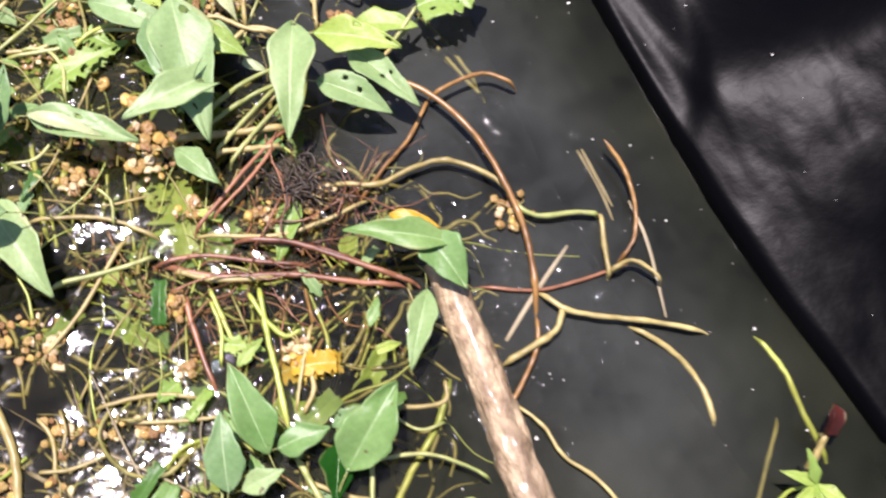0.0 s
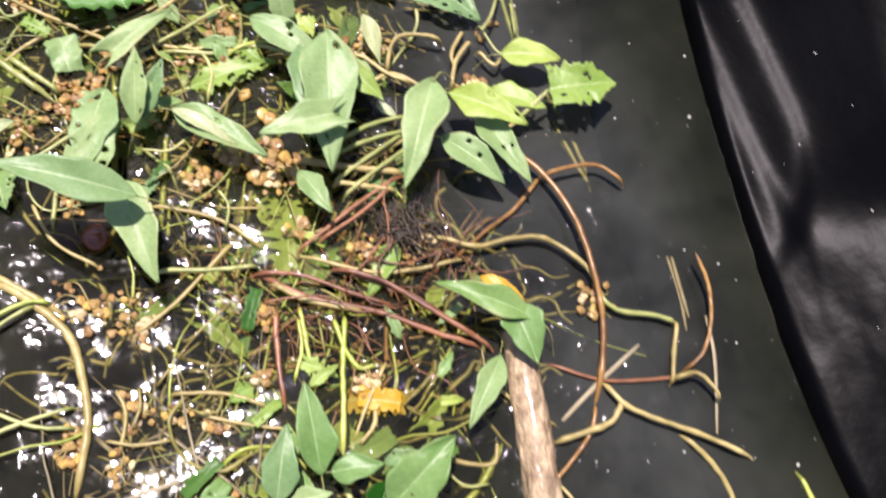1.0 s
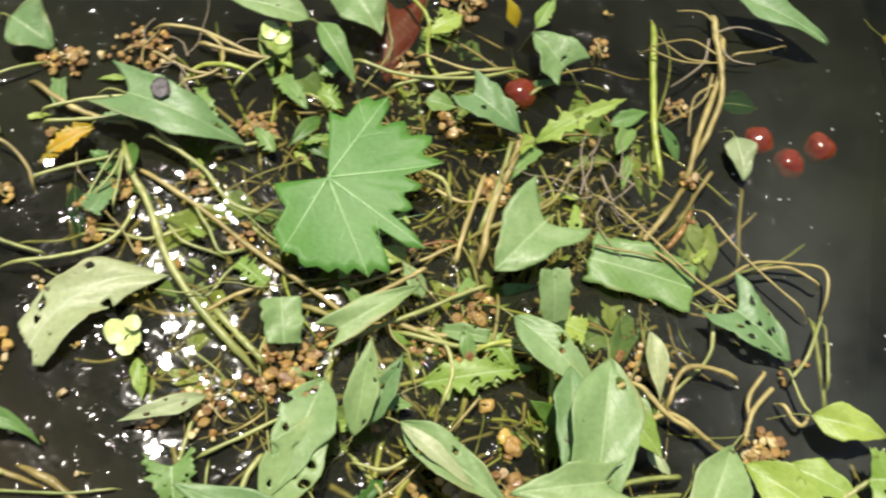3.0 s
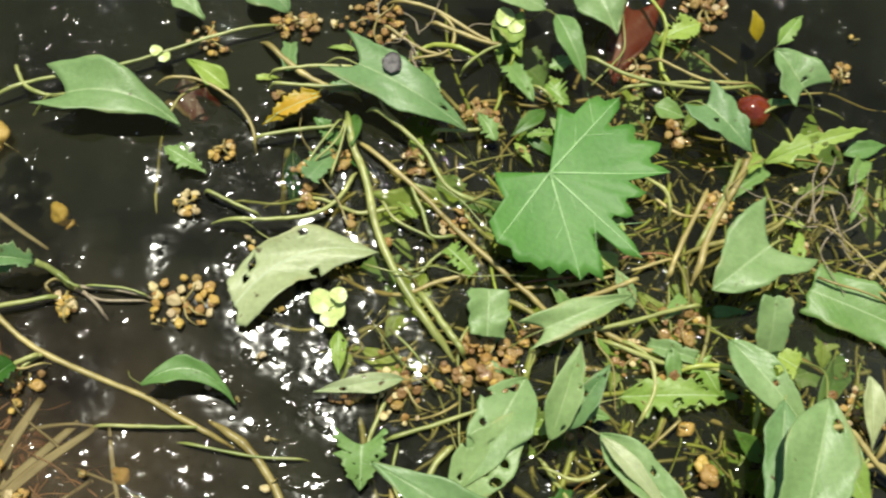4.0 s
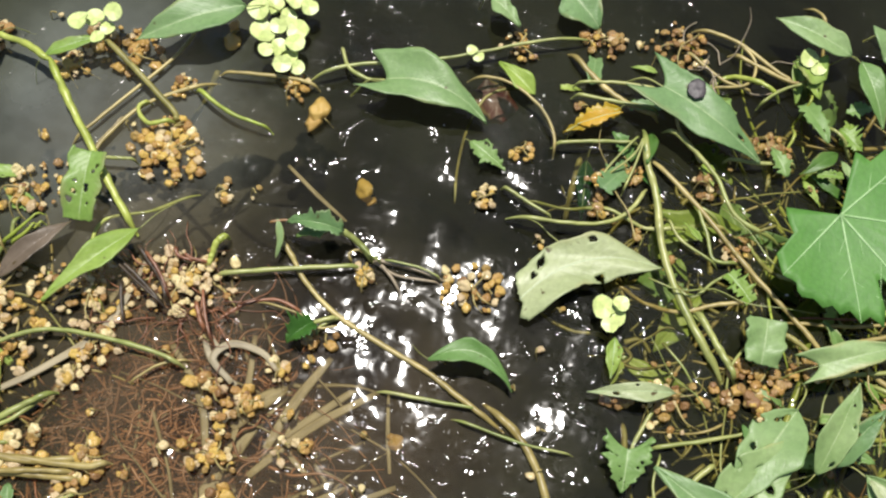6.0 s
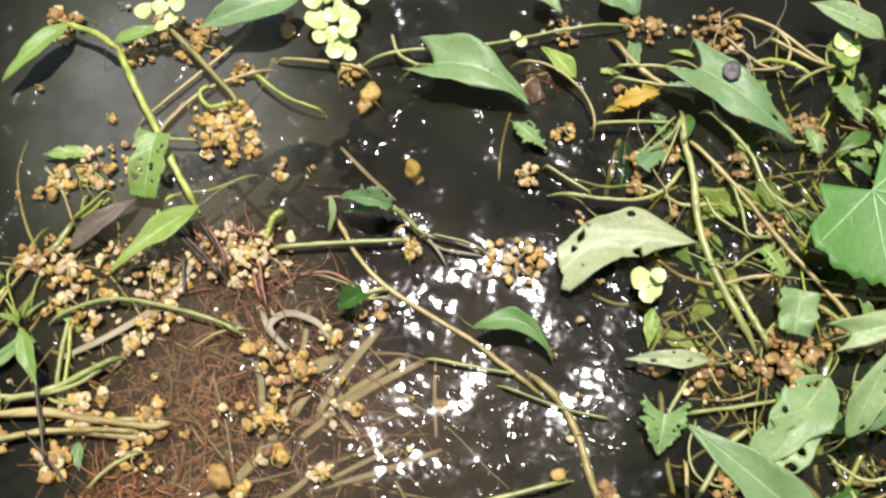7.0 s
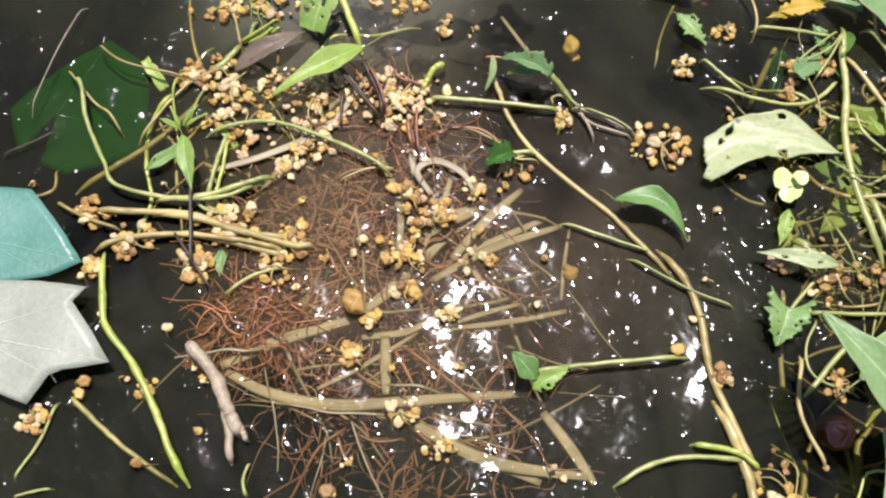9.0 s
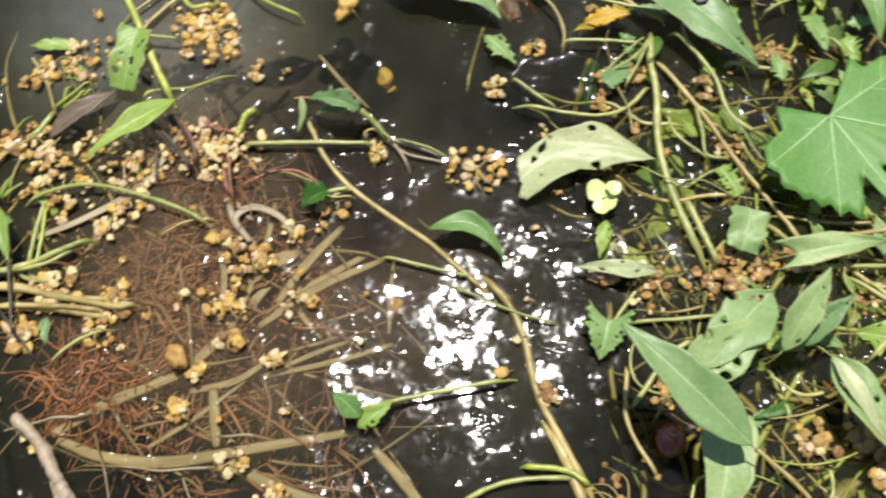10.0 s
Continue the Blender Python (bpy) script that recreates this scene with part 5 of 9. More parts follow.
stem("stem", [(-0.3528, -0.0401, 0.004), (-0.3457, -0.0227, 0.004), (-0.3320, -0.0039, 0.004), (-0.3025, 0.0150, 0.004)], 0.00099, 0.00099, STEM_BUFF, "buff-brown dying stem among floating plants", "stem")
stem("stem", [(-0.3160, -0.0122, 0.01), (-0.3278, -0.0167, 0.0087), (-0.3353, -0.0095, 0.0073), (-0.3317, -0.0032, 0.006)], 0.00118, 0.00098, STEM_LIME, "bright yellow-green jointed stem on the water", "stem")
stem("stem", [(-0.3460, -0.0384, 0.008), (-0.3288, -0.0357, 0.008)], 0.00097, 0.00078, STEM, "green water plant stem trailing over the surface", "stem")
stem("stem", [(-0.3743, -0.1420, 0.008), (-0.3571, -0.1300, 0.008), (-0.3413, -0.1239, 0.008), (-0.3155, -0.1230, 0.008), (-0.2918, -0.1252, 0.008), (-0.2796, -0.1283, 0.008)], 0.00110, 0.00110, STEM, "green water plant stem trailing over the surface", "stem")
stem("stem", [(-0.3830, -0.1832, 0.008), (-0.3629, -0.1749, 0.008), (-0.3465, -0.1618, 0.008), (-0.3327, -0.1506, 0.008)], 0.00163, 0.00145, STEM, "green water plant stem trailing over the surface", "stem")
stem("stem", [(-0.3816, -0.1894, 0.006), (-0.3546, -0.1837, 0.006), (-0.3126, -0.1803, 0.006), (-0.3001, -0.1762, 0.006)], 0.00177, 0.00142, STEM_BUFF, "buff-brown dying stem among floating plants", "stem")
stem("stem", [(-0.3784, -0.2006, 0.004), (-0.3585, -0.1923, 0.004), (-0.3331, -0.1882, 0.004), (-0.3090, -0.1858, 0.004)], 0.00160, 0.00142, STEM_BUFF, "buff-brown dying stem among floating plants", "stem")
stem("stem", [(-0.3594, -0.1719, 0.004), (-0.3629, -0.1530, 0.004), (-0.3643, -0.1360, 0.004)], 0.00127, 0.00109, STEM, "green water plant stem trailing over the surface", "stem")
stem("stem", [(-0.3777, -0.0912, 0.004), (-0.3892, -0.0750, 0.004), (-0.4041, -0.0622, 0.004)], 0.00077, 0.00077, STEM_BUFF, "buff-brown dying stem among floating plants", "stem")
stem("root", [(-0.3307, -0.0820, 0.008), (-0.3121, -0.0939, 0.01), (-0.2942, -0.1040, 0.012)], 0.00075, 0.00075, ROOT_DARK, "thin dark rootlet in the floating tangle", "root", knots=0)
stem("root", [(-0.3679, -0.1936, 0.008), (-0.3495, -0.2059, 0.008), (-0.3350, -0.2159, 0.008)], 0.00070, 0.00070, ROOT_DARK, "thin dark rootlet in the floating tangle", "root", knots=0)
stem("stem", [(-0.3313, -0.2147, 0.004), (-0.3221, -0.2007, 0.004), (-0.3104, -0.1915, 0.004)], 0.00088, 0.00088, STEM, "green water plant stem trailing over the surface", "stem")
stem("stem", [(-0.2787, -0.1241, 0.004), (-0.2915, -0.1296, 0.004), (-0.3027, -0.1405, 0.004)], 0.00073, 0.00055, STEM_BUFF, "buff-brown dying stem among floating plants", "stem")
stem("stem", [(-0.2165, -0.0910, 0.004), (-0.2235, -0.0967, 0.004), (-0.2251, -0.1015, 0.004)], 0.00092, 0.00073, STEM, "green water plant stem trailing over the surface", "stem")
stem("stem", [(-0.1570, -0.1262, 0.004), (-0.1244, -0.1314, 0.004), (-0.1006, -0.1317, 0.004)], 0.00070, 0.00053, STEM, "green water plant stem trailing over the surface", "stem")
stem("stem", [(-0.0628, -0.1224, 0.004), (-0.0645, -0.1388, 0.004), (-0.0566, -0.1508, 0.004), (-0.0330, -0.1520, 0.004)], 0.00068, 0.00051, STEM, "green water plant stem trailing over the surface", "stem")
stem("stem", [(-0.1823, -0.1982, 0.008), (-0.1556, -0.1836, 0.008), (-0.1129, -0.1627, 0.008)], 0.00124, 0.00106, STEM, "green water plant stem trailing over the surface", "stem")
stem("stem", [(-0.1443, -0.1162, 0.002), (-0.1269, -0.1276, 0.002), (-0.1141, -0.1436, 0.002), (-0.1025, -0.1659, 0.002), (-0.0855, -0.1853, 0.002), (-0.0629, -0.2098, 0.002)], 0.00177, 0.00195, STEM_BUFF, "buff-brown dying stem among floating plants", "stem")
stem("stem", [(-0.1275, -0.2322, 0.006), (-0.1163, -0.2182, 0.006), (-0.1008, -0.2081, 0.006), (-0.0742, -0.1993, 0.006)], 0.00121, 0.00121, STEM, "green water plant stem trailing over the surface", "stem")
stem("stem", [(-0.3955, -0.2150, 0.006), (-0.3848, -0.2351, 0.006), (-0.3767, -0.2483, 0.006), (-0.3576, -0.2600, 0.006), (-0.3384, -0.2754, 0.006), (-0.3221, -0.2913, 0.006), (-0.3085, -0.3027, 0.006)], 0.00174, 0.00174, STEM_LIME, "bright yellow-green jointed stem on the water", "stem")
stem("stem", [(-0.4500, -0.1370, 0.008), (-0.4430, -0.1410, 0.008), (-0.4320, -0.1570, 0.008), (-0.4130, -0.1750, 0.008), (-0.4030, -0.1830, 0.008), (-0.3760, -0.1800, 0.008), (-0.3500, -0.1690, 0.008), (-0.3360, -0.1520, 0.008)], 0.00115, 0.00105, STEM, "green jointed water plant stem trailing over the surface", "stem", knots=0.022)
stem("stem", [(-0.4282, -0.2010, 0.006), (-0.4099, -0.2035, 0.006), (-0.3918, -0.2026, 0.006)], 0.00091, 0.00091, STEM_BUFF, "buff-brown dying stem among floating plants", "stem")
stem("stem", [(-0.4000, -0.2167, 0.006), (-0.3848, -0.2045, 0.006), (-0.3596, -0.1933, 0.006), (-0.3342, -0.1868, 0.006), (-0.3120, -0.1828, 0.006)], 0.00145, 0.00127, STEM_BUFF, "buff-brown dying stem among floating plants", "stem")
stem("stem", [(-0.4119, -0.1995, 0.006), (-0.3854, -0.1907, 0.006), (-0.3614, -0.1831, 0.006), (-0.3359, -0.1829, 0.006), (-0.3090, -0.1755, 0.006)], 0.00164, 0.00146, STEM_BUFF, "buff-brown dying stem among floating plants", "stem")
stem("stem", [(-0.3697, -0.1728, 0.004), (-0.3577, -0.1778, 0.004), (-0.3456, -0.1764, 0.004)], 0.00091, 0.00091, STEM, "green water plant stem trailing over the surface", "stem")
stem("stem", [(-0.3790, -0.2847, 0.002), (-0.3643, -0.2903, 0.002), (-0.3432, -0.2975, 0.002), (-0.3144, -0.3045, 0.002)], 0.00136, 0.00119, SUNK_STEM, "dim green stem below the water surface", "stem")
stem("stem", [(-0.3828, -0.2890, 0.002), (-0.3818, -0.3085, 0.002), (-0.3856, -0.3293, 0.002)], 0.00085, 0.00068, STEM, "green water plant stem trailing over the surface", "stem")
stem("stem", [(-0.3819, -0.3362, 0.002), (-0.3735, -0.3301, 0.002), (-0.3669, -0.3262, 0.002)], 0.00067, 0.00067, STEM, "green water plant stem trailing over the surface", "stem")
stem("stem", [(-0.2822, -0.2974, 0.002), (-0.2865, -0.2910, 0.002), (-0.2872, -0.2826, 0.002)], 0.00085, 0.00068, STEM, "green water plant stem trailing over the surface", "stem")
stem("root", [(-0.3693, -0.1665, 0.012), (-0.3580, -0.1903, 0.012), (-0.3495, -0.2084, 0.012)], 0.00091, 0.00073, ROOT_DARK, "thin dark rootlet in the floating tangle", "root", knots=0)
stem("stem", [(-0.3551, -0.1768, 0.004), (-0.3586, -0.1558, 0.004), (-0.3636, -0.1382, 0.004)], 0.00111, 0.00093, STEM_LIME, "bright yellow-green jointed stem on the water", "stem")
stem("stem", [(-0.4249, -0.1917, -0.002), (-0.4066, -0.1649, -0.002), (-0.3944, -0.1437, -0.002), (-0.3834, -0.1124, -0.002), (-0.3785, -0.0864, -0.002)], 0.00168, 0.00150, SUNK_STEM, "dim green stem below the water surface", "stem")
stem("stem", [(-0.4457, -0.1171, 0.01), (-0.4274, -0.1220, 0.01), (-0.3942, -0.1177, 0.01)], 0.00057, 0.00057, STEM_BUFF, "buff-brown dying stem among floating plants", "stem")
stem("stem", [(-0.4636, -0.0969, 0.006), (-0.4646, -0.1273, 0.006), (-0.4620, -0.1638, 0.006)], 0.00036, 0.00024, TWIG, "thin grey dead stem among floating plants", "stem")
stem("root", [(-0.4654, -0.1889, 0.004), (-0.4532, -0.1760, 0.004), (-0.4453, -0.1663, 0.004)], 0.00056, 0.00037, ROOT_DARK, "thin dark rootlet in the floating tangle", "root", knots=0)
stem("stem", [(-0.4054, -0.1574, 0.004), (-0.3946, -0.1198, 0.004), (-0.3751, -0.0989, 0.004)], 0.00076, 0.00057, STEM_BUFF, "buff-brown dying stem among floating plants", "stem")
stem("twig", [(-0.3368, -0.2418, 0.012), (-0.3184, -0.2513, 0.01), (-0.3062, -0.2632, 0.008), (-0.2963, -0.2731, 0.006)], 0.00293, 0.00328, TWIG, "pale peeled twig floating on the water", "twig")
stem("twig", [(-0.3176, -0.2516, 0.006), (-0.3045, -0.2677, 0.006), (-0.2947, -0.2862, 0.006)], 0.00241, 0.00172, TWIG, "pale peeled twig floating on the water", "twig")
stem("twig", [(-0.3066, -0.2630, 0.006), (-0.2962, -0.2702, 0.006), (-0.2916, -0.2740, 0.006)], 0.00172, 0.00120, TWIG, "pale peeled twig floating on the water", "twig")
stem("root", [(-0.3110, -0.0795, 0.012), (-0.3009, -0.0890, 0.012), (-0.2936, -0.0994, 0.012)], 0.00096, 0.00076, ROOT_RED, "thin red root in the floating tangle", "root", knots=0)
stem("root", [(-0.2802, -0.0910, 0.012), (-0.2747, -0.1051, 0.012), (-0.2691, -0.1158, 0.012)], 0.00075, 0.00075, ROOT_RED, "thin red root in the floating tangle", "root", knots=0)
stem("stem", [(0.1871, -0.1789, 0.008), (0.2092, -0.2054, 0.01), (0.2185, -0.2391, 0.012), (0.2172, -0.2716, 0.014), (0.2132, -0.2986, 0.0107), (0.2045, -0.3229, 0.0073), (0.1937, -0.3439, 0.004)], 0.00151, 0.00173, STEM_RUST, "rust-brown bare stem curving over dark water", "stem")
stem("stem", [(0.1937, -0.3439, 0.004), (0.1833, -0.3586, 0.004), (0.1653, -0.3706, 0.004), (0.1549, -0.3758, 0.004)], 0.00122, 0.00122, STEM_RUST, "rust-brown bare stem curving over dark water", "stem")
stem("stem", [(0.2105, -0.2104, 0.01), (0.2333, -0.2114, 0.01), (0.2465, -0.2161, 0.01), (0.2566, -0.2300, 0.01)], 0.00133, 0.00111, STEM_RUST, "rust-brown bare stem curving over dark water", "stem")
stem("stem", [(0.2135, -0.2078, 0.004), (0.1902, -0.2237, 0.004), (0.1694, -0.2317, 0.004), (0.1460, -0.2419, 0.004)], 0.00112, 0.00112, STEM_RUST, "rust-brown bare stem curving over dark water", "stem")
stem("stem", [(0.1366, -0.2241, 0.008), (0.1585, -0.2393, 0.008), (0.1795, -0.2412, 0.008), (0.1990, -0.2471, 0.008), (0.2145, -0.2670, 0.008), (0.2194, -0.2852, 0.008)], 0.00154, 0.00154, STEM_BUFF, "buff-brown dying stem among floating plants", "stem")
stem("stem", [(0.2157, -0.2823, 0.006), (0.2236, -0.2979, 0.006), (0.2443, -0.3083, 0.006), (0.2538, -0.3150, 0.006)], 0.00146, 0.00146, STEM, "green water plant stem trailing over the surface", "stem")
stem("stem", [(0.2555, -0.3140, 0.006), (0.2456, -0.3319, 0.006), (0.2384, -0.3472, 0.006)], 0.00143, 0.00143, STEM_BUFF, "buff-brown dying stem among floating plants", "stem")
stem("stem", [(0.2388, -0.3452, 0.01), (0.2515, -0.3460, 0.01), (0.2577, -0.3548, 0.01), (0.2598, -0.3653, 0.01)], 0.00141, 0.00100, STEM_BUFF, "buff-brown dying stem among floating plants", "stem")
stem("stem", [(0.2011, -0.3336, 0.006), (0.2083, -0.3502, 0.006), (0.2229, -0.3633, 0.006), (0.2435, -0.3794, 0.006), (0.2673, -0.4002, 0.006)], 0.00161, 0.00141, STEM_BUFF, "buff-brown dying stem among floating plants", "stem")
stem("stem", [(0.1643, -0.3564, 0.006), (0.1822, -0.3568, 0.006), (0.1976, -0.3557, 0.006), (0.2084, -0.3467, 0.006)], 0.00183, 0.00163, STEM_BUFF, "buff-brown dying stem among floating plants", "stem")
stem("stem", [(0.2330, -0.3740, 0.004), (0.2450, -0.3980, 0.001), (0.2478, -0.4200, -0.001), (0.2415, -0.4410, 0.002)], 0.00150, 0.00170, STEM_BUFF, "yellow-brown jointed stem curving under the water", "stem")
stem("stem", [(0.2897, -0.4146, 0.0), (0.2909, -0.4393, -0.0013), (0.2863, -0.4625, -0.0027), (0.2828, -0.4895, -0.004)], 0.00150, 0.00175, STEM_LIME, "bright yellow-green jointed stem on the water", "stem")
stem("stem", [(0.2748, -0.4561, -0.004), (0.2583, -0.4689, -0.004), (0.2393, -0.4840, -0.004), (0.2238, -0.4979, -0.004)], 0.00111, 0.00129, SUNK_STEM, "dim green stem below the water surface", "stem")
stem("stem", [(0.2779, -0.2826, 0.014), (0.2788, -0.3010, 0.011), (0.2736, -0.3201, 0.008), (0.2624, -0.3362, 0.005), (0.2477, -0.3428, 0.002)], 0.00123, 0.00103, STEM_RUST, "rust-brown bare stem curving over dark water", "stem")
stem("root", [(0.1745, -0.3129, 0.002), (0.2009, -0.3320, 0.002), (0.2295, -0.3411, 0.002), (0.2536, -0.3458, 0.002)], 0.00102, 0.00102, ROOT_RED, "thin red root in the floating tangle", "root", knots=0)
stem("stem", [(0.1571, -0.3752, 0.004), (0.1633, -0.3944, 0.004), (0.1637, -0.4122, 0.004), (0.1725, -0.4346, 0.004), (0.1761, -0.4723, 0.004)], 0.00098, 0.00118, STEM_BUFF, "buff-brown dying stem among floating plants", "stem")
stem("stem", [(-0.0069, -0.1617, 0.004), (0.0190, -0.1755, 0.004), (0.0332, -0.1869, 0.004), (0.0473, -0.2064, 0.004)], 0.00120, 0.00120, STEM_BUFF, "buff-brown dying stem among floating plants", "stem")
stem("stem", [(-0.0132, -0.2004, 0.006), (0.0187, -0.2098, 0.006), (0.0414, -0.2141, 0.006)], 0.00143, 0.00119, STEM, "green water plant stem trailing over the surface", "stem")
stem("stem", [(-0.0317, -0.2314, 0.004), (-0.0063, -0.2206, 0.004), (0.0338, -0.1954, 0.004)], 0.00119, 0.00119, STEM_BUFF, "buff-brown dying stem among floating plants", "stem")
stem("root", [(0.0394, -0.2178, 0.004), (0.0620, -0.2393, 0.004), (0.0954, -0.2583, 0.004), (0.1235, -0.2802, 0.004), (0.1445, -0.2947, 0.004)], 0.00180, 0.00157, ROOT_RED, "thin red root in the floating tangle", "root", knots=0)
stem("root", [(0.0784, -0.2277, 0.01), (0.1026, -0.2440, 0.01), (0.1231, -0.2676, 0.01), (0.1449, -0.2935, 0.01)], 0.00155, 0.00155, ROOT_RED, "thin red root in the floating tangle", "root", knots=0)
stem("root", [(0.0893, -0.2342, 0.008), (0.1149, -0.2550, 0.008), (0.1344, -0.2800, 0.008), (0.1493, -0.2986, 0.008)], 0.00153, 0.00131, ROOT_RED, "thin red root in the floating tangle", "root", knots=0)
stem("root", [(0.0366, -0.2173, 0.006), (0.0609, -0.2261, 0.006), (0.0846, -0.2442, 0.006), (0.1059, -0.2589, 0.006)], 0.00137, 0.00114, ROOT_RED, "thin red root in the floating tangle", "root", knots=0)
stem("stem", [(0.0440, -0.2251, 0.006), (0.0614, -0.2417, 0.006), (0.0894, -0.2568, 0.006)], 0.00161, 0.00138, STEM_BUFF, "buff-brown dying stem among floating plants", "stem")
stem("stem", [(0.0625, -0.2135, 0.006), (0.0958, -0.2346, 0.006), (0.1210, -0.2417, 0.006), (0.1560, -0.2440, 0.006)], 0.00113, 0.00113, STEM_BUFF, "buff-brown dying stem among floating plants", "stem")
stem("root", [(0.1353, -0.1862, 0.01), (0.1057, -0.1962, 0.01), (0.0800, -0.2070, 0.01), (0.0631, -0.2139, 0.01)], 0.00117, 0.00117, ROOT_RED, "thin red root in the floating tangle", "root", knots=0)
stem("root", [(0.1278, -0.1911, 0.01), (0.1029, -0.2029, 0.01), (0.0744, -0.2120, 0.01)], 0.00117, 0.00093, ROOT_RED, "thin red root in the floating tangle", "root", knots=0)
stem("stem", [(0.0791, -0.1614, 0.008), (0.1070, -0.1743, 0.008), (0.1353, -0.1858, 0.008)], 0.00214, 0.00190, STEM_BUFF, "buff-brown dying stem among floating plants", "stem")
stem("stem", [(0.0944, -0.1616, 0.012), (0.1227, -0.1544, 0.012), (0.1487, -0.1545, 0.012)], 0.00144, 0.00120, STEM, "green water plant stem trailing over the surface", "stem")
stem("stem", [(0.0962, -0.1656, 0.01), (0.1230, -0.1621, 0.01), (0.1488, -0.1623, 0.01)], 0.00143, 0.00119, STEM, "green water plant stem trailing over the surface", "stem")
stem("stem", [(-0.0002, -0.0653, -0.004), (-0.0113, -0.1080, -0.004), (-0.0256, -0.1616, -0.004)], 0.00178, 0.00152, STEM_LIME, "bright yellow-green jointed stem on the water", "stem")
stem("stem", [(0.0786, -0.2525, 0.002), (0.0692, -0.2773, 0.002), (0.0625, -0.2989, 0.002), (0.0527, -0.3286, 0.002)], 0.00154, 0.00154, STEM_LIME, "bright yellow-green jointed stem on the water", "stem")
stem("stem", [(0.0559, -0.2409, 0.002), (0.0537, -0.2584, 0.002), (0.0515, -0.2754, 0.002)], 0.00136, 0.00136, STEM_LIME, "bright yellow-green jointed stem on the water", "stem")
stem("stem", [(0.0716, -0.2527, 0.002), (0.0719, -0.2714, 0.002), (0.0761, -0.2844, 0.002), (0.0858, -0.2858, 0.002)], 0.00133, 0.00133, STEM_LIME, "bright yellow-green jointed stem on the water", "stem")
stem("stem", [(0.0788, -0.3002, 0.002), (0.0745, -0.3157, 0.002), (0.0636, -0.3240, 0.002)], 0.00130, 0.00130, STEM_BUFF, "buff-brown dying stem among floating plants", "stem")
stem("root", [(0.0432, -0.2380, 0.002), (0.0374, -0.2610, 0.002), (0.0317, -0.2934, 0.002)], 0.00182, 0.00137, ROOT_RED, "thin red root in the floating tangle", "root", knots=0)
stem("stem", [(0.1378, -0.3475, -0.002), (0.1172, -0.3651, -0.002), (0.0913, -0.3792, -0.002), (0.0685, -0.3956, -0.002)], 0.00185, 0.00185, STEM_LIME, "bright yellow-green jointed stem on the water", "stem")
stem("stem", [(0.0492, -0.3419, 0.01), (0.0488, -0.3689, 0.01), (0.0528, -0.3983, 0.01)], 0.00167, 0.00167, STEM, "green water plant stem trailing over the surface", "stem")
stem("stem", [(0.0844, -0.3542, 0.012), (0.0708, -0.3775, 0.012), (0.0538, -0.4024, 0.012)], 0.00124, 0.00124, STEM, "green water plant stem trailing over the surface", "stem")
stem("stem", [(0.0776, -0.3618, 0.01), (0.1033, -0.3739, 0.01), (0.1183, -0.3906, 0.01), (0.1252, -0.4030, 0.01)], 0.00101, 0.00101, STEM, "green water plant stem trailing over the surface", "stem")
stem("stem", [(0.0473, -0.3532, 0.004), (0.0612, -0.3711, 0.004), (0.0760, -0.3869, 0.004), (0.0792, -0.4189, 0.004)], 0.00123, 0.00123, STEM_BUFF, "buff-brown dying stem among floating plants", "stem")
stem("stem", [(-0.0241, -0.2674, 0.004), (0.0035, -0.2761, 0.004), (0.0238, -0.2899, 0.004)], 0.00114, 0.00114, STEM_BUFF, "buff-brown dying stem among floating plants", "stem")
stem("stem", [(-0.0486, -0.2561, 0.002), (-0.0470, -0.2706, 0.002), (-0.0552, -0.2897, 0.002)], 0.00116, 0.00116, STEM_BUFF, "buff-brown dying stem among floating plants", "stem")
stem("stem", [(0.0959, -0.3403, 0.0), (0.1258, -0.3560, 0.0), (0.1347, -0.3465, 0.0)], 0.00124, 0.00124, STEM_BUFF, "buff-brown dying stem among floating plants", "stem")
stem("stem", [(0.0982, -0.3425, 0.004), (0.1082, -0.3616, 0.004), (0.1231, -0.3660, 0.004)], 0.00083, 0.00083, STEM, "green water plant stem trailing over the surface", "stem")
stem("stem", [(0.1001, -0.4042, 0.01), (0.1127, -0.4067, 0.01), (0.1112, -0.4338, 0.01)], 0.00080, 0.00080, STEM, "green water plant stem trailing over the surface", "stem")
stem("stem", [(0.2387, -0.1512, -0.01), (0.2436, -0.1833, -0.01), (0.2448, -0.2121, -0.01)], 0.00136, 0.00136, SUNK_STEM, "dim green stem below the water surface", "stem")
stem("stem", [(0.0289, -0.1361, -0.01), (0.0183, -0.1482, -0.01), (0.0216, -0.1638, -0.01)], 0.00197, 0.00197, STEM_LIME, "bright yellow-green jointed stem on the water", "stem")
stem("stem", [(0.0607, -0.1525, -0.02), (0.0479, -0.1682, -0.02), (0.0359, -0.1877, -0.02)], 0.00528, 0.00384, SUNK_STEM, "dim green stem below the water surface", "stem")
stem("stem", [(0.0813, -0.1739, -0.012), (0.0692, -0.2058, -0.012), (0.0600, -0.2289, -0.012)], 0.00164, 0.00164, SUNK_STEM, "dim green stem below the water surface", "stem")
stem("stem", [(-0.0608, -0.3461, 0.004), (-0.0074, -0.3646, 0.004), (0.0417, -0.3950, 0.004)], 0.00085, 0.00064, STEM_BUFF, "buff-brown dying stem among floating plants", "stem")
stem("stem", [(0.2204, -0.4940, 0.01), (0.2340, -0.4910, 0.01), (0.2499, -0.4880, 0.01), (0.2621, -0.4928, 0.01)], 0.00092, 0.00092, STEM_LIME, "bright yellow-green jointed stem on the water", "stem")
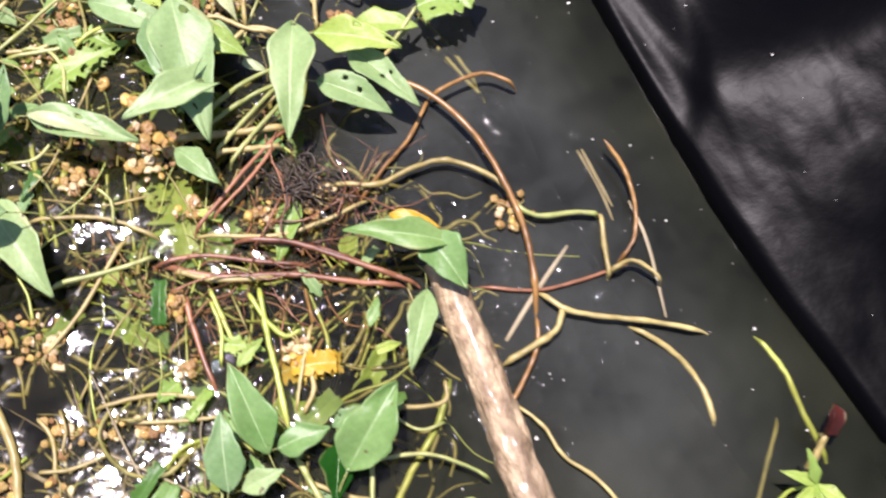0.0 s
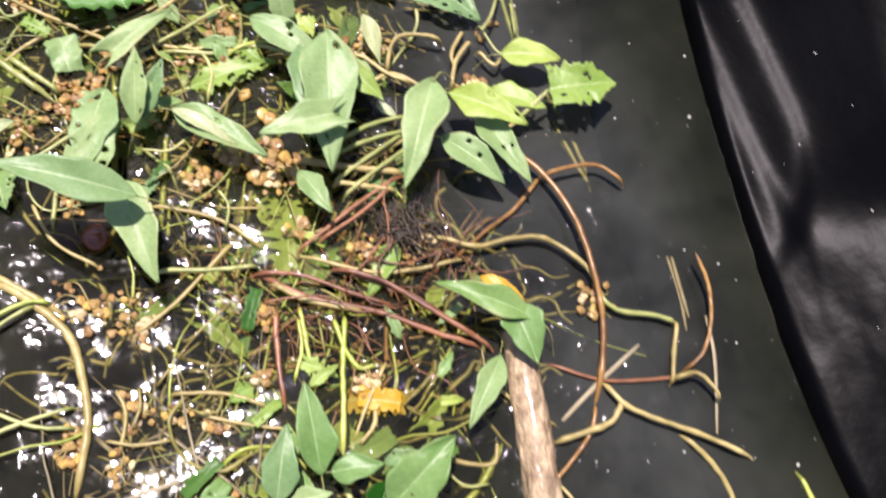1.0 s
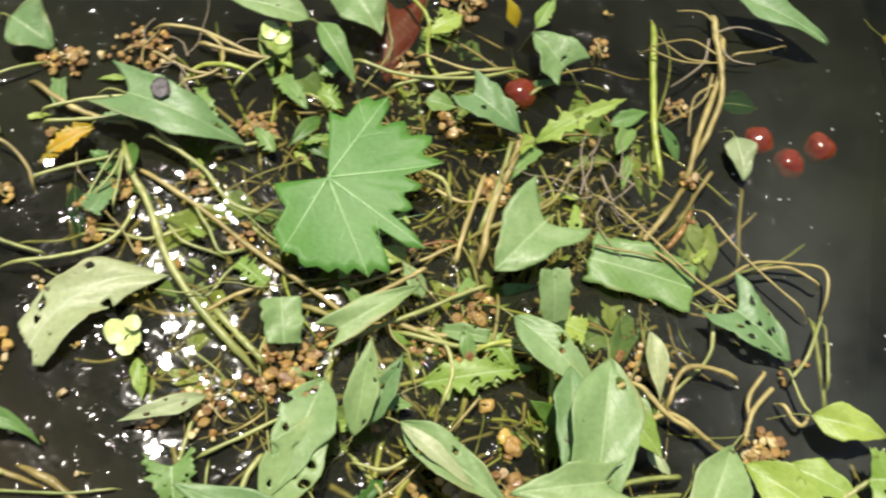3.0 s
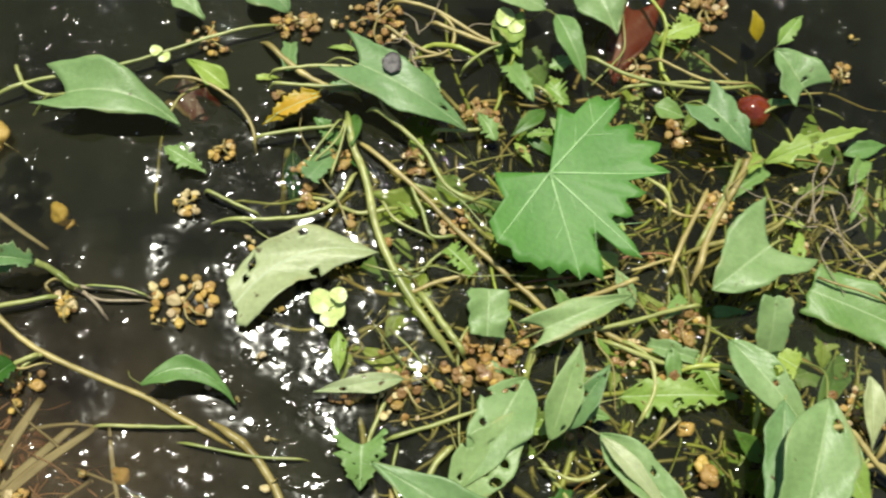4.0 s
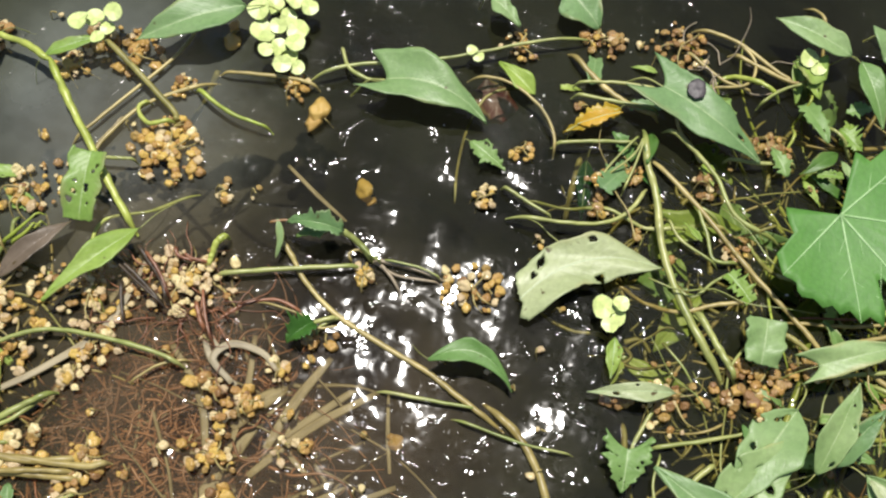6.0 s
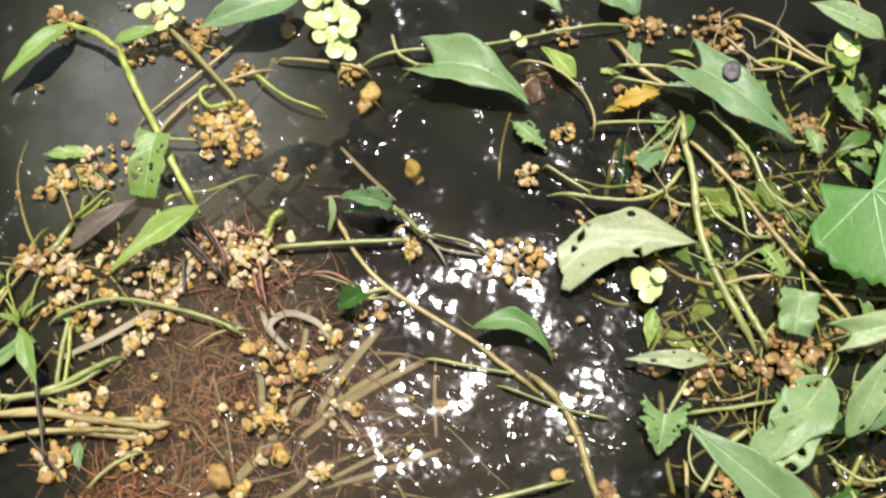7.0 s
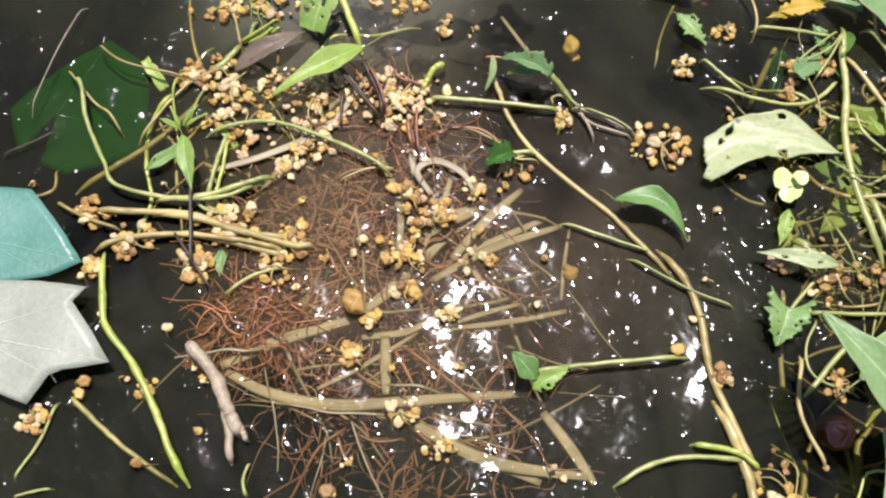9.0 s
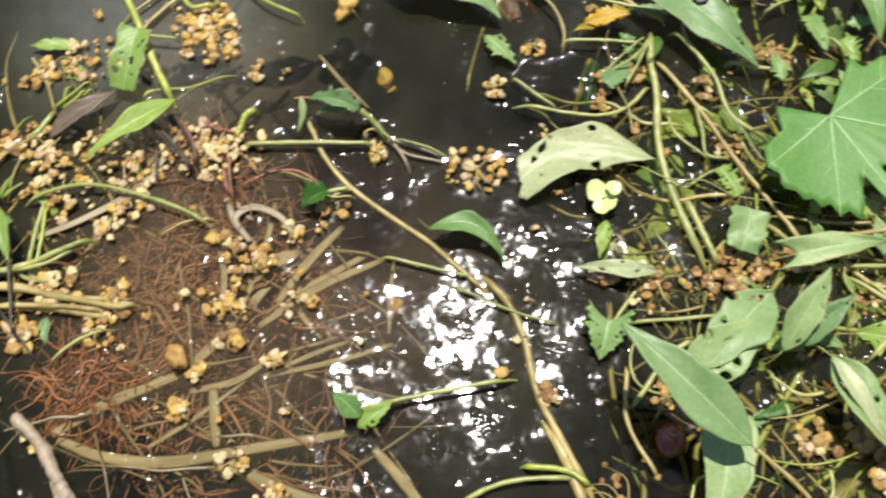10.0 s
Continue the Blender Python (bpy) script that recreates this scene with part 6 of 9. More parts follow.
stem("stem", [(0.2711, -0.4906, -0.002), (0.2650, -0.5067, -0.002), (0.2547, -0.5188, -0.002)], 0.00109, 0.00109, STEM_LIME, "bright yellow-green jointed stem on the water", "stem")
stem("stem", [(-0.0969, -0.1776, 0.002), (-0.0784, -0.1972, 0.002), (-0.0641, -0.2216, 0.002), (-0.0635, -0.2473, 0.002), (-0.0676, -0.2729, 0.002), (-0.0831, -0.3062, 0.002)], 0.00247, 0.00226, STEM_BUFF, "buff-brown dying stem among floating plants", "stem")
stem("stem", [(-0.1007, -0.2015, 0.006), (-0.0805, -0.1981, 0.006), (-0.0686, -0.2014, 0.006)], 0.00146, 0.00125, STEM_LIME, "bright yellow-green jointed stem on the water", "stem")
stem("stem", [(-0.1124, -0.2476, 0.006), (-0.0917, -0.2634, 0.006), (-0.0724, -0.2705, 0.006)], 0.00122, 0.00102, STEM, "green water plant stem trailing over the surface", "stem")
stem("stem", [(-0.1142, -0.2610, 0.006), (-0.0937, -0.2596, 0.006), (-0.0695, -0.2596, 0.006)], 0.00123, 0.00102, STEM, "green water plant stem trailing over the surface", "stem")
stem("stem", [(-0.0654, -0.1423, 0.004), (-0.0587, -0.1691, 0.004), (-0.0396, -0.1897, 0.004)], 0.00105, 0.00105, STEM_BUFF, "buff-brown dying stem among floating plants", "stem")
stem("stem", [(-0.0369, -0.2593, 0.006), (-0.0391, -0.2705, 0.006), (-0.0461, -0.2799, 0.006)], 0.00102, 0.00082, STEM_BUFF, "buff-brown dying stem among floating plants", "stem")
stem("stem", [(-0.0609, -0.2809, 0.004), (-0.0459, -0.2883, 0.004), (-0.0273, -0.2915, 0.004)], 0.00102, 0.00081, STEM_BUFF, "buff-brown dying stem among floating plants", "stem")
stem("stem", [(-0.0151, -0.2809, 0.004), (0.0088, -0.2948, 0.004), (0.0312, -0.3054, 0.004)], 0.00102, 0.00102, STEM_BUFF, "buff-brown dying stem among floating plants", "stem")
stem("stem", [(0.0081, -0.0602, 0.01), (0.0287, -0.0520, 0.01), (0.0437, -0.0450, 0.01)], 0.00110, 0.00110, STEM_BUFF, "buff-brown dying stem among floating plants", "stem")
stem("stem", [(-0.0019, -0.1314, 0.01), (0.0131, -0.1369, 0.01), (0.0273, -0.1312, 0.01)], 0.00086, 0.00086, STEM, "green water plant stem trailing over the surface", "stem")
stem("stem", [(0.0321, -0.1653, 0.008), (0.0352, -0.1769, 0.008), (0.0301, -0.1891, 0.008)], 0.00085, 0.00085, STEM, "green water plant stem trailing over the surface", "stem")
stem("stem", [(0.0529, -0.2477, 0.004), (0.0496, -0.2656, 0.004), (0.0407, -0.2812, 0.004)], 0.00104, 0.00104, STEM_LIME, "bright yellow-green jointed stem on the water", "stem")
stem("stem", [(0.0916, -0.2853, 0.004), (0.0742, -0.3046, 0.004), (0.0608, -0.3215, 0.004)], 0.00103, 0.00082, STEM_BUFF, "buff-brown dying stem among floating plants", "stem")
stem("stem", [(0.2350, -0.0966, 0.004), (0.2300, -0.1190, 0.004)], 0.00088, 0.00088, STEM, "green water plant stem trailing over the surface", "stem")
stem("stem", [(0.1917, -0.1815, 0.01), (0.2085, -0.1750, 0.01), (0.2242, -0.1680, 0.01)], 0.00108, 0.00108, STEM_BUFF, "buff-brown dying stem among floating plants", "stem")
stem("stem", [(0.0827, -0.1826, -0.01), (0.0703, -0.2105, -0.01), (0.0633, -0.2219, -0.01)], 0.00190, 0.00190, SUNK_STEM, "dim green stem below the water surface", "stem")
stem("stem", [(0.0619, -0.1762, -0.01), (0.0578, -0.1998, -0.01), (0.0488, -0.2173, -0.01)], 0.00191, 0.00191, SUNK_STEM, "dim green stem below the water surface", "stem")
stem("stem", [(-0.0568, -0.0553, 0.008), (-0.0446, -0.0719, 0.008), (-0.0349, -0.0845, 0.008)], 0.00168, 0.00147, STEM, "green water plant stem trailing over the surface", "stem")
stem("stem", [(0.0690, -0.0449, 0.006), (0.0785, -0.0178, 0.006), (0.0934, 0.0080, 0.006), (0.0986, 0.0218, 0.006)], 0.00173, 0.00173, STEM_BUFF, "buff-brown dying stem among floating plants", "stem")
stem("stem", [(-0.0022, -0.1723, -0.004), (0.0060, -0.1478, -0.004), (0.0163, -0.1165, -0.004)], 0.00164, 0.00143, STEM_LIME, "bright yellow-green jointed stem on the water", "stem")
stem("stem", [(0.0947, -0.1807, 0.01), (0.1154, -0.1729, 0.01), (0.1433, -0.1630, 0.01)], 0.00123, 0.00123, STEM, "green water plant stem trailing over the surface", "stem")
stem("stem", [(0.0974, -0.1911, 0.012), (0.1151, -0.1831, 0.012), (0.1469, -0.1713, 0.012)], 0.00122, 0.00122, STEM, "green water plant stem trailing over the surface", "stem")
stem("stem", [(0.0947, -0.1807, 0.01), (0.1108, -0.1880, 0.01), (0.1271, -0.1954, 0.01)], 0.00163, 0.00142, STEM_BUFF, "buff-brown dying stem among floating plants", "stem")
stem("stem", [(0.1177, -0.1124, 0.012), (0.1328, -0.1106, 0.012), (0.1447, -0.1258, 0.012), (0.1578, -0.1360, 0.012)], 0.00125, 0.00125, STEM_BUFF, "buff-brown dying stem among floating plants", "stem")
stem("stem", [(0.1452, -0.1242, 0.012), (0.1526, -0.1098, 0.012), (0.1607, -0.1048, 0.012), (0.1731, -0.1078, 0.012), (0.1845, -0.1141, 0.012)], 0.00126, 0.00126, STEM_BUFF, "buff-brown dying stem among floating plants", "stem")
stem("stem", [(0.1311, -0.1288, 0.01), (0.1481, -0.1259, 0.01), (0.1634, -0.1402, 0.01), (0.1736, -0.1497, 0.01)], 0.00124, 0.00124, STEM_BUFF, "buff-brown dying stem among floating plants", "stem")
stem("stem", [(0.2075, -0.1763, 0.018), (0.2166, -0.1726, 0.021), (0.2290, -0.1665, 0.024)], 0.00123, 0.00123, STEM, "green water plant stem trailing over the surface", "stem")
stem("stem", [(0.2338, -0.0825, -0.004), (0.2319, -0.1080, -0.004), (0.2297, -0.1298, -0.004)], 0.00126, 0.00126, STEM_LIME, "bright yellow-green jointed stem on the water", "stem")
stem("stem", [(0.2367, -0.1702, -0.01), (0.2398, -0.1998, -0.01), (0.2436, -0.2217, -0.01)], 0.00122, 0.00122, SUNK_STEM, "dim green stem below the water surface", "stem")
stem("stem", [(0.1788, -0.1440, 0.01), (0.1872, -0.1282, 0.01), (0.2010, -0.1170, 0.01)], 0.00125, 0.00125, STEM_BUFF, "buff-brown dying stem among floating plants", "stem")
stem("stem", [(0.2020, -0.1247, 0.01), (0.2081, -0.1369, 0.01), (0.2146, -0.1333, 0.01)], 0.00104, 0.00104, STEM_BUFF, "buff-brown dying stem among floating plants", "stem")
stem("stem", [(0.2078, -0.1152, 0.014), (0.2181, -0.1054, 0.014), (0.2299, -0.0867, 0.014)], 0.00084, 0.00084, STEM, "green water plant stem trailing over the surface", "stem")
stem("stem", [(0.2021, -0.0608, 0.012), (0.2197, -0.0612, 0.012), (0.2354, -0.0723, 0.012)], 0.00085, 0.00085, STEM_BUFF, "buff-brown dying stem among floating plants", "stem")
stem("stem", [(0.1522, -0.0441, 0.01), (0.1736, -0.0638, 0.01), (0.1928, -0.0793, 0.01)], 0.00085, 0.00064, STEM_BUFF, "buff-brown dying stem among floating plants", "stem")
stem("stem", [(0.1811, 0.0850, 0.002), (0.1735, 0.0465, 0.002), (0.1688, 0.0171, 0.002), (0.1679, -0.0088, 0.002)], 0.00171, 0.00171, STEM_LIME, "bright yellow-green jointed stem on the water", "stem")
stem("stem", [(0.2162, 0.0732, 0.006), (0.2079, 0.0461, 0.006), (0.1908, 0.0150, 0.006), (0.1783, -0.0122, 0.006)], 0.00152, 0.00152, STEM_BUFF, "buff-brown dying stem among floating plants", "stem")
stem("stem", [(0.1791, -0.0115, 0.004), (0.1637, -0.0280, 0.004), (0.1496, -0.0411, 0.004)], 0.00150, 0.00150, STEM_BUFF, "buff-brown dying stem among floating plants", "stem")
stem("stem", [(0.1816, -0.0230, 0.0), (0.1737, -0.0344, 0.0), (0.1635, -0.0436, 0.0)], 0.00150, 0.00150, STEM_RUST, "rust-brown bare stem curving over dark water", "stem")
stem("stem", [(0.1808, -0.0245, 0.012), (0.1993, -0.0554, 0.012), (0.2263, -0.0874, 0.012)], 0.00056, 0.00056, STEM_BUFF, "buff-brown dying stem among floating plants", "stem")
stem("stem", [(0.2340, -0.0852, 0.01), (0.2389, -0.0644, 0.01), (0.2235, -0.0588, 0.01), (0.2026, -0.0568, 0.01), (0.1851, -0.0645, 0.01)], 0.00074, 0.00074, STEM_BUFF, "buff-brown dying stem among floating plants", "stem")
stem("stem", [(0.2399, -0.0854, -0.004), (0.2372, -0.1034, -0.004), (0.2331, -0.1209, -0.004)], 0.00092, 0.00092, STEM, "green water plant stem trailing over the surface", "stem")
stem("stem", [(0.2086, -0.1075, 0.01), (0.2120, -0.1259, 0.01), (0.2159, -0.1328, 0.01)], 0.00073, 0.00073, STEM, "green water plant stem trailing over the surface", "stem")
stem("stem", [(0.1999, -0.1084, 0.008), (0.1873, -0.1213, 0.008), (0.1855, -0.1328, 0.008)], 0.00109, 0.00109, STEM_BUFF, "buff-brown dying stem among floating plants", "stem")
stem("stem", [(0.2152, 0.0567, 0.01), (0.2318, 0.0577, 0.01), (0.2492, 0.0604, 0.01)], 0.00058, 0.00039, STEM_BUFF, "buff-brown dying stem among floating plants", "stem")
stem("stem", [(0.1690, 0.0635, 0.01), (0.1883, 0.0537, 0.01), (0.2137, 0.0517, 0.01)], 0.00058, 0.00038, STEM_BUFF, "buff-brown dying stem among floating plants", "stem")
stem("stem", [(0.1268, -0.0129, 0.012), (0.1459, -0.0311, 0.012), (0.1680, -0.0591, 0.012), (0.1888, -0.0808, 0.012)], 0.00056, 0.00056, STEM_BUFF, "buff-brown dying stem among floating plants", "stem")
stem("stem", [(0.0175, -0.0636, 0.004), (0.0404, -0.0758, 0.004), (0.0779, -0.0820, 0.004)], 0.00129, 0.00111, STEM_BUFF, "buff-brown dying stem among floating plants", "stem")
stem("stem", [(0.0697, -0.0565, -0.004), (0.0602, -0.0915, -0.004), (0.0475, -0.1260, -0.004)], 0.00110, 0.00110, STEM_LIME, "bright yellow-green jointed stem on the water", "stem")
stem("stem", [(0.0508, 0.0673, 0.01), (0.0775, 0.0553, 0.01), (0.1044, 0.0553, 0.01)], 0.00077, 0.00058, STEM_BUFF, "buff-brown dying stem among floating plants", "stem")
stem("stem", [(0.0162, 0.0669, 0.01), (0.0425, 0.0547, 0.01), (0.0765, 0.0508, 0.01), (0.1074, 0.0549, 0.01)], 0.00096, 0.00096, STEM, "green water plant stem trailing over the surface", "stem")
stem("stem", [(0.0459, 0.0002, 0.004), (0.0635, -0.0118, 0.004), (0.0782, -0.0113, 0.004)], 0.00094, 0.00075, STEM_BUFF, "buff-brown dying stem among floating plants", "stem")
stem("stem", [(-0.0769, 0.0911, 0.006), (-0.0549, 0.0867, 0.006), (-0.0344, 0.0750, 0.006), (-0.0238, 0.0697, 0.006)], 0.00096, 0.00096, STEM_BUFF, "buff-brown dying stem among floating plants", "stem")
stem("stem", [(-0.0404, 0.0538, 0.008), (-0.0301, 0.0638, 0.008), (-0.0176, 0.0706, 0.008)], 0.00077, 0.00077, STEM, "green water plant stem trailing over the surface", "stem")
stem("stem", [(0.1052, -0.1788, 0.006), (0.1293, -0.1694, 0.006), (0.1561, -0.1628, 0.006)], 0.00108, 0.00108, STEM_BUFF, "buff-brown dying stem among floating plants", "stem")
stem("stem", [(0.1147, -0.1834, 0.006), (0.1383, -0.1767, 0.006), (0.1581, -0.1660, 0.006)], 0.00089, 0.00089, STEM_BUFF, "buff-brown dying stem among floating plants", "stem")
stem("stem", [(-0.0798, 0.0792, 0.004), (-0.0593, 0.0656, 0.004), (-0.0427, 0.0621, 0.004)], 0.00096, 0.00077, STEM_BUFF, "buff-brown dying stem among floating plants", "stem")
stem("stem", [(0.2061, -0.1768, 0.014), (0.2227, -0.1712, 0.014), (0.2345, -0.1677, 0.014)], 0.00090, 0.00072, STEM, "green water plant stem trailing over the surface", "stem")
stem("stem", [(0.2343, -0.1731, -0.012), (0.2393, -0.1951, -0.012), (0.2431, -0.2107, -0.012)], 0.00107, 0.00107, SUNK_STEM, "dim green stem below the water surface", "stem")
stem("stem", [(0.2201, -0.0048, -0.02), (0.2135, -0.0272, -0.02), (0.2087, -0.0494, -0.02)], 0.00112, 0.00094, SUNK_STEM, "dim green stem below the water surface", "stem")

# ---- seed clusters ----
seed_cluster((-0.3158, -0.0270, 0.002), 0.0177, 96, 0.0021, 111, 0.25, 1.20, 0.00, "clump of golden-brown water plant seeds on the water")
seed_cluster((-0.3174, -0.0145, 0.002), 0.0086, 25, 0.0019, 112, 0.30, 1.00, 0.00, "clump of golden-brown water plant seeds on the water")
seed_cluster((-0.3771, -0.0595, 0.002), 0.0170, 54, 0.0021, 113, 0.45, 1.60, 0.70, "clump of golden-brown water plant seeds on the water")
seed_cluster((-0.2840, -0.0410, 0.002), 0.0062, 14, 0.0017, 114, 0.70, 0.60, 0.00, "clump of pale pinkish seeds among stems")
seed_cluster((-0.3957, -0.0723, 0.002), 0.0113, 21, 0.0019, 115, 0.20, 1.00, 0.00, "clump of golden-brown water plant seeds on the water")
seed_cluster((-0.3959, -0.1122, 0.002), 0.0094, 29, 0.0022, 116, 0.15, 1.00, 0.00, "clump of golden-brown water plant seeds on the water")
seed_cluster((-0.3736, -0.1107, 0.002), 0.0165, 75, 0.0020, 117, 0.45, 1.40, -0.20, "clump of golden-brown water plant seeds on the water")
seed_cluster((-0.3322, -0.1025, 0.002), 0.0192, 96, 0.0018, 118, 0.70, 1.60, 0.10, "clump of pale pinkish seeds among stems")
seed_cluster((-0.2920, -0.0883, 0.002), 0.0192, 105, 0.0018, 119, 0.70, 1.50, 0.30, "clump of pale pinkish seeds among stems")
seed_cluster((-0.3583, -0.1328, 0.002), 0.0152, 46, 0.0021, 120, 0.45, 1.50, 0.00, "clump of golden-brown water plant seeds on the water")
seed_cluster((-0.3246, -0.1273, 0.002), 0.0121, 33, 0.0021, 121, 0.50, 1.00, 0.00, "clump of golden-brown water plant seeds on the water")
seed_cluster((-0.3285, -0.1425, 0.002), 0.0080, 21, 0.0019, 122, 0.80, 1.00, 0.00, "clump of pale pinkish seeds among stems")
seed_cluster((-0.3450, -0.1809, 0.002), 0.0121, 42, 0.0023, 123, 0.35, 1.40, 0.00, "clump of golden-brown water plant seeds on the water")
seed_cluster((-0.3124, -0.1753, 0.002), 0.0115, 33, 0.0021, 124, 0.40, 1.00, 0.00, "clump of golden-brown water plant seeds on the water")
seed_cluster((-0.3524, -0.2028, 0.002), 0.0088, 16, 0.0022, 125, 0.20, 1.00, 0.00, "clump of golden-brown water plant seeds on the water")
seed_cluster((-0.3136, -0.1918, 0.002), 0.0104, 25, 0.0021, 126, 0.30, 1.00, 0.00, "clump of golden-brown water plant seeds on the water")
seed_cluster((-0.3477, 0.0206, 0.002), 0.0147, 50, 0.0021, 127, 0.20, 1.20, 0.40, "clump of golden-brown water plant seeds on the water")
seed_cluster((-0.3741, 0.0122, 0.002), 0.0130, 37, 0.0021, 128, 0.50, 1.00, 0.00, "clump of golden-brown water plant seeds on the water")
seed_cluster((-0.4189, 0.0170, 0.002), 0.0101, 33, 0.0022, 129, 0.25, 1.00, 0.00, "clump of golden-brown water plant seeds on the water")
seed_cluster((-0.3643, 0.0271, 0.002), 0.0107, 25, 0.0022, 130, 0.70, 1.00, 0.00, "clump of pale pinkish seeds among stems")
seed_cluster((-0.3183, 0.0096, 0.002), 0.0070, 16, 0.0019, 131, 0.20, 1.00, 0.00, "clump of golden-brown water plant seeds on the water")
seed_cluster((-0.2477, 0.0060, 0.002), 0.0057, 3, 0.0038, 132, 0.10, 1.00, 0.00, "few loose brown seeds floating on the water")
seed_cluster((-0.2189, -0.0252, -0.01), 0.0045, 2, 0.0037, 133, 0.10, 0.70, 0.00, "few loose brown seeds floating on the water")
seed_cluster((-0.1593, -0.0652, 0.002), 0.0135, 37, 0.0021, 134, 0.40, 1.30, 0.00, "clump of golden-brown water plant seeds on the water")
seed_cluster((-0.1624, -0.0190, 0.002), 0.0072, 16, 0.0020, 135, 0.40, 1.00, 0.00, "clump of golden-brown water plant seeds on the water")
seed_cluster((-0.0862, -0.1023, 0.002), 0.0068, 21, 0.0017, 136, 0.30, 1.00, 0.00, "clump of golden-brown water plant seeds on the water")
seed_cluster((-0.0266, -0.0867, 0.002), 0.0161, 71, 0.0024, 137, 0.35, 1.20, 0.20, "clump of golden-brown water plant seeds on the water")
seed_cluster((-0.0029, -0.0712, 0.002), 0.0089, 21, 0.0024, 138, 0.10, 1.00, 0.00, "clump of golden-brown water plant seeds on the water")
seed_cluster((-0.0197, -0.1103, 0.002), 0.0102, 29, 0.0020, 139, 0.40, 1.00, 0.00, "clump of golden-brown water plant seeds on the water")
seed_cluster((-0.1208, -0.1613, 0.002), 0.0066, 1, 0.0040, 140, 0.00, 1.00, 0.00, "few loose brown seeds floating on the water")
seed_cluster((-0.2560, -0.1647, 0.002), 0.0104, 29, 0.0019, 141, 0.30, 1.00, 0.00, "clump of golden-brown water plant seeds on the water")
seed_cluster((-0.2500, -0.1372, 0.002), 0.0090, 25, 0.0019, 142, 0.50, 1.00, 0.00, "clump of golden-brown water plant seeds on the water")
seed_cluster((-0.2510, -0.1812, 0.002), 0.0067, 8, 0.0031, 143, 0.10, 1.00, 0.00, "clump of golden-brown water plant seeds on the water")
seed_cluster((-0.0586, 0.0091, 0.002), 0.0077, 16, 0.0020, 144, 0.40, 1.00, 0.00, "clump of golden-brown water plant seeds on the water")
seed_cluster((-0.1085, -0.0140, 0.002), 0.0061, 12, 0.0018, 145, 0.50, 1.00, 0.00, "clump of golden-brown water plant seeds on the water")
seed_cluster((-0.0950, 0.0075, 0.002), 0.0067, 12, 0.0020, 146, 0.50, 1.00, 0.00, "clump of golden-brown water plant seeds on the water")
seed_cluster((-0.2104, -0.0684, 0.002), 0.0065, 16, 0.0018, 147, 0.40, 1.00, 0.00, "clump of golden-brown water plant seeds on the water")
seed_cluster((-0.2262, -0.1839, 0.002), 0.0066, 16, 0.0017, 148, 0.60, 1.00, 0.00, "clump of pale pinkish seeds among stems")
seed_cluster((-0.2374, -0.1205, 0.002), 0.0064, 14, 0.0019, 149, 0.50, 1.00, 0.00, "clump of golden-brown water plant seeds on the water")
seed_cluster((-0.2641, 0.0205, 0.002), 0.0099, 25, 0.0019, 150, 0.20, 1.00, 0.00, "clump of golden-brown water plant seeds on the water")
seed_cluster((-0.2998, 0.0434, 0.002), 0.0077, 3, 0.0039, 151, 0.10, 1.00, 0.00, "few loose brown seeds floating on the water")
seed_cluster((-0.4247, 0.0208, 0.002), 0.0060, 10, 0.0022, 152, 0.20, 1.00, 0.00, "clump of golden-brown water plant seeds on the water")
seed_cluster((-0.4091, -0.1984, 0.002), 0.0096, 25, 0.0021, 153, 0.25, 1.00, 0.00, "clump of golden-brown water plant seeds on the water")
seed_cluster((-0.3838, -0.2058, 0.002), 0.0117, 33, 0.0021, 154, 0.30, 1.00, 0.00, "clump of golden-brown water plant seeds on the water")
seed_cluster((-0.2683, -0.1933, 0.002), 0.0063, 2, 0.0038, 155, 0.10, 1.00, 0.00, "few loose brown seeds floating on the water")
seed_cluster((-0.2607, -0.2184, 0.002), 0.0078, 12, 0.0024, 156, 0.20, 1.00, 0.00, "clump of golden-brown water plant seeds on the water")
seed_cluster((-0.3331, -0.3006, 0.002), 0.0060, 1, 0.0043, 157, 0.00, 1.00, 0.00, "few loose brown seeds floating on the water")
seed_cluster((-0.3740, -0.2770, 0.002), 0.0061, 3, 0.0027, 158, 0.20, 1.00, 0.00, "few loose brown seeds floating on the water")
seed_cluster((-0.3456, -0.2688, 0.002), 0.0056, 12, 0.0020, 159, 0.30, 1.00, 0.00, "clump of golden-brown water plant seeds on the water")
seed_cluster((-0.3953, -0.2259, 0.002), 0.0074, 16, 0.0021, 160, 0.30, 1.00, 0.00, "clump of golden-brown water plant seeds on the water")
seed_cluster((-0.2308, -0.2355, 0.002), 0.0087, 21, 0.0020, 161, 0.50, 1.00, 0.00, "clump of golden-brown water plant seeds on the water")
seed_cluster((-0.2075, -0.2448, 0.002), 0.0086, 25, 0.0017, 162, 0.70, 1.00, 0.00, "clump of pale pinkish seeds among stems")
seed_cluster((-0.0967, -0.1665, 0.002), 0.0068, 16, 0.0021, 163, 0.40, 1.00, 0.00, "clump of golden-brown water plant seeds on the water")
seed_cluster((-0.3886, -0.3013, 0.002), 0.0075, 21, 0.0020, 164, 0.30, 1.00, 0.00, "clump of golden-brown water plant seeds on the water")
seed_cluster((-0.2508, -0.2825, 0.002), 0.0060, 2, 0.0036, 165, 0.10, 1.00, 0.00, "few loose brown seeds floating on the water")
seed_cluster((-0.3491, -0.2048, 0.002), 0.0079, 16, 0.0023, 166, 0.30, 1.00, 0.00, "clump of golden-brown water plant seeds on the water")
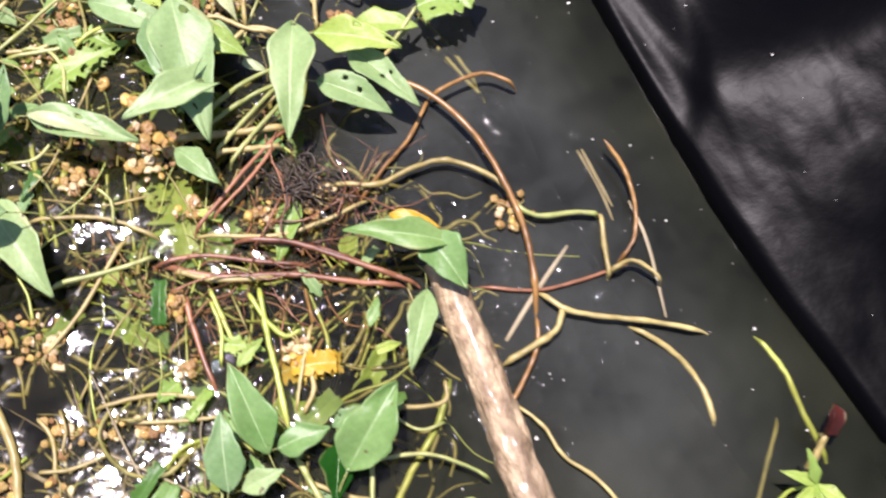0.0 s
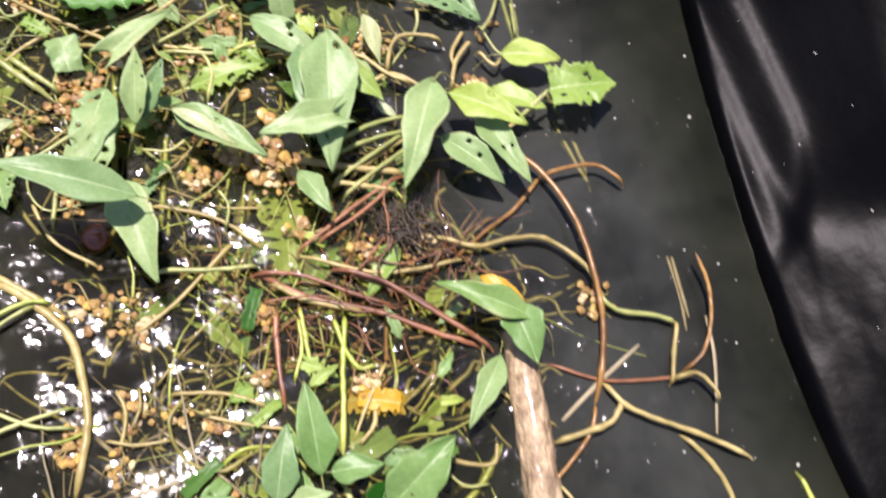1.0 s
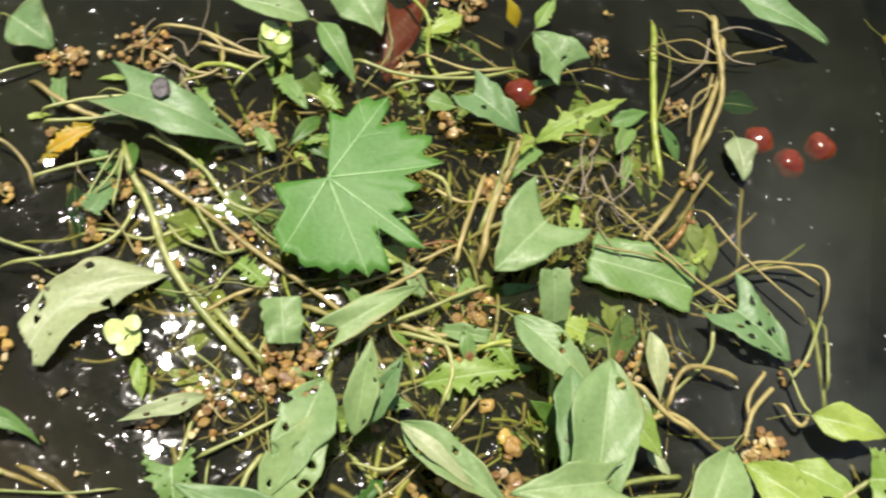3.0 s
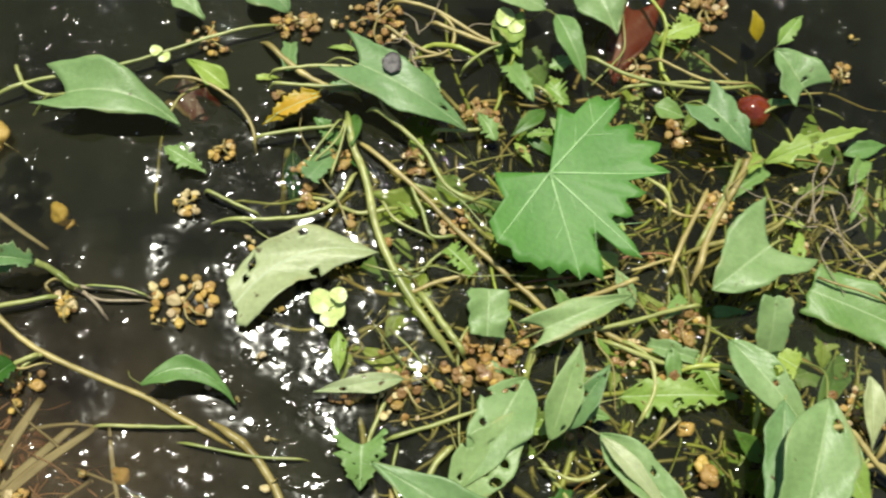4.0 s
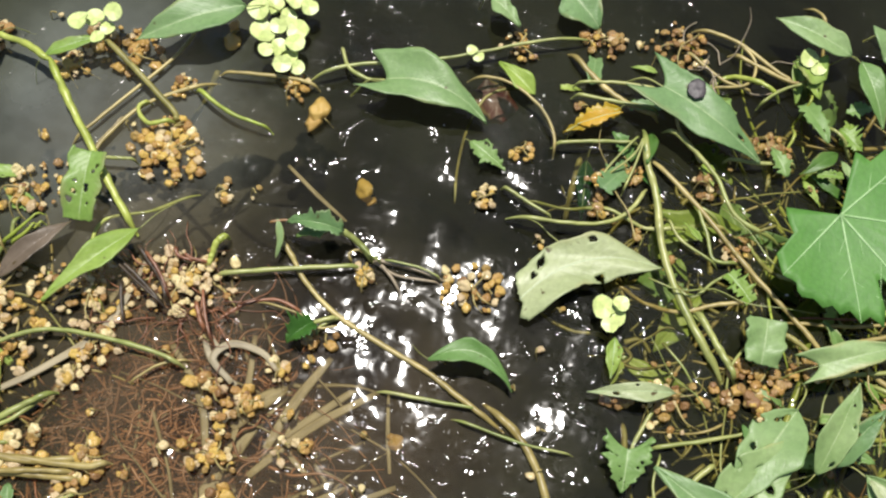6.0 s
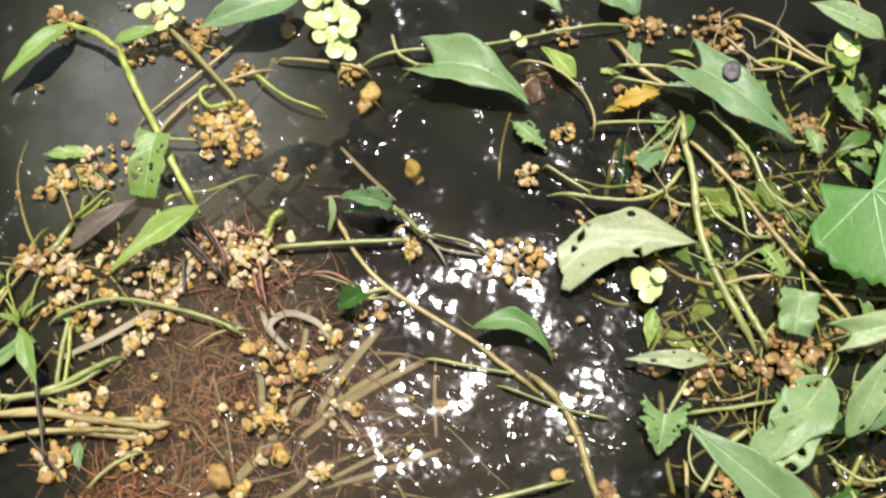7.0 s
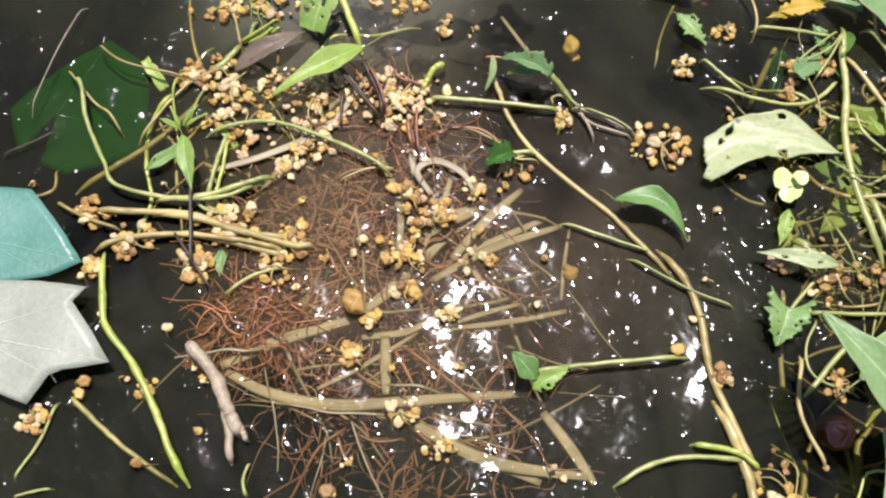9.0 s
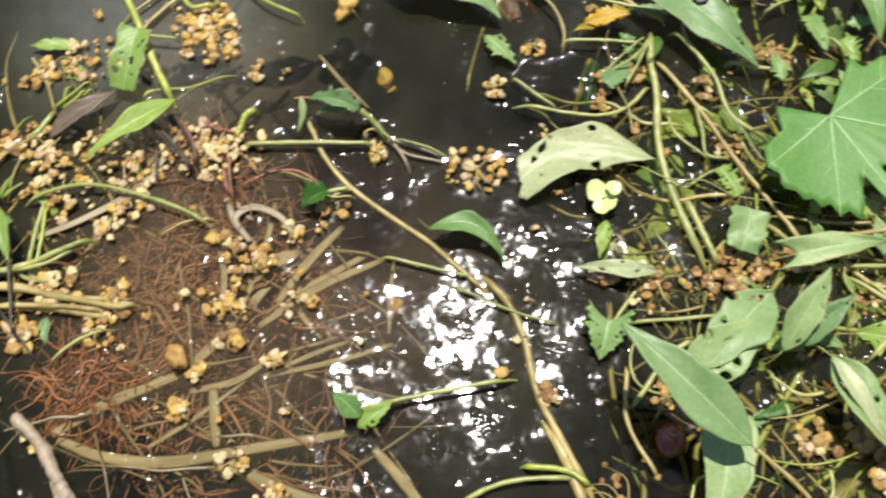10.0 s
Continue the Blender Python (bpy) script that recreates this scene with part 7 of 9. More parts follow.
seed_cluster((-0.0460, -0.1506, 0.002), 0.0078, 21, 0.0017, 167, 0.60, 1.00, 0.00, "clump of pale pinkish seeds among stems")
seed_cluster((0.1918, -0.1476, 0.002), 0.0124, 50, 0.0022, 168, 0.40, 1.00, 0.00, "clump of golden-brown water plant seeds on the water")
seed_cluster((-0.0814, 0.0806, 0.002), 0.0165, 54, 0.0016, 169, 0.50, 1.00, 0.00, "clump of golden-brown water plant seeds on the water")
seed_cluster((-0.1150, 0.0742, 0.002), 0.0082, 21, 0.0020, 170, 0.30, 1.00, 0.00, "clump of golden-brown water plant seeds on the water")
seed_cluster((-0.1085, -0.0022, 0.002), 0.0091, 29, 0.0018, 171, 0.40, 1.00, 0.00, "clump of golden-brown water plant seeds on the water")
seed_cluster((-0.0268, 0.0321, 0.002), 0.0076, 21, 0.0018, 172, 0.40, 1.00, 0.00, "clump of golden-brown water plant seeds on the water")
seed_cluster((0.0452, 0.0548, 0.002), 0.0071, 21, 0.0016, 173, 0.50, 1.00, 0.00, "clump of golden-brown water plant seeds on the water")
seed_cluster((0.0647, 0.0298, 0.002), 0.0065, 16, 0.0018, 174, 0.40, 1.00, 0.00, "clump of golden-brown water plant seeds on the water")
seed_cluster((0.1811, -0.0089, 0.002), 0.0054, 12, 0.0018, 175, 0.40, 1.00, 0.00, "clump of golden-brown water plant seeds on the water")
seed_cluster((0.2190, -0.1083, 0.002), 0.0042, 2, 0.0024, 176, 0.10, 1.00, 0.00, "few loose brown seeds floating on the water")
seed_cluster((0.0558, -0.0884, 0.002), 0.0042, 2, 0.0031, 177, 0.00, 1.00, 0.00, "few loose brown seeds floating on the water")
seed_cluster((0.0609, -0.1108, 0.002), 0.0036, 1, 0.0031, 178, 0.00, 1.00, 0.00, "few loose brown seeds floating on the water")
seed_cluster((0.0727, -0.1327, 0.002), 0.0052, 2, 0.0038, 179, 0.00, 1.00, 0.00, "few loose brown seeds floating on the water")
seed_cluster((0.2063, -0.1127, 0.002), 0.0042, 2, 0.0024, 180, 0.10, 1.00, 0.00, "few loose brown seeds floating on the water")
seed_cluster((-0.0706, -0.0328, 0.002), 0.0037, 1, 0.0032, 181, 0.00, 1.00, 0.00, "few loose brown seeds floating on the water")
seed_cluster((0.1474, 0.0680, 0.002), 0.0071, 21, 0.0015, 182, 0.50, 1.00, 0.00, "clump of golden-brown water plant seeds on the water")
seed_cluster((0.1832, 0.0313, 0.002), 0.0071, 21, 0.0014, 183, 0.50, 1.00, 0.00, "clump of golden-brown water plant seeds on the water")
seed_cluster((0.0660, -0.1598, 0.002), 0.0177, 67, 0.0027, 184, 0.30, 1.30, -0.40, "clump of golden-brown water plant seeds on the water")
seed_cluster((0.0471, -0.1460, 0.002), 0.0108, 29, 0.0025, 185, 0.40, 1.00, 0.00, "clump of golden-brown water plant seeds on the water")
seed_cluster((0.1260, -0.2239, 0.002), 0.0156, 54, 0.0016, 186, 0.30, 1.00, 0.00, "clump of golden-brown water plant seeds on the water")
seed_cluster((0.0366, -0.2421, 0.002), 0.0092, 25, 0.0026, 187, 0.30, 1.00, 0.00, "clump of golden-brown water plant seeds on the water")
seed_cluster((-0.0496, -0.2079, 0.000), 0.0233, 43, 0.0023, 188, 0.40, 1.30, 0.00, "clump of pale pinkish seeds among stems")
seed_cluster((-0.0284, -0.2290, 0.000), 0.0122, 20, 0.0023, 189, 0.40, 1.00, 0.00, "clump of pale pinkish seeds among stems")
seed_cluster((-0.0780, -0.2784, 0.000), 0.0131, 20, 0.0023, 190, 0.40, 1.00, 0.00, "clump of pale pinkish seeds among stems")
seed_cluster((-0.0612, -0.0974, 0.002), 0.0190, 37, 0.0019, 191, 0.60, 1.00, 0.00, "clump of pale pinkish seeds among stems")
seed_cluster((0.0792, -0.2936, 0.002), 0.0103, 29, 0.0020, 192, 0.70, 1.00, 0.00, "clump of pale pinkish seeds among stems")
seed_cluster((0.2148, -0.2877, 0.002), 0.0125, 29, 0.0019, 193, 0.60, 1.00, 0.00, "clump of pale pinkish seeds among stems")
seed_cluster((0.0266, -0.2750, 0.002), 0.0067, 12, 0.0026, 194, 0.40, 1.00, 0.00, "clump of golden-brown water plant seeds on the water")
seed_cluster((0.0630, -0.0646, 0.002), 0.0113, 42, 0.0020, 195, 0.40, 1.00, 0.00, "clump of golden-brown water plant seeds on the water")
seed_cluster((-0.1490, 0.0085, 0.002), 0.0065, 16, 0.0016, 196, 0.40, 1.00, 0.00, "clump of golden-brown water plant seeds on the water")
seed_cluster((-0.0325, 0.0346, 0.002), 0.0081, 25, 0.0016, 197, 0.50, 1.00, 0.00, "clump of golden-brown water plant seeds on the water")
seed_cluster((0.0455, 0.0620, 0.002), 0.0093, 25, 0.0016, 198, 0.60, 1.00, 0.00, "clump of pale pinkish seeds among stems")
seed_cluster((0.0802, 0.0983, 0.002), 0.0122, 42, 0.0020, 199, 0.50, 1.00, 0.00, "clump of golden-brown water plant seeds on the water")
seed_cluster((-0.1607, 0.0641, 0.002), 0.0111, 25, 0.0017, 200, 0.50, 1.00, 0.00, "clump of golden-brown water plant seeds on the water")
seed_cluster((0.0559, -0.0880, 0.002), 0.0051, 3, 0.0027, 201, 0.00, 1.00, 0.00, "few loose brown seeds floating on the water")
seed_cluster((0.0698, -0.1314, 0.002), 0.0065, 2, 0.0036, 202, 0.00, 1.00, 0.00, "few loose brown seeds floating on the water")
seed_cluster((-0.1232, 0.0757, 0.002), 0.0084, 16, 0.0018, 203, 0.40, 1.00, 0.00, "clump of golden-brown water plant seeds on the water")
seed_cluster((-0.1814, -0.1389, -0.01), 0.0046, 2, 0.0033, 204, 0.00, 1.00, 0.00, "few loose brown seeds floating on the water")
seed_cluster((-0.0223, -0.2829, 0.000), 0.0148, 17, 0.0022, 205, 0.40, 1.40, 0.00, "clump of pale pinkish seeds among stems")
seed_cluster((-0.0419, -0.2697, 0.000), 0.0116, 13, 0.0022, 206, 0.40, 1.00, 0.00, "clump of pale pinkish seeds among stems")
seed_cluster((-0.0024, -0.2895, 0.000), 0.0113, 11, 0.0020, 207, 0.40, 1.00, 0.00, "clump of pale pinkish seeds among stems")
seed_cluster((-0.0567, -0.2974, 0.000), 0.0121, 13, 0.0022, 208, 0.40, 1.00, 0.00, "clump of pale pinkish seeds among stems")
seed_cluster((-0.0124, -0.3296, 0.000), 0.0097, 10, 0.0021, 209, 0.40, 1.00, 0.00, "clump of pale pinkish seeds among stems")
seed_cluster((0.0671, -0.1997, 0.002), 0.0076, 12, 0.0025, 210, 0.60, 1.00, 0.00, "clump of pale pinkish seeds among stems")
seed_cluster((0.0097, -0.0663, 0.002), 0.0105, 33, 0.0017, 211, 0.40, 1.30, 0.00, "clump of golden-brown water plant seeds on the water")
seed_cluster((0.1435, -0.0998, 0.002), 0.0131, 46, 0.0019, 212, 0.50, 1.30, 0.00, "clump of golden-brown water plant seeds on the water")
seed_cluster((0.0405, -0.0813, 0.002), 0.0094, 29, 0.0017, 213, 0.30, 1.00, 0.00, "clump of golden-brown water plant seeds on the water")
seed_cluster((0.1054, -0.0976, 0.002), 0.0094, 29, 0.0019, 214, 0.30, 1.00, 0.00, "clump of golden-brown water plant seeds on the water")
seed_cluster((0.0823, -0.0063, 0.002), 0.0091, 25, 0.0018, 215, 0.40, 1.00, 0.00, "clump of golden-brown water plant seeds on the water")
seed_cluster((-0.0428, -0.0212, 0.002), 0.0080, 21, 0.0018, 216, 0.50, 1.00, 0.00, "clump of golden-brown water plant seeds on the water")
seed_cluster((0.1012, -0.2217, 0.002), 0.0106, 29, 0.0021, 217, 0.50, 1.00, 0.00, "clump of golden-brown water plant seeds on the water")
seed_cluster((0.0255, -0.1557, 0.002), 0.0120, 29, 0.0022, 218, 0.50, 1.00, 0.00, "clump of golden-brown water plant seeds on the water")
seed_cluster((-0.2922, -0.1776, 0.002), 0.0043, 3, 0.0021, 219, 0.35, 1.00, 0.00, "few loose brown seeds floating on the water")
seed_cluster((-0.2695, -0.1311, 0.002), 0.0071, 10, 0.0022, 220, 0.35, 1.00, 0.00, "clump of golden-brown water plant seeds on the water")
seed_cluster((-0.2639, -0.1365, 0.002), 0.0071, 12, 0.0021, 221, 0.35, 1.00, 0.00, "clump of golden-brown water plant seeds on the water")
seed_cluster((-0.2600, -0.2005, 0.002), 0.0042, 10, 0.0021, 222, 0.35, 1.00, 0.00, "clump of golden-brown water plant seeds on the water")
seed_cluster((-0.2482, -0.1654, 0.002), 0.0043, 3, 0.0021, 223, 0.35, 1.00, 0.00, "few loose brown seeds floating on the water")
seed_cluster((-0.3371, -0.1702, 0.002), 0.0070, 2, 0.0021, 224, 0.35, 1.00, 0.00, "few loose brown seeds floating on the water")
seed_cluster((-0.2645, -0.1678, 0.002), 0.0069, 2, 0.0021, 225, 0.35, 1.00, 0.00, "few loose brown seeds floating on the water")
seed_cluster((-0.2578, -0.1470, 0.002), 0.0043, 10, 0.0021, 226, 0.35, 1.00, 0.00, "clump of golden-brown water plant seeds on the water")
seed_cluster((-0.2192, -0.1518, 0.002), 0.0040, 10, 0.0020, 227, 0.35, 1.00, 0.00, "clump of golden-brown water plant seeds on the water")
seed_cluster((-0.2687, -0.1597, 0.002), 0.0040, 2, 0.0020, 228, 0.35, 1.00, 0.00, "few loose brown seeds floating on the water")
seed_cluster((-0.2271, -0.1044, 0.002), 0.0052, 10, 0.0020, 229, 0.35, 1.00, 0.00, "clump of golden-brown water plant seeds on the water")
seed_cluster((-0.2877, -0.1231, 0.002), 0.0067, 2, 0.0020, 230, 0.35, 1.00, 0.00, "few loose brown seeds floating on the water")
seed_cluster((-0.2207, -0.1002, 0.002), 0.0067, 3, 0.0021, 231, 0.35, 1.00, 0.00, "few loose brown seeds floating on the water")
seed_cluster((-0.2243, -0.1140, 0.002), 0.0041, 2, 0.0020, 232, 0.35, 1.00, 0.00, "few loose brown seeds floating on the water")
seed_cluster((-0.2796, -0.1679, 0.002), 0.0066, 2, 0.0020, 233, 0.35, 1.00, 0.00, "few loose brown seeds floating on the water")
seed_cluster((-0.2473, -0.1391, 0.002), 0.0041, 10, 0.0020, 234, 0.35, 1.00, 0.00, "clump of golden-brown water plant seeds on the water")
seed_cluster((-0.1317, -0.1085, 0.002), 0.0037, 1, 0.0016, 235, 0.60, 1.00, 0.00, "few loose brown seeds floating on the water")
seed_cluster((-0.0429, -0.0977, 0.002), 0.0036, 1, 0.0015, 236, 0.60, 1.00, 0.00, "few loose brown seeds floating on the water")
seed_cluster((-0.1155, -0.1423, 0.002), 0.0036, 1, 0.0015, 237, 0.60, 1.00, 0.00, "few loose brown seeds floating on the water")
seed_cluster((-0.2281, -0.1590, 0.002), 0.0036, 3, 0.0015, 238, 0.60, 1.00, 0.00, "few loose brown seeds floating on the water")
seed_cluster((-0.1719, -0.0759, 0.002), 0.0038, 1, 0.0016, 239, 0.60, 1.00, 0.00, "few loose brown seeds floating on the water")
seed_cluster((-0.1004, -0.0188, 0.002), 0.0038, 1, 0.0016, 240, 0.60, 1.00, 0.00, "few loose brown seeds floating on the water")
seed_cluster((-0.0127, -0.0891, 0.002), 0.0036, 1, 0.0015, 241, 0.60, 1.00, 0.00, "few loose brown seeds floating on the water")
seed_cluster((-0.1008, 0.0755, 0.002), 0.0041, 3, 0.0017, 242, 0.60, 1.00, 0.00, "few loose brown seeds floating on the water")
seed_cluster((-0.3918, 0.0346, 0.002), 0.0042, 1, 0.0018, 243, 0.60, 1.00, 0.00, "few loose brown seeds floating on the water")
seed_cluster((-0.3396, -0.0156, 0.002), 0.0040, 1, 0.0017, 244, 0.60, 1.00, 0.00, "few loose brown seeds floating on the water")
seed_cluster((-0.0447, 0.0257, 0.002), 0.0039, 1, 0.0017, 245, 0.60, 1.00, 0.00, "few loose brown seeds floating on the water")
seed_cluster((-0.1687, -0.1008, 0.002), 0.0037, 1, 0.0016, 246, 0.60, 1.00, 0.00, "few loose brown seeds floating on the water")
seed_cluster((-0.3004, -0.1977, 0.002), 0.0036, 1, 0.0015, 247, 0.60, 1.00, 0.00, "few loose brown seeds floating on the water")
seed_cluster((0.0108, -0.1150, 0.002), 0.0036, 2, 0.0015, 248, 0.60, 1.00, 0.00, "few loose brown seeds floating on the water")
seed_cluster((-0.4113, -0.0832, 0.002), 0.0039, 1, 0.0017, 249, 0.60, 1.00, 0.00, "few loose brown seeds floating on the water")
seed_cluster((-0.3069, -0.0409, 0.002), 0.0040, 1, 0.0017, 250, 0.60, 1.00, 0.00, "few loose brown seeds floating on the water")
seed_cluster((-0.1440, -0.1030, 0.002), 0.0037, 1, 0.0016, 251, 0.60, 1.00, 0.00, "few loose brown seeds floating on the water")
seed_cluster((-0.2554, -0.1530, 0.002), 0.0037, 3, 0.0016, 252, 0.60, 1.00, 0.00, "few loose brown seeds floating on the water")
seed_cluster((-0.1247, 0.0374, 0.002), 0.0040, 3, 0.0017, 253, 0.60, 1.00, 0.00, "few loose brown seeds floating on the water")
seed_cluster((-0.1266, 0.0736, 0.002), 0.0041, 1, 0.0017, 254, 0.60, 1.00, 0.00, "few loose brown seeds floating on the water")
seed_cluster((-0.0095, 0.0152, 0.002), 0.0038, 3, 0.0016, 255, 0.60, 1.00, 0.00, "few loose brown seeds floating on the water")
seed_cluster((-0.3813, -0.1724, 0.002), 0.0037, 2, 0.0016, 256, 0.60, 1.00, 0.00, "few loose brown seeds floating on the water")
seed_cluster((-0.2273, -0.1525, 0.002), 0.0036, 3, 0.0015, 257, 0.60, 1.00, 0.00, "few loose brown seeds floating on the water")
seed_cluster((-0.4194, -0.0208, 0.002), 0.0041, 1, 0.0017, 258, 0.60, 1.00, 0.00, "few loose brown seeds floating on the water")
seed_cluster((-0.3790, -0.0316, 0.002), 0.0040, 3, 0.0017, 259, 0.60, 1.00, 0.00, "few loose brown seeds floating on the water")
seed_cluster((-0.2695, -0.0396, 0.002), 0.0039, 2, 0.0017, 260, 0.60, 1.00, 0.00, "few loose brown seeds floating on the water")
seed_cluster((0.1186, 0.0634, 0.002), 0.0038, 2, 0.0016, 261, 0.60, 1.00, 0.00, "few loose brown seeds floating on the water")
seed_cluster((0.1554, 0.0856, 0.002), 0.0039, 1, 0.0016, 262, 0.60, 1.00, 0.00, "few loose brown seeds floating on the water")
seed_cluster((-0.0884, -0.0214, 0.002), 0.0037, 2, 0.0016, 263, 0.60, 1.00, 0.00, "few loose brown seeds floating on the water")
seed_cluster((0.1613, 0.0009, 0.002), 0.0038, 1, 0.0016, 264, 0.60, 1.00, 0.00, "few loose brown seeds floating on the water")
seed_cluster((-0.0498, 0.0211, 0.002), 0.0038, 1, 0.0016, 265, 0.60, 1.00, 0.00, "few loose brown seeds floating on the water")
seed_cluster((0.1064, -0.0685, 0.002), 0.0037, 2, 0.0016, 266, 0.60, 1.00, 0.00, "few loose brown seeds floating on the water")
seed_cluster((0.2004, 0.0472, 0.002), 0.0038, 1, 0.0016, 267, 0.60, 1.00, 0.00, "few loose brown seeds floating on the water")
seed_cluster((-0.1319, -0.0364, 0.002), 0.0037, 3, 0.0016, 268, 0.60, 1.00, 0.00, "few loose brown seeds floating on the water")
seed_cluster((-0.1502, -0.0661, 0.002), 0.0037, 2, 0.0016, 269, 0.60, 1.00, 0.00, "few loose brown seeds floating on the water")
seed_cluster((0.1225, -0.0265, 0.002), 0.0037, 3, 0.0016, 270, 0.60, 1.00, 0.00, "few loose brown seeds floating on the water")
seed_cluster((-0.1169, -0.1236, 0.002), 0.0036, 1, 0.0015, 271, 0.60, 1.00, 0.00, "few loose brown seeds floating on the water")
seed_cluster((0.1190, 0.0044, 0.002), 0.0038, 1, 0.0016, 272, 0.60, 1.00, 0.00, "few loose brown seeds floating on the water")
seed_cluster((-0.1176, -0.0683, 0.002), 0.0037, 1, 0.0016, 273, 0.60, 1.00, 0.00, "few loose brown seeds floating on the water")
seed_cluster((0.0450, -0.1027, 0.002), 0.0036, 1, 0.0015, 274, 0.60, 1.00, 0.00, "few loose brown seeds floating on the water")
seed_cluster((-0.0989, 0.0133, 0.002), 0.0038, 1, 0.0016, 275, 0.60, 1.00, 0.00, "few loose brown seeds floating on the water")
seed_cluster((0.1362, 0.0139, 0.002), 0.0038, 3, 0.0016, 276, 0.60, 1.00, 0.00, "few loose brown seeds floating on the water")
seed_cluster((0.1495, -0.0691, 0.002), 0.0037, 1, 0.0016, 277, 0.60, 1.00, 0.00, "few loose brown seeds floating on the water")
seed_cluster((0.1768, -0.0296, 0.002), 0.0037, 3, 0.0016, 278, 0.60, 1.00, 0.00, "few loose brown seeds floating on the water")
seed_cluster((0.0793, 0.0105, 0.002), 0.0038, 2, 0.0016, 279, 0.60, 1.00, 0.00, "few loose brown seeds floating on the water")
seed_cluster((-0.0589, 0.0010, 0.002), 0.0038, 1, 0.0016, 280, 0.60, 1.00, 0.00, "few loose brown seeds floating on the water")
seed_cluster((-0.1251, -0.0876, 0.002), 0.0036, 1, 0.0015, 281, 0.60, 1.00, 0.00, "few loose brown seeds floating on the water")
seed_cluster((0.0523, -0.0335, 0.002), 0.0037, 2, 0.0016, 282, 0.60, 1.00, 0.00, "few loose brown seeds floating on the water")
seed_cluster((-0.3826, -0.2420, 0.002), 0.0036, 2, 0.0015, 283, 0.60, 1.00, 0.00, "few loose brown seeds floating on the water")
seed_cluster((-0.3890, -0.2986, 0.002), 0.0035, 2, 0.0015, 284, 0.60, 1.00, 0.00, "few loose brown seeds floating on the water")
seed_cluster((-0.2423, -0.2185, 0.002), 0.0036, 2, 0.0015, 285, 0.60, 1.00, 0.00, "few loose brown seeds floating on the water")
seed_cluster((-0.3214, -0.2562, 0.002), 0.0036, 2, 0.0015, 286, 0.60, 1.00, 0.00, "few loose brown seeds floating on the water")
seed_cluster((-0.2298, -0.1404, 0.002), 0.0038, 2, 0.0016, 287, 0.60, 1.00, 0.00, "few loose brown seeds floating on the water")
seed_cluster((-0.1948, -0.1410, 0.002), 0.0037, 1, 0.0016, 288, 0.60, 1.00, 0.00, "few loose brown seeds floating on the water")
seed_cluster((-0.3135, -0.1238, 0.002), 0.0039, 2, 0.0016, 289, 0.60, 1.00, 0.00, "few loose brown seeds floating on the water")
seed_cluster((-0.3621, -0.1931, 0.002), 0.0037, 2, 0.0016, 290, 0.60, 1.00, 0.00, "few loose brown seeds floating on the water")
seed_cluster((-0.2133, -0.2041, 0.002), 0.0036, 2, 0.0015, 291, 0.60, 1.00, 0.00, "few loose brown seeds floating on the water")
seed_cluster((-0.3296, -0.2486, 0.002), 0.0036, 3, 0.0015, 292, 0.60, 1.00, 0.00, "few loose brown seeds floating on the water")
seed_cluster((-0.3150, -0.2779, 0.002), 0.0035, 3, 0.0015, 293, 0.60, 1.00, 0.00, "few loose brown seeds floating on the water")
seed_cluster((-0.1568, -0.2357, 0.002), 0.0035, 1, 0.0015, 294, 0.60, 1.00, 0.00, "few loose brown seeds floating on the water")
seed_cluster((-0.3157, -0.1550, 0.002), 0.0038, 2, 0.0016, 295, 0.60, 1.00, 0.00, "few loose brown seeds floating on the water")
seed_cluster((-0.1925, -0.1657, 0.002), 0.0037, 1, 0.0016, 296, 0.60, 1.00, 0.00, "few loose brown seeds floating on the water")
seed_cluster((-0.2321, -0.2261, 0.002), 0.0036, 1, 0.0015, 297, 0.60, 1.00, 0.00, "few loose brown seeds floating on the water")
seed_cluster((-0.2445, -0.2665, 0.002), 0.0035, 3, 0.0015, 298, 0.60, 1.00, 0.00, "few loose brown seeds floating on the water")
seed_cluster((-0.3473, -0.2394, 0.002), 0.0036, 2, 0.0015, 299, 0.60, 1.00, 0.00, "few loose brown seeds floating on the water")
seed_cluster((-0.2752, -0.1121, 0.002), 0.0039, 1, 0.0016, 300, 0.60, 1.00, 0.00, "few loose brown seeds floating on the water")
seed_cluster((-0.2715, -0.2226, 0.002), 0.0036, 1, 0.0015, 301, 0.60, 1.00, 0.00, "few loose brown seeds floating on the water")
seed_cluster((-0.3583, -0.2674, 0.002), 0.0036, 1, 0.0015, 302, 0.60, 1.00, 0.00, "few loose brown seeds floating on the water")
seed_cluster((-0.1532, -0.2381, 0.002), 0.0035, 1, 0.0015, 303, 0.60, 1.00, 0.00, "few loose brown seeds floating on the water")
seed_cluster((-0.4443, -0.1980, 0.002), 0.0038, 2, 0.0016, 304, 0.60, 1.00, 0.00, "few loose brown seeds floating on the water")

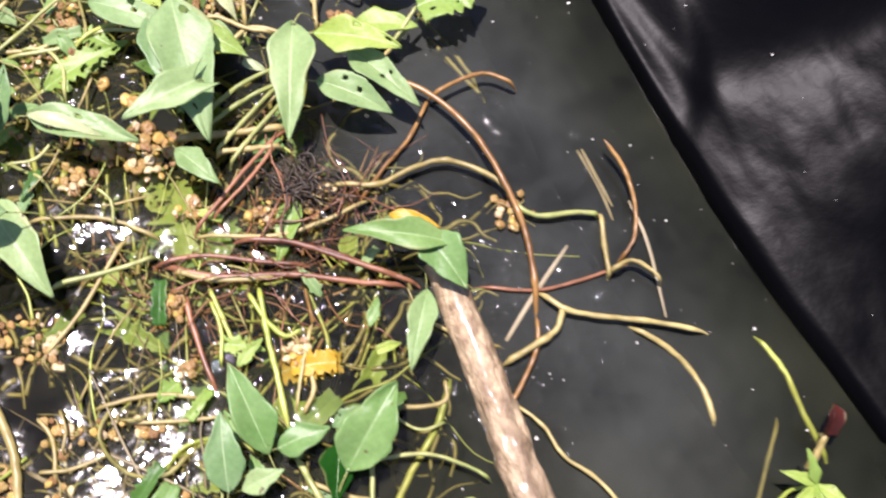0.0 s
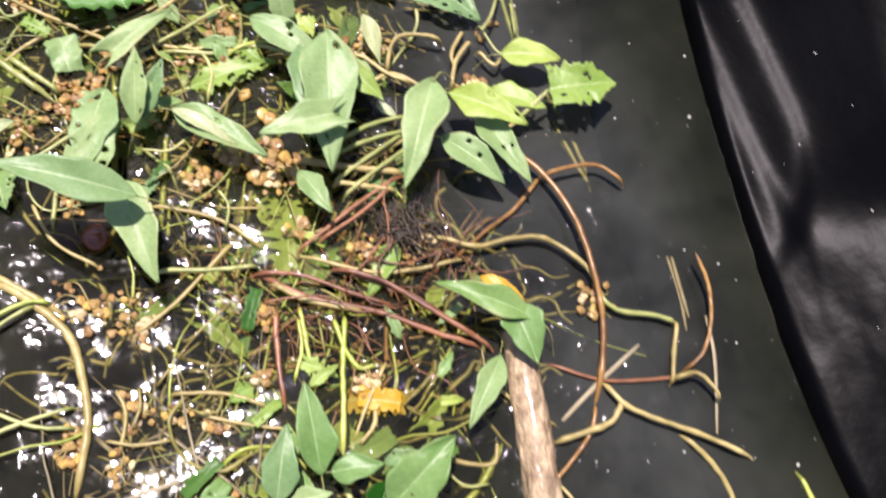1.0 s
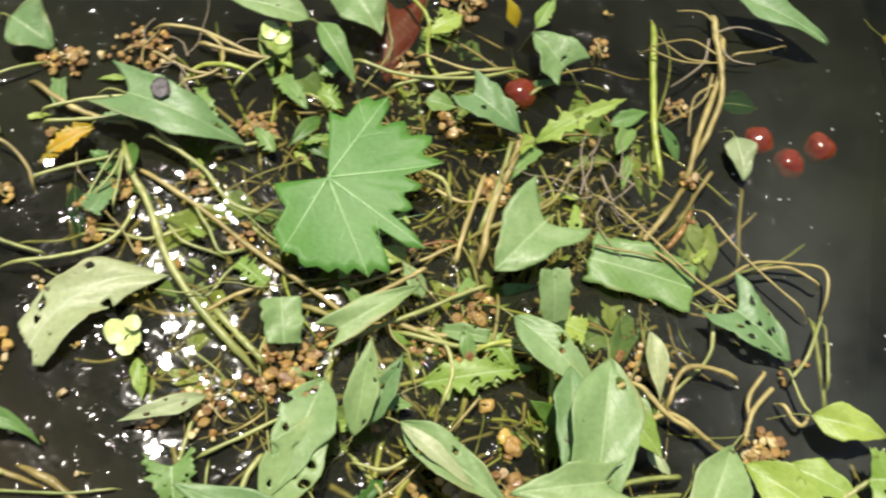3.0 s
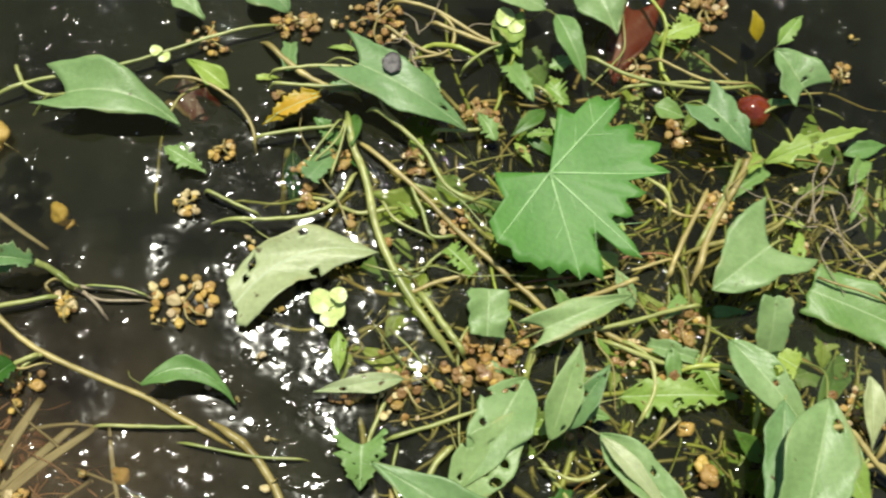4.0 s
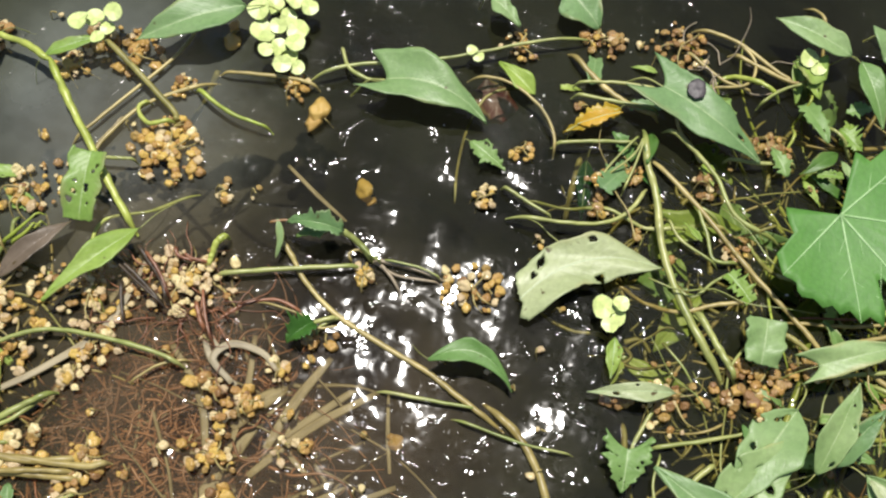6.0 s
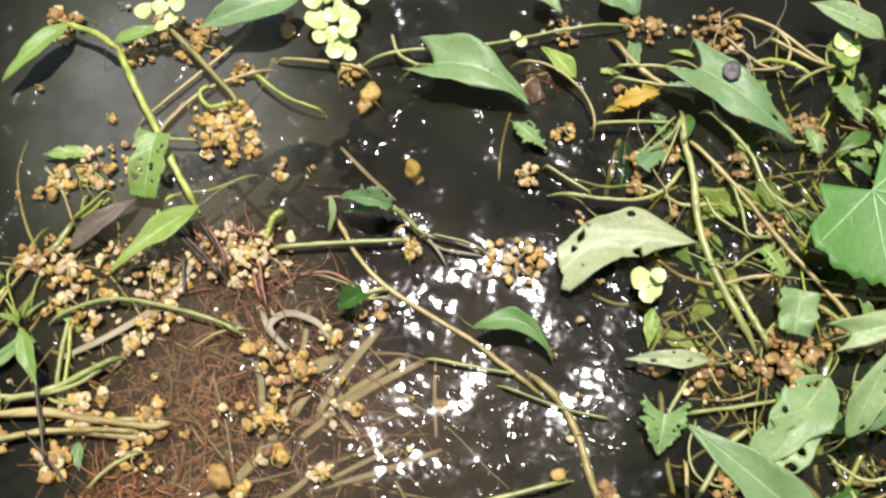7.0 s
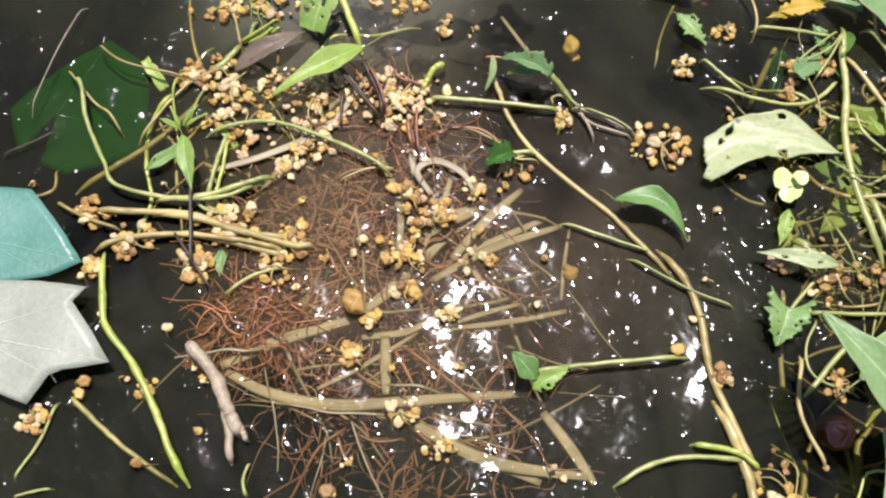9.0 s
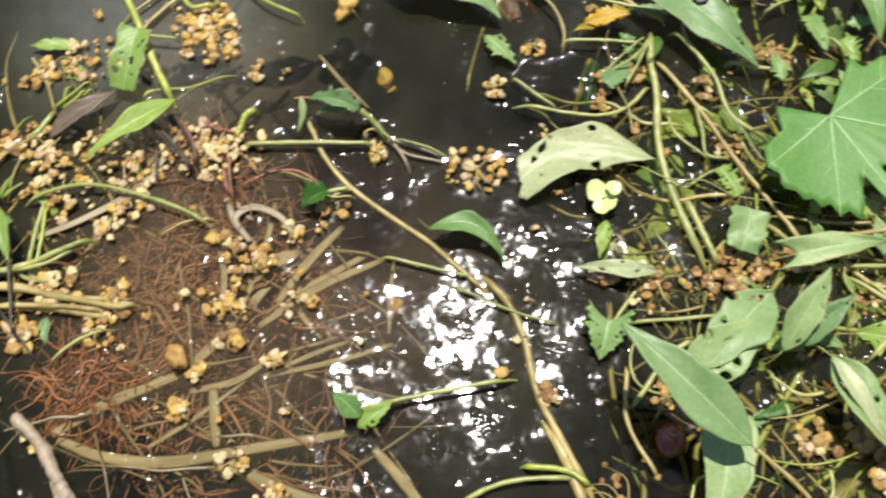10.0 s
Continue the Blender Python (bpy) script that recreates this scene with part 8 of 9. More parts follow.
# ---- rosettes, reeds, root masses, stick ----
rosette((-0.2794, 0.0533, 0.006), 9, 0.0056, 0.0146, 305)
rosette((-0.2727, 0.0318, 0.006), 6, 0.0050, 0.0094, 306)
rosette((-0.0956, -0.0667, 0.006), 4, 0.0052, 0.0068, 307)
rosette((-0.3626, 0.0259, 0.012), 5, 0.0048, 0.0101, 308)
rosette((-0.1807, 0.0509, 0.006), 2, 0.0039, 0.0033, 309)
rosette((-0.0175, 0.0775, 0.01), 2, 0.0050, 0.0044, 310)
reed([(-0.3621, -0.1568, 0.003), (-0.3408, -0.1397, 0.003), (-0.3194, -0.1149, 0.003), (-0.3097, -0.0773, 0.003)], 0.0038, REED, "pale grey dead reed blade lying across the water")
reed([(-0.3199, -0.2453, -0.0045), (-0.2983, -0.2235, -0.0045), (-0.2669, -0.1991, -0.0045)], 0.0062, REED, "brown dead reed blade sunk among roots")
reed([(-0.3165, -0.2469, -0.0045), (-0.2920, -0.2490, -0.0045), (-0.2599, -0.2424, -0.0045), (-0.2213, -0.2245, -0.0045), (-0.1800, -0.2056, -0.0045)], 0.0061, REED, "grey dead reed blade bent in the water")
reed([(-0.2338, -0.2368, -0.0045), (-0.1861, -0.2414, -0.0045), (-0.1391, -0.2316, -0.0045)], 0.0065, REED, "grey dead reed blade sunk in dark water")
reed([(-0.1693, -0.2108, -0.0045), (-0.1511, -0.2223, -0.0045), (-0.1359, -0.2335, -0.0045)], 0.0056, REED, "grey dead reed blade sunk in dark water")
reed([(-0.2326, -0.1259, -0.008), (-0.2450, -0.1458, -0.008), (-0.2559, -0.1736, -0.008), (-0.2676, -0.1956, -0.008)], 0.0077, REED, "brown dead reed blade sunk among roots")
reed([(-0.2006, -0.1180, -0.008), (-0.2283, -0.1471, -0.008), (-0.2407, -0.1697, -0.008)], 0.0042, REED, "brown dead reed blade sunk among roots")
reed([(-0.1752, -0.1605, -0.0045), (-0.1994, -0.1754, -0.0045), (-0.2285, -0.1910, -0.0045)], 0.0031, REED, "grey dead reed blade sunk in dark water")
reed([(-0.2265, -0.1293, -0.008), (-0.2273, -0.1525, -0.008), (-0.2106, -0.1661, -0.008)], 0.0031, REED, "brown dead reed blade sunk among roots")
reed([(-0.2570, -0.1308, 0.004), (-0.2680, -0.1219, 0.004), (-0.2616, -0.1134, 0.004), (-0.2471, -0.1146, 0.004), (-0.2384, -0.1213, 0.004)], 0.0038, REED, "curled tan dead blade above the root mass")
reed([(-0.2629, -0.0133, -0.02), (-0.2449, -0.0260, -0.02), (-0.2275, -0.0368, -0.02)], 0.0022, REED, "dim thin dead blade under the water")
reed([(-0.3173, -0.0883, -0.004), (-0.3262, -0.1082, -0.004), (-0.3402, -0.1661, -0.004)], 0.0033, REED, "pale grey dead reed blade lying across the water")
reed([(-0.2626, -0.2082, -0.0045), (-0.2435, -0.1978, -0.0045), (-0.2313, -0.1841, -0.0045)], 0.0037, REED, "brown dead reed blade sunk among roots")
reed([(-0.2312, -0.1920, -0.0045), (-0.2110, -0.1750, -0.0045), (-0.1968, -0.1648, -0.0045)], 0.0026, REED, "brown dead reed blade sunk among roots")
reed([(-0.2724, -0.2394, -0.002), (-0.2567, -0.2217, -0.002), (-0.2379, -0.1968, -0.002)], 0.0026, REED, "thin grey dead blade over the roots")
reed([(-0.2363, -0.1555, -0.0045), (-0.2278, -0.1311, -0.0045), (-0.2167, -0.1087, -0.0045)], 0.0051, REED, "broad tan dead reed blade among roots")
reed([(-0.2410, -0.1688, -0.0045), (-0.2192, -0.1428, -0.0045), (-0.1918, -0.1201, -0.0045)], 0.0046, REED, "broad tan dead reed blade among roots")
reed([(-0.2537, -0.1056, -0.004), (-0.2509, -0.1338, -0.004), (-0.2529, -0.1730, -0.004)], 0.0033, REED, "tan dead reed blade among roots")
reed([(-0.2911, -0.1164, -0.0045), (-0.2700, -0.1407, -0.0045), (-0.2598, -0.1710, -0.0045)], 0.0041, REED, "tan dead reed blade among roots")
reed([(-0.1796, -0.1545, -0.01), (-0.1843, -0.1366, -0.01), (-0.1880, -0.1183, -0.01)], 0.0020, REED, "thin tan dead blade in dark water")
stem("root", [(-0.2460, -0.2080, -0.003), (-0.2350, -0.2170, -0.003), (-0.2260, -0.2260, -0.003)], 0.0009, 0.0007, ROOT_FAWN, "thin red root in the floating tangle", "root", knots=0)
stem("root", [(-0.2320, -0.1910, -0.003), (-0.2230, -0.2040, -0.003), (-0.2200, -0.2200, -0.003)], 0.0009, 0.0007, ROOT_RED, "thin red root in the floating tangle", "root", knots=0)
stem("root", [(-0.2170, -0.1850, -0.003), (-0.2180, -0.1970, -0.003), (-0.2120, -0.2170, -0.003)], 0.0009, 0.0007, ROOT_FAWN, "thin red root in the floating tangle", "root", knots=0)
stem("root", [(-0.2430, -0.2050, -0.003), (-0.2180, -0.2120, -0.003), (-0.1970, -0.2190, -0.003)], 0.0009, 0.0007, ROOT_RED, "thin red root in the floating tangle", "root", knots=0)
stem("root", [(-0.2590, -0.2250, -0.003), (-0.2520, -0.2270, -0.003), (-0.2400, -0.2280, -0.003)], 0.0009, 0.0007, ROOT_FAWN, "thin red root in the floating tangle", "root", knots=0)
stem("root", [(-0.2480, -0.2520, -0.003), (-0.2370, -0.2520, -0.003), (-0.2250, -0.2460, -0.003)], 0.0009, 0.0007, ROOT_RED, "thin red root in the floating tangle", "root", knots=0)
stem("root", [(-0.2550, -0.2560, -0.003), (-0.2490, -0.2630, -0.003), (-0.2410, -0.2690, -0.003)], 0.0009, 0.0007, ROOT_FAWN, "thin red root in the floating tangle", "root", knots=0)
stem("root", [(-0.3070, -0.1400, -0.003), (-0.3000, -0.1310, -0.003), (-0.2870, -0.1250, -0.003), (-0.2730, -0.1220, -0.003)], 0.0009, 0.0007, ROOT_RED, "thin red root in the floating tangle", "root", knots=0)
reed([(-0.2520, -0.2040, -0.002), (-0.2460, -0.2180, -0.002), (-0.2410, -0.2300, -0.002)], 0.0058, REED, "short tan dead blade standing out of the roots")
reed([(-0.2390, -0.2330, -0.006), (-0.2230, -0.2370, -0.006), (-0.2080, -0.2400, -0.006), (-0.1850, -0.2410, -0.006), (-0.1590, -0.2420, -0.006)], 0.0060, REED, "grey dead reed blade sunk in dark water")
leaf("water_plant_leaf", "torn", (-0.2230, -0.0540, 0.016), (-0.2490, -0.0540, 0.014), 0.0105, SAGE, "crumpled pale green young leaf of a floating shoot", fold=0.9, arch=0.2, teeth=0.5, seed=268, n=24)
leaf("water_plant_leaf", "lance", (-0.2290, -0.0530, 0.013), (-0.2440, -0.0590, 0.01), 0.0090, GREEN, "crumpled pale green young leaf of a floating shoot", fold=0.7, arch=0.15, teeth=0.3, seed=269, n=24)
leaf("water_plant_leaf", "lance", (-0.2540, -0.0540, 0.014), (-0.2520, -0.0700, 0.006), 0.0038, SAGE, "narrow drooping young leaf of a floating shoot", rib=False, bend=0.12, seed=270)
stem("stem", [(-0.2570, -0.0560, 0.014), (-0.2520, -0.0540, 0.014), (-0.2470, -0.0530, 0.014)], 0.00080, 0.00060, STEM_RUST, "thin brown tip of a floating shoot", knots=0)
stem("stem", [(-0.2250, -0.0530, 0.014), (-0.2190, -0.0540, 0.01), (-0.2130, -0.0570, 0.007), (-0.2080, -0.0610, 0.005)], 0.00170, 0.00140, STEM, "pale green stalk of a floating shoot", knots=0)
stem("stem", [(-0.2080, -0.0610, 0.004), (-0.1930, -0.0610, 0.004), (-0.1720, -0.0640, 0.004)], 0.00090, 0.00050, TWIG, "thin pale tendril on the water", knots=0)
stem("stem", [(-0.2080, -0.0610, 0.003), (-0.1950, -0.0660, 0.003), (-0.1740, -0.0650, 0.003)], 0.00090, 0.00050, TWIG, "thin pale tendril on the water", knots=0)
stem("stem", [(-0.2080, -0.0610, 0.005), (-0.2150, -0.0580, 0.005), (-0.2190, -0.0610, 0.005), (-0.2170, -0.0640, 0.005)], 0.00080, 0.00060, STEM_BUFF, "thin curled tendril on the water", knots=0)
stem("stem", [(-0.2100, -0.0620, 0.004), (-0.2100, -0.0700, 0.004), (-0.2100, -0.0760, 0.004)], 0.00080, 0.00060, STEM_BUFF, "thin stalk of a small seed clump", knots=0)
stem("stem", [(-0.2040, -0.0620, 0.004), (-0.1970, -0.0680, 0.004), (-0.1920, -0.0740, 0.004)], 0.00090, 0.00060, TWIG, "thin stalk of a small seed clump", knots=0)
leaf("water_plant_leaf", "torn", (-0.2270, -0.0970, 0.008), (-0.2370, -0.1080, 0.006), 0.0120, GREEN_DEEP, "small crumpled dark green leaf at the surface", fold=0.9, arch=0.2, teeth=0.6, rib=False, seed=271, n=22)
stem("stem", [(-0.2180, -0.0920, 0.006), (-0.2240, -0.0950, 0.006), (-0.2280, -0.0970, 0.006)], 0.00130, 0.00100, STEM, "short green leaf stalk", knots=0)
leaf("dead_leaf", "lance", (-0.3750, -0.1040, 0.004), (-0.3490, -0.0720, 0.007), 0.0115, DEAD, "dark grey-brown dead leaf lying on floating seeds", fold=0.35, arch=0.12, rib=False, seed=301)
stem("stem", [(-0.3800, -0.0880, 0.003), (-0.3720, -0.0800, 0.007), (-0.3640, -0.0700, 0.01)], 0.00110, 0.00050, STEM_LIME, "yellow-green young shoot among floating seeds", knots=0)
stem("stem", [(-0.3760, -0.0870, 0.003), (-0.3690, -0.0820, 0.007), (-0.3650, -0.0760, 0.01)], 0.00110, 0.00050, STEM_LIME, "yellow-green young shoot among floating seeds", knots=0)
stem("stem", [(-0.3720, -0.0800, 0.003), (-0.3650, -0.0780, 0.007), (-0.3620, -0.0750, 0.01)], 0.00110, 0.00050, STEM_LIME, "yellow-green young shoot among floating seeds", knots=0)
stem("stem", [(-0.3860, -0.1080, 0.003), (-0.3820, -0.1000, 0.003), (-0.3790, -0.0890, 0.003)], 0.00200, 0.00140, STEM, "green stem among floating seeds", knots=0)
stem("stem", [(-0.3290, -0.0830, 0.006), (-0.3160, -0.0890, 0.006), (-0.3040, -0.0970, 0.006), (-0.2970, -0.1020, 0.006)], 0.00110, 0.00090, ROOT_DARK, "thin dark brown stem above the seeds", knots=0)
stem("stem", [(-0.3520, -0.0320, 0.003), (-0.3460, -0.0210, 0.003), (-0.3430, -0.0130, 0.003)], 0.00110, 0.00080, REED, "thin pale straw on the water", knots=0)
stem("stem", [(-0.3170, -0.0760, 0.008), (-0.3080, -0.0840, 0.008), (-0.3000, -0.0920, 0.008), (-0.2950, -0.1010, 0.008)], 0.00130, 0.00100, ROOT_DARK, "thin dark brown stem above the seeds", knots=0)
stem("stem", [(-0.3190, -0.0940, 0.006), (-0.3160, -0.1040, 0.006), (-0.3120, -0.1140, 0.006)], 0.00090, 0.00080, ROOT_DARK, "thin dark brown stem above the seeds", knots=0)
stem("root", [(-0.2990, -0.0740, 0.006), (-0.2960, -0.0780, 0.006), (-0.2880, -0.0790, 0.006)], 0.00100, 0.00080, ROOT_RED, "thin red root in the floating tangle", "root", knots=0)
stem("root", [(-0.2940, -0.0760, 0.006), (-0.2900, -0.0780, 0.006), (-0.2820, -0.0780, 0.006)], 0.00090, 0.00070, ROOT_RED, "thin red root in the floating tangle", "root", knots=0)
stem("root", [(-0.2720, -0.1030, 0), (-0.2660, -0.0970, 0), (-0.2600, -0.0920, 0), (-0.2470, -0.0880, 0), (-0.2320, -0.0920, 0)], 0.00100, 0.00080, ROOT_RED, "thin red root in the floating tangle", "root", knots=0)
stem("stem", [(-0.2820, -0.0800, 0.004), (-0.2810, -0.0740, 0.006), (-0.2800, -0.0690, 0.008), (-0.2760, -0.0640, 0.01)], 0.00130, 0.00170, STEM_LIME, "lime green budding shoot tip", knots=0.010)
stem("root", [(-0.2830, -0.0970, 0.004), (-0.2800, -0.1030, 0.004), (-0.2760, -0.1090, 0.004)], 0.00130, 0.00100, ROOT_RED, "thin red root in the floating tangle", "root", knots=0)
reed([(-0.2750, -0.1130, 0.001), (-0.2700, -0.1210, 0.001), (-0.2630, -0.1270, 0.001), (-0.2550, -0.1310, 0.001)], 0.0036, REED, "curled tan dead blade above the root mass")
reed([(-0.2720, -0.1120, 0.001), (-0.2650, -0.1170, 0.001), (-0.2600, -0.1190, 0.001)], 0.0022, REED, "curled tan dead blade above the root mass")
reed([(-0.2540, -0.1490, -0.004), (-0.2460, -0.1380, -0.004), (-0.2340, -0.1270, -0.004)], 0.0090, REED, "broad tan dead reed blade among roots")
leaf("water_plant_leaf", "lance", (-0.3870, -0.1440, 0.006), (-0.3970, -0.1440, 0.01), 0.0036, LIME, "narrow young leaf in a small green whorl", rib=False, fold=0.3, seed=310)
leaf("water_plant_leaf", "lance", (-0.3870, -0.1430, 0.006), (-0.3950, -0.1360, 0.01), 0.0020, LIME, "narrow young leaf in a small green whorl", rib=False, fold=0.3, seed=311)
leaf("water_plant_leaf", "lance", (-0.3860, -0.1420, 0.006), (-0.3840, -0.1330, 0.01), 0.0020, LIME, "narrow young leaf in a small green whorl", rib=False, fold=0.3, seed=312)
leaf("water_plant_leaf", "lance", (-0.3850, -0.1420, 0.006), (-0.3760, -0.1330, 0.01), 0.0020, LIME, "narrow young leaf in a small green whorl", rib=False, fold=0.3, seed=313)
leaf("water_plant_leaf", "lance", (-0.3860, -0.1410, 0.006), (-0.3820, -0.1300, 0.01), 0.0020, LIME, "narrow young leaf in a small green whorl", rib=False, fold=0.3, seed=314)
reed([(-0.0648, -0.2770, -0.004), (-0.0488, -0.3050, -0.004), (-0.0449, -0.3300, -0.004)], 0.0030, REED, "brown dead reed blade among floating stems")
reed([(-0.0748, -0.3239, 0.0), (-0.0582, -0.3135, 0.0), (-0.0290, -0.3125, 0.0)], 0.0030, REED, "brown dead reed blade among floating stems")
reed([(-0.0785, -0.3029, -0.008), (-0.0601, -0.3212, -0.008), (-0.0488, -0.3439, -0.008)], 0.0030, REED, "brown dead reed blade among floating stems")
reed([(0.2696, -0.2753, -0.006), (0.2677, -0.2987, -0.006), (0.2630, -0.3201, -0.006)], 0.0021, REED, "thin grey blade in dark water by the liner")
reed([(0.2740, -0.3166, 0.002), (0.2685, -0.3422, 0.002), (0.2526, -0.3810, 0.002)], 0.0021, REED, "thin pale wet blade by the liner")
reed([(0.2713, -0.2766, -0.004), (0.2691, -0.2935, -0.004), (0.2666, -0.3136, -0.004)], 0.0022, REED, "thin pale wet blade by the liner")
reed([(0.1727, -0.3464, 0.0), (0.2005, -0.3330, 0.0), (0.2307, -0.3200, 0.0)], 0.0027, REED, "grey dead blade in dark water")
tangle("root_mass", (-0.2951, -0.1679), (0.0535, 0.0428), 360, 0.0455, 0.00050, ROOT_FAWN, "mass of reddish-brown fine roots in shallow water", 11, -0.050, -0.010, curl=0.80)
tangle("root_mass", (-0.3137, -0.2177), (0.0235, 0.0156), 240, 0.0287, 0.00052, ROOT_ORANGE, "mat of orange-red hair roots at the surface", 12, -0.020, 0.001)
tangle("root_mass", (-0.2348, -0.2395), (0.0610, 0.0331), 130, 0.0483, 0.00050, ROOT_FAWN, "mass of reddish-brown fine roots in shallow water", 13, -0.050, -0.012)
tangle("root_mass", (-0.2926, -0.0993), (0.0278, 0.0111), 110, 0.0278, 0.00039, ROOT_RED, "mat of orange-red hair roots at the surface", 16, -0.010, 0.006)
tangle("root_mass", (0.0940, -0.2427), (0.0634, 0.0150), 46, 0.0634, 0.00053, ROOT_RED, "tangle of red-brown roots round the stick", 14, -0.010, 0.012)
tangle("root_mass", (0.1234, -0.2172), (0.0142, 0.0081), 130, 0.0202, 0.00054, ROOT_DARK, "knot of fine brown roots", 15, -0.004, 0.014)
tangle("sunken_litter", (0.0350, -0.0420), (0.1350, 0.1000), 360, 0.0398, 0.00125, SUNK_STEM, "sunken green and brown stems under the mat", 19, -0.045, -0.008)
tangle("sunken_litter", (0.0554, -0.2513), (0.1341, 0.1341), 240, 0.0503, 0.00151, SUNK_STEM, "sunken green and brown stems under the mat", 20, -0.045, -0.008)
tangle("sunken_weed", (0.0750, -0.0300), (0.1000, 0.0900), 74, 0.0800, 0.00105, STEM_LIME, "yellow-green weed stems just under the water", 23, -0.034, -0.006, curl=0.22, category="weed")
tangle("sunken_weed", (0.0700, -0.0100), (0.1100, 0.0950), 54, 0.0850, 0.00120, STEM_BUFF, "buff weed stems just under the water", 24, -0.036, -0.008, curl=0.24, category="weed")
tangle("sunken_weed", (0.0650, -0.2450), (0.0950, 0.1000), 60, 0.0800, 0.00110, STEM_LIME, "yellow-green weed stems just under the water", 25, -0.034, -0.006, curl=0.22, category="weed")
tangle("sunken_weed", (0.0550, -0.2300), (0.1000, 0.1000), 36, 0.0800, 0.00110, STEM_RUST, "rust-brown weed stems just under the water", 26, -0.036, -0.008, curl=0.24, category="weed")
tangle("sunken_weed", (-0.3700, -0.1250), (0.0350, 0.0350), 20, 0.0650, 0.00110, STEM_BUFF, "buff weed stems just under the water", 27, -0.034, -0.006, curl=0.22, category="weed")
tangle("thin_stems", (0.0026, -0.0262), (0.1253, 0.0853), 12, 0.0640, 0.00060, STEM, "thin green runners woven through the mat", 41, -0.004, 0.010, curl=0.36)
tangle("thin_stems", (0.0167, -0.0506), (0.1138, 0.0847), 8, 0.0635, 0.00060, STEM_BUFF, "thin buff runners woven through the mat", 42, -0.004, 0.010, curl=0.36)
tangle("thin_stems", (0.0810, -0.2064), (0.1305, 0.1134), 5, 0.0962, 0.00069, STEM_BUFF, "thin buff runners woven through the mat", 43, -0.004, 0.010, curl=0.36)
tangle("thin_stems", (0.0407, -0.2621), (0.1103, 0.1270), 10, 0.0936, 0.00074, STEM_LIME, "thin green runners woven through the mat", 44, -0.008, 0.006, curl=0.36)
tangle("dead_straw", (-0.0458, -0.3169), (0.0722, 0.0361), 44, 0.0788, 0.00085, REED, "loose straw of dead reed blades in shallow water", 51, -0.020, 0.004, curl=0.12)
tangle("dead_straw", (-0.2364, -0.1508), (0.0583, 0.0304), 34, 0.0659, 0.00114, REED, "loose straw of dead reed blades in shallow water", 52, -0.030, -0.004, curl=0.10)
tangle("root_mass", (-0.2688, -0.1466), (0.0560, 0.0382), 220, 0.0407, 0.00055, ROOT_RED, "mass of reddish-brown fine roots in shallow water", 53, -0.040, -0.009)
tangle("dead_straw", (-0.2574, -0.2195), (0.0620, 0.0387), 26, 0.0620, 0.00083, REED, "loose straw of dead reed blades in shallow water", 54, -0.020, 0.002, curl=0.14)
tangle("surface_roots", (-0.2941, -0.1706), (0.0481, 0.0374), 90, 0.0480, 0.00072, ROOT_FAWN, "thicker orange-brown roots winding at the surface", 71, -0.016, -0.004, curl=0.55)
tangle("surface_roots", (-0.2388, -0.2297), (0.0589, 0.0333), 40, 0.0537, 0.00077, ROOT_FAWN, "thicker fawn roots winding at the surface", 72, -0.016, -0.004, curl=0.50)
tangle("surface_roots", (-0.2688, -0.1466), (0.0509, 0.0331), 56, 0.0450, 0.00070, ROOT_RED, "thicker orange-brown roots winding at the surface", 73, -0.016, -0.004, curl=0.55)
root_bed((-0.3010, -0.1749), (0.0663, 0.0663), 0.046, -0.090, 6, ROOT_BED, "reddish-brown matted roots and mud under the water")


def dead_stick(points, radius):
    """A thick dead stick: ridged bark, a pale cut end."""
    path = smooth_path(points, 60)
    bm = bmesh.new()
    sides, n = 28, len(path)
    uv = bm.loops.layers.uv.verify()
    rings = []
    for i, c in enumerate(path):
        d = (path[min(i + 1, n - 1)] - path[max(i - 1, 0)]).normalized()
        side = d.cross(Vector((0, 0, 1))).normalized()
        up = side.cross(d)
        ring = []
        for k in range(sides):
            a = 2 * math.pi * k / sides
            r = radius * (0.92 + 0.16 * i / n) * (1 + 0.10 * noise.noise((math.cos(a), math.sin(a), i * 0.05)) + (0.04 + 0.14 * smooth(0.35, 0.6, i / n)) * noise.noise((math.cos(a) * 3, math.sin(a) * 3, i * 0.13)) + (0.02 + 0.08 * smooth(0.35, 0.6, i / n)) * noise.noise((math.cos(a) * 7, math.sin(a) * 7, i * 0.3)))
            ring.append(bm.verts.new(c + side * (r * math.cos(a)) + up * (r * math.sin(a))))
        rings.append(ring)
    for i in range(n - 1):
        for k in range(sides):
            f = bm.faces.new((rings[i][k], rings[i][(k + 1) % sides], rings[i + 1][(k + 1) % sides], rings[i + 1][k]))
            for l, (p, q) in zip(f.loops, ((i, k), (i, k + 1), (i + 1, k + 1), (i + 1, k))):
                l[uv].uv = (p / (n - 1), q / sides)
    bm.faces.new(rings[0])
    ends = rings[-1]
    ob = tagged(part("dead_stick", bm, BARK), "thick brown dead stick with ridged bark lying in the water", "stick")
    bm = bmesh.new()
    c = path[-1]
    d = (path[-1] - path[-2]).normalized()
    ring = [bm.verts.new(c + d * 0.0006 + (Vector(points[-1]) - c)) for _ in range(1)]
    side = d.cross(Vector((0, 0, 1))).normalized()
    up = side.cross(d)
    rim = [bm.verts.new(c + d * 0.001 + (side * math.cos(t) + up * math.sin(t)) * radius * 1.02) for t in (2 * math.pi * k / 20 for k in range(20))]
    for k in range(20):
        bm.faces.new((ring[0], rim[k], rim[(k + 1) % 20]))
    part("cut_end", bm, CUT, ob, "orange-brown cut end")


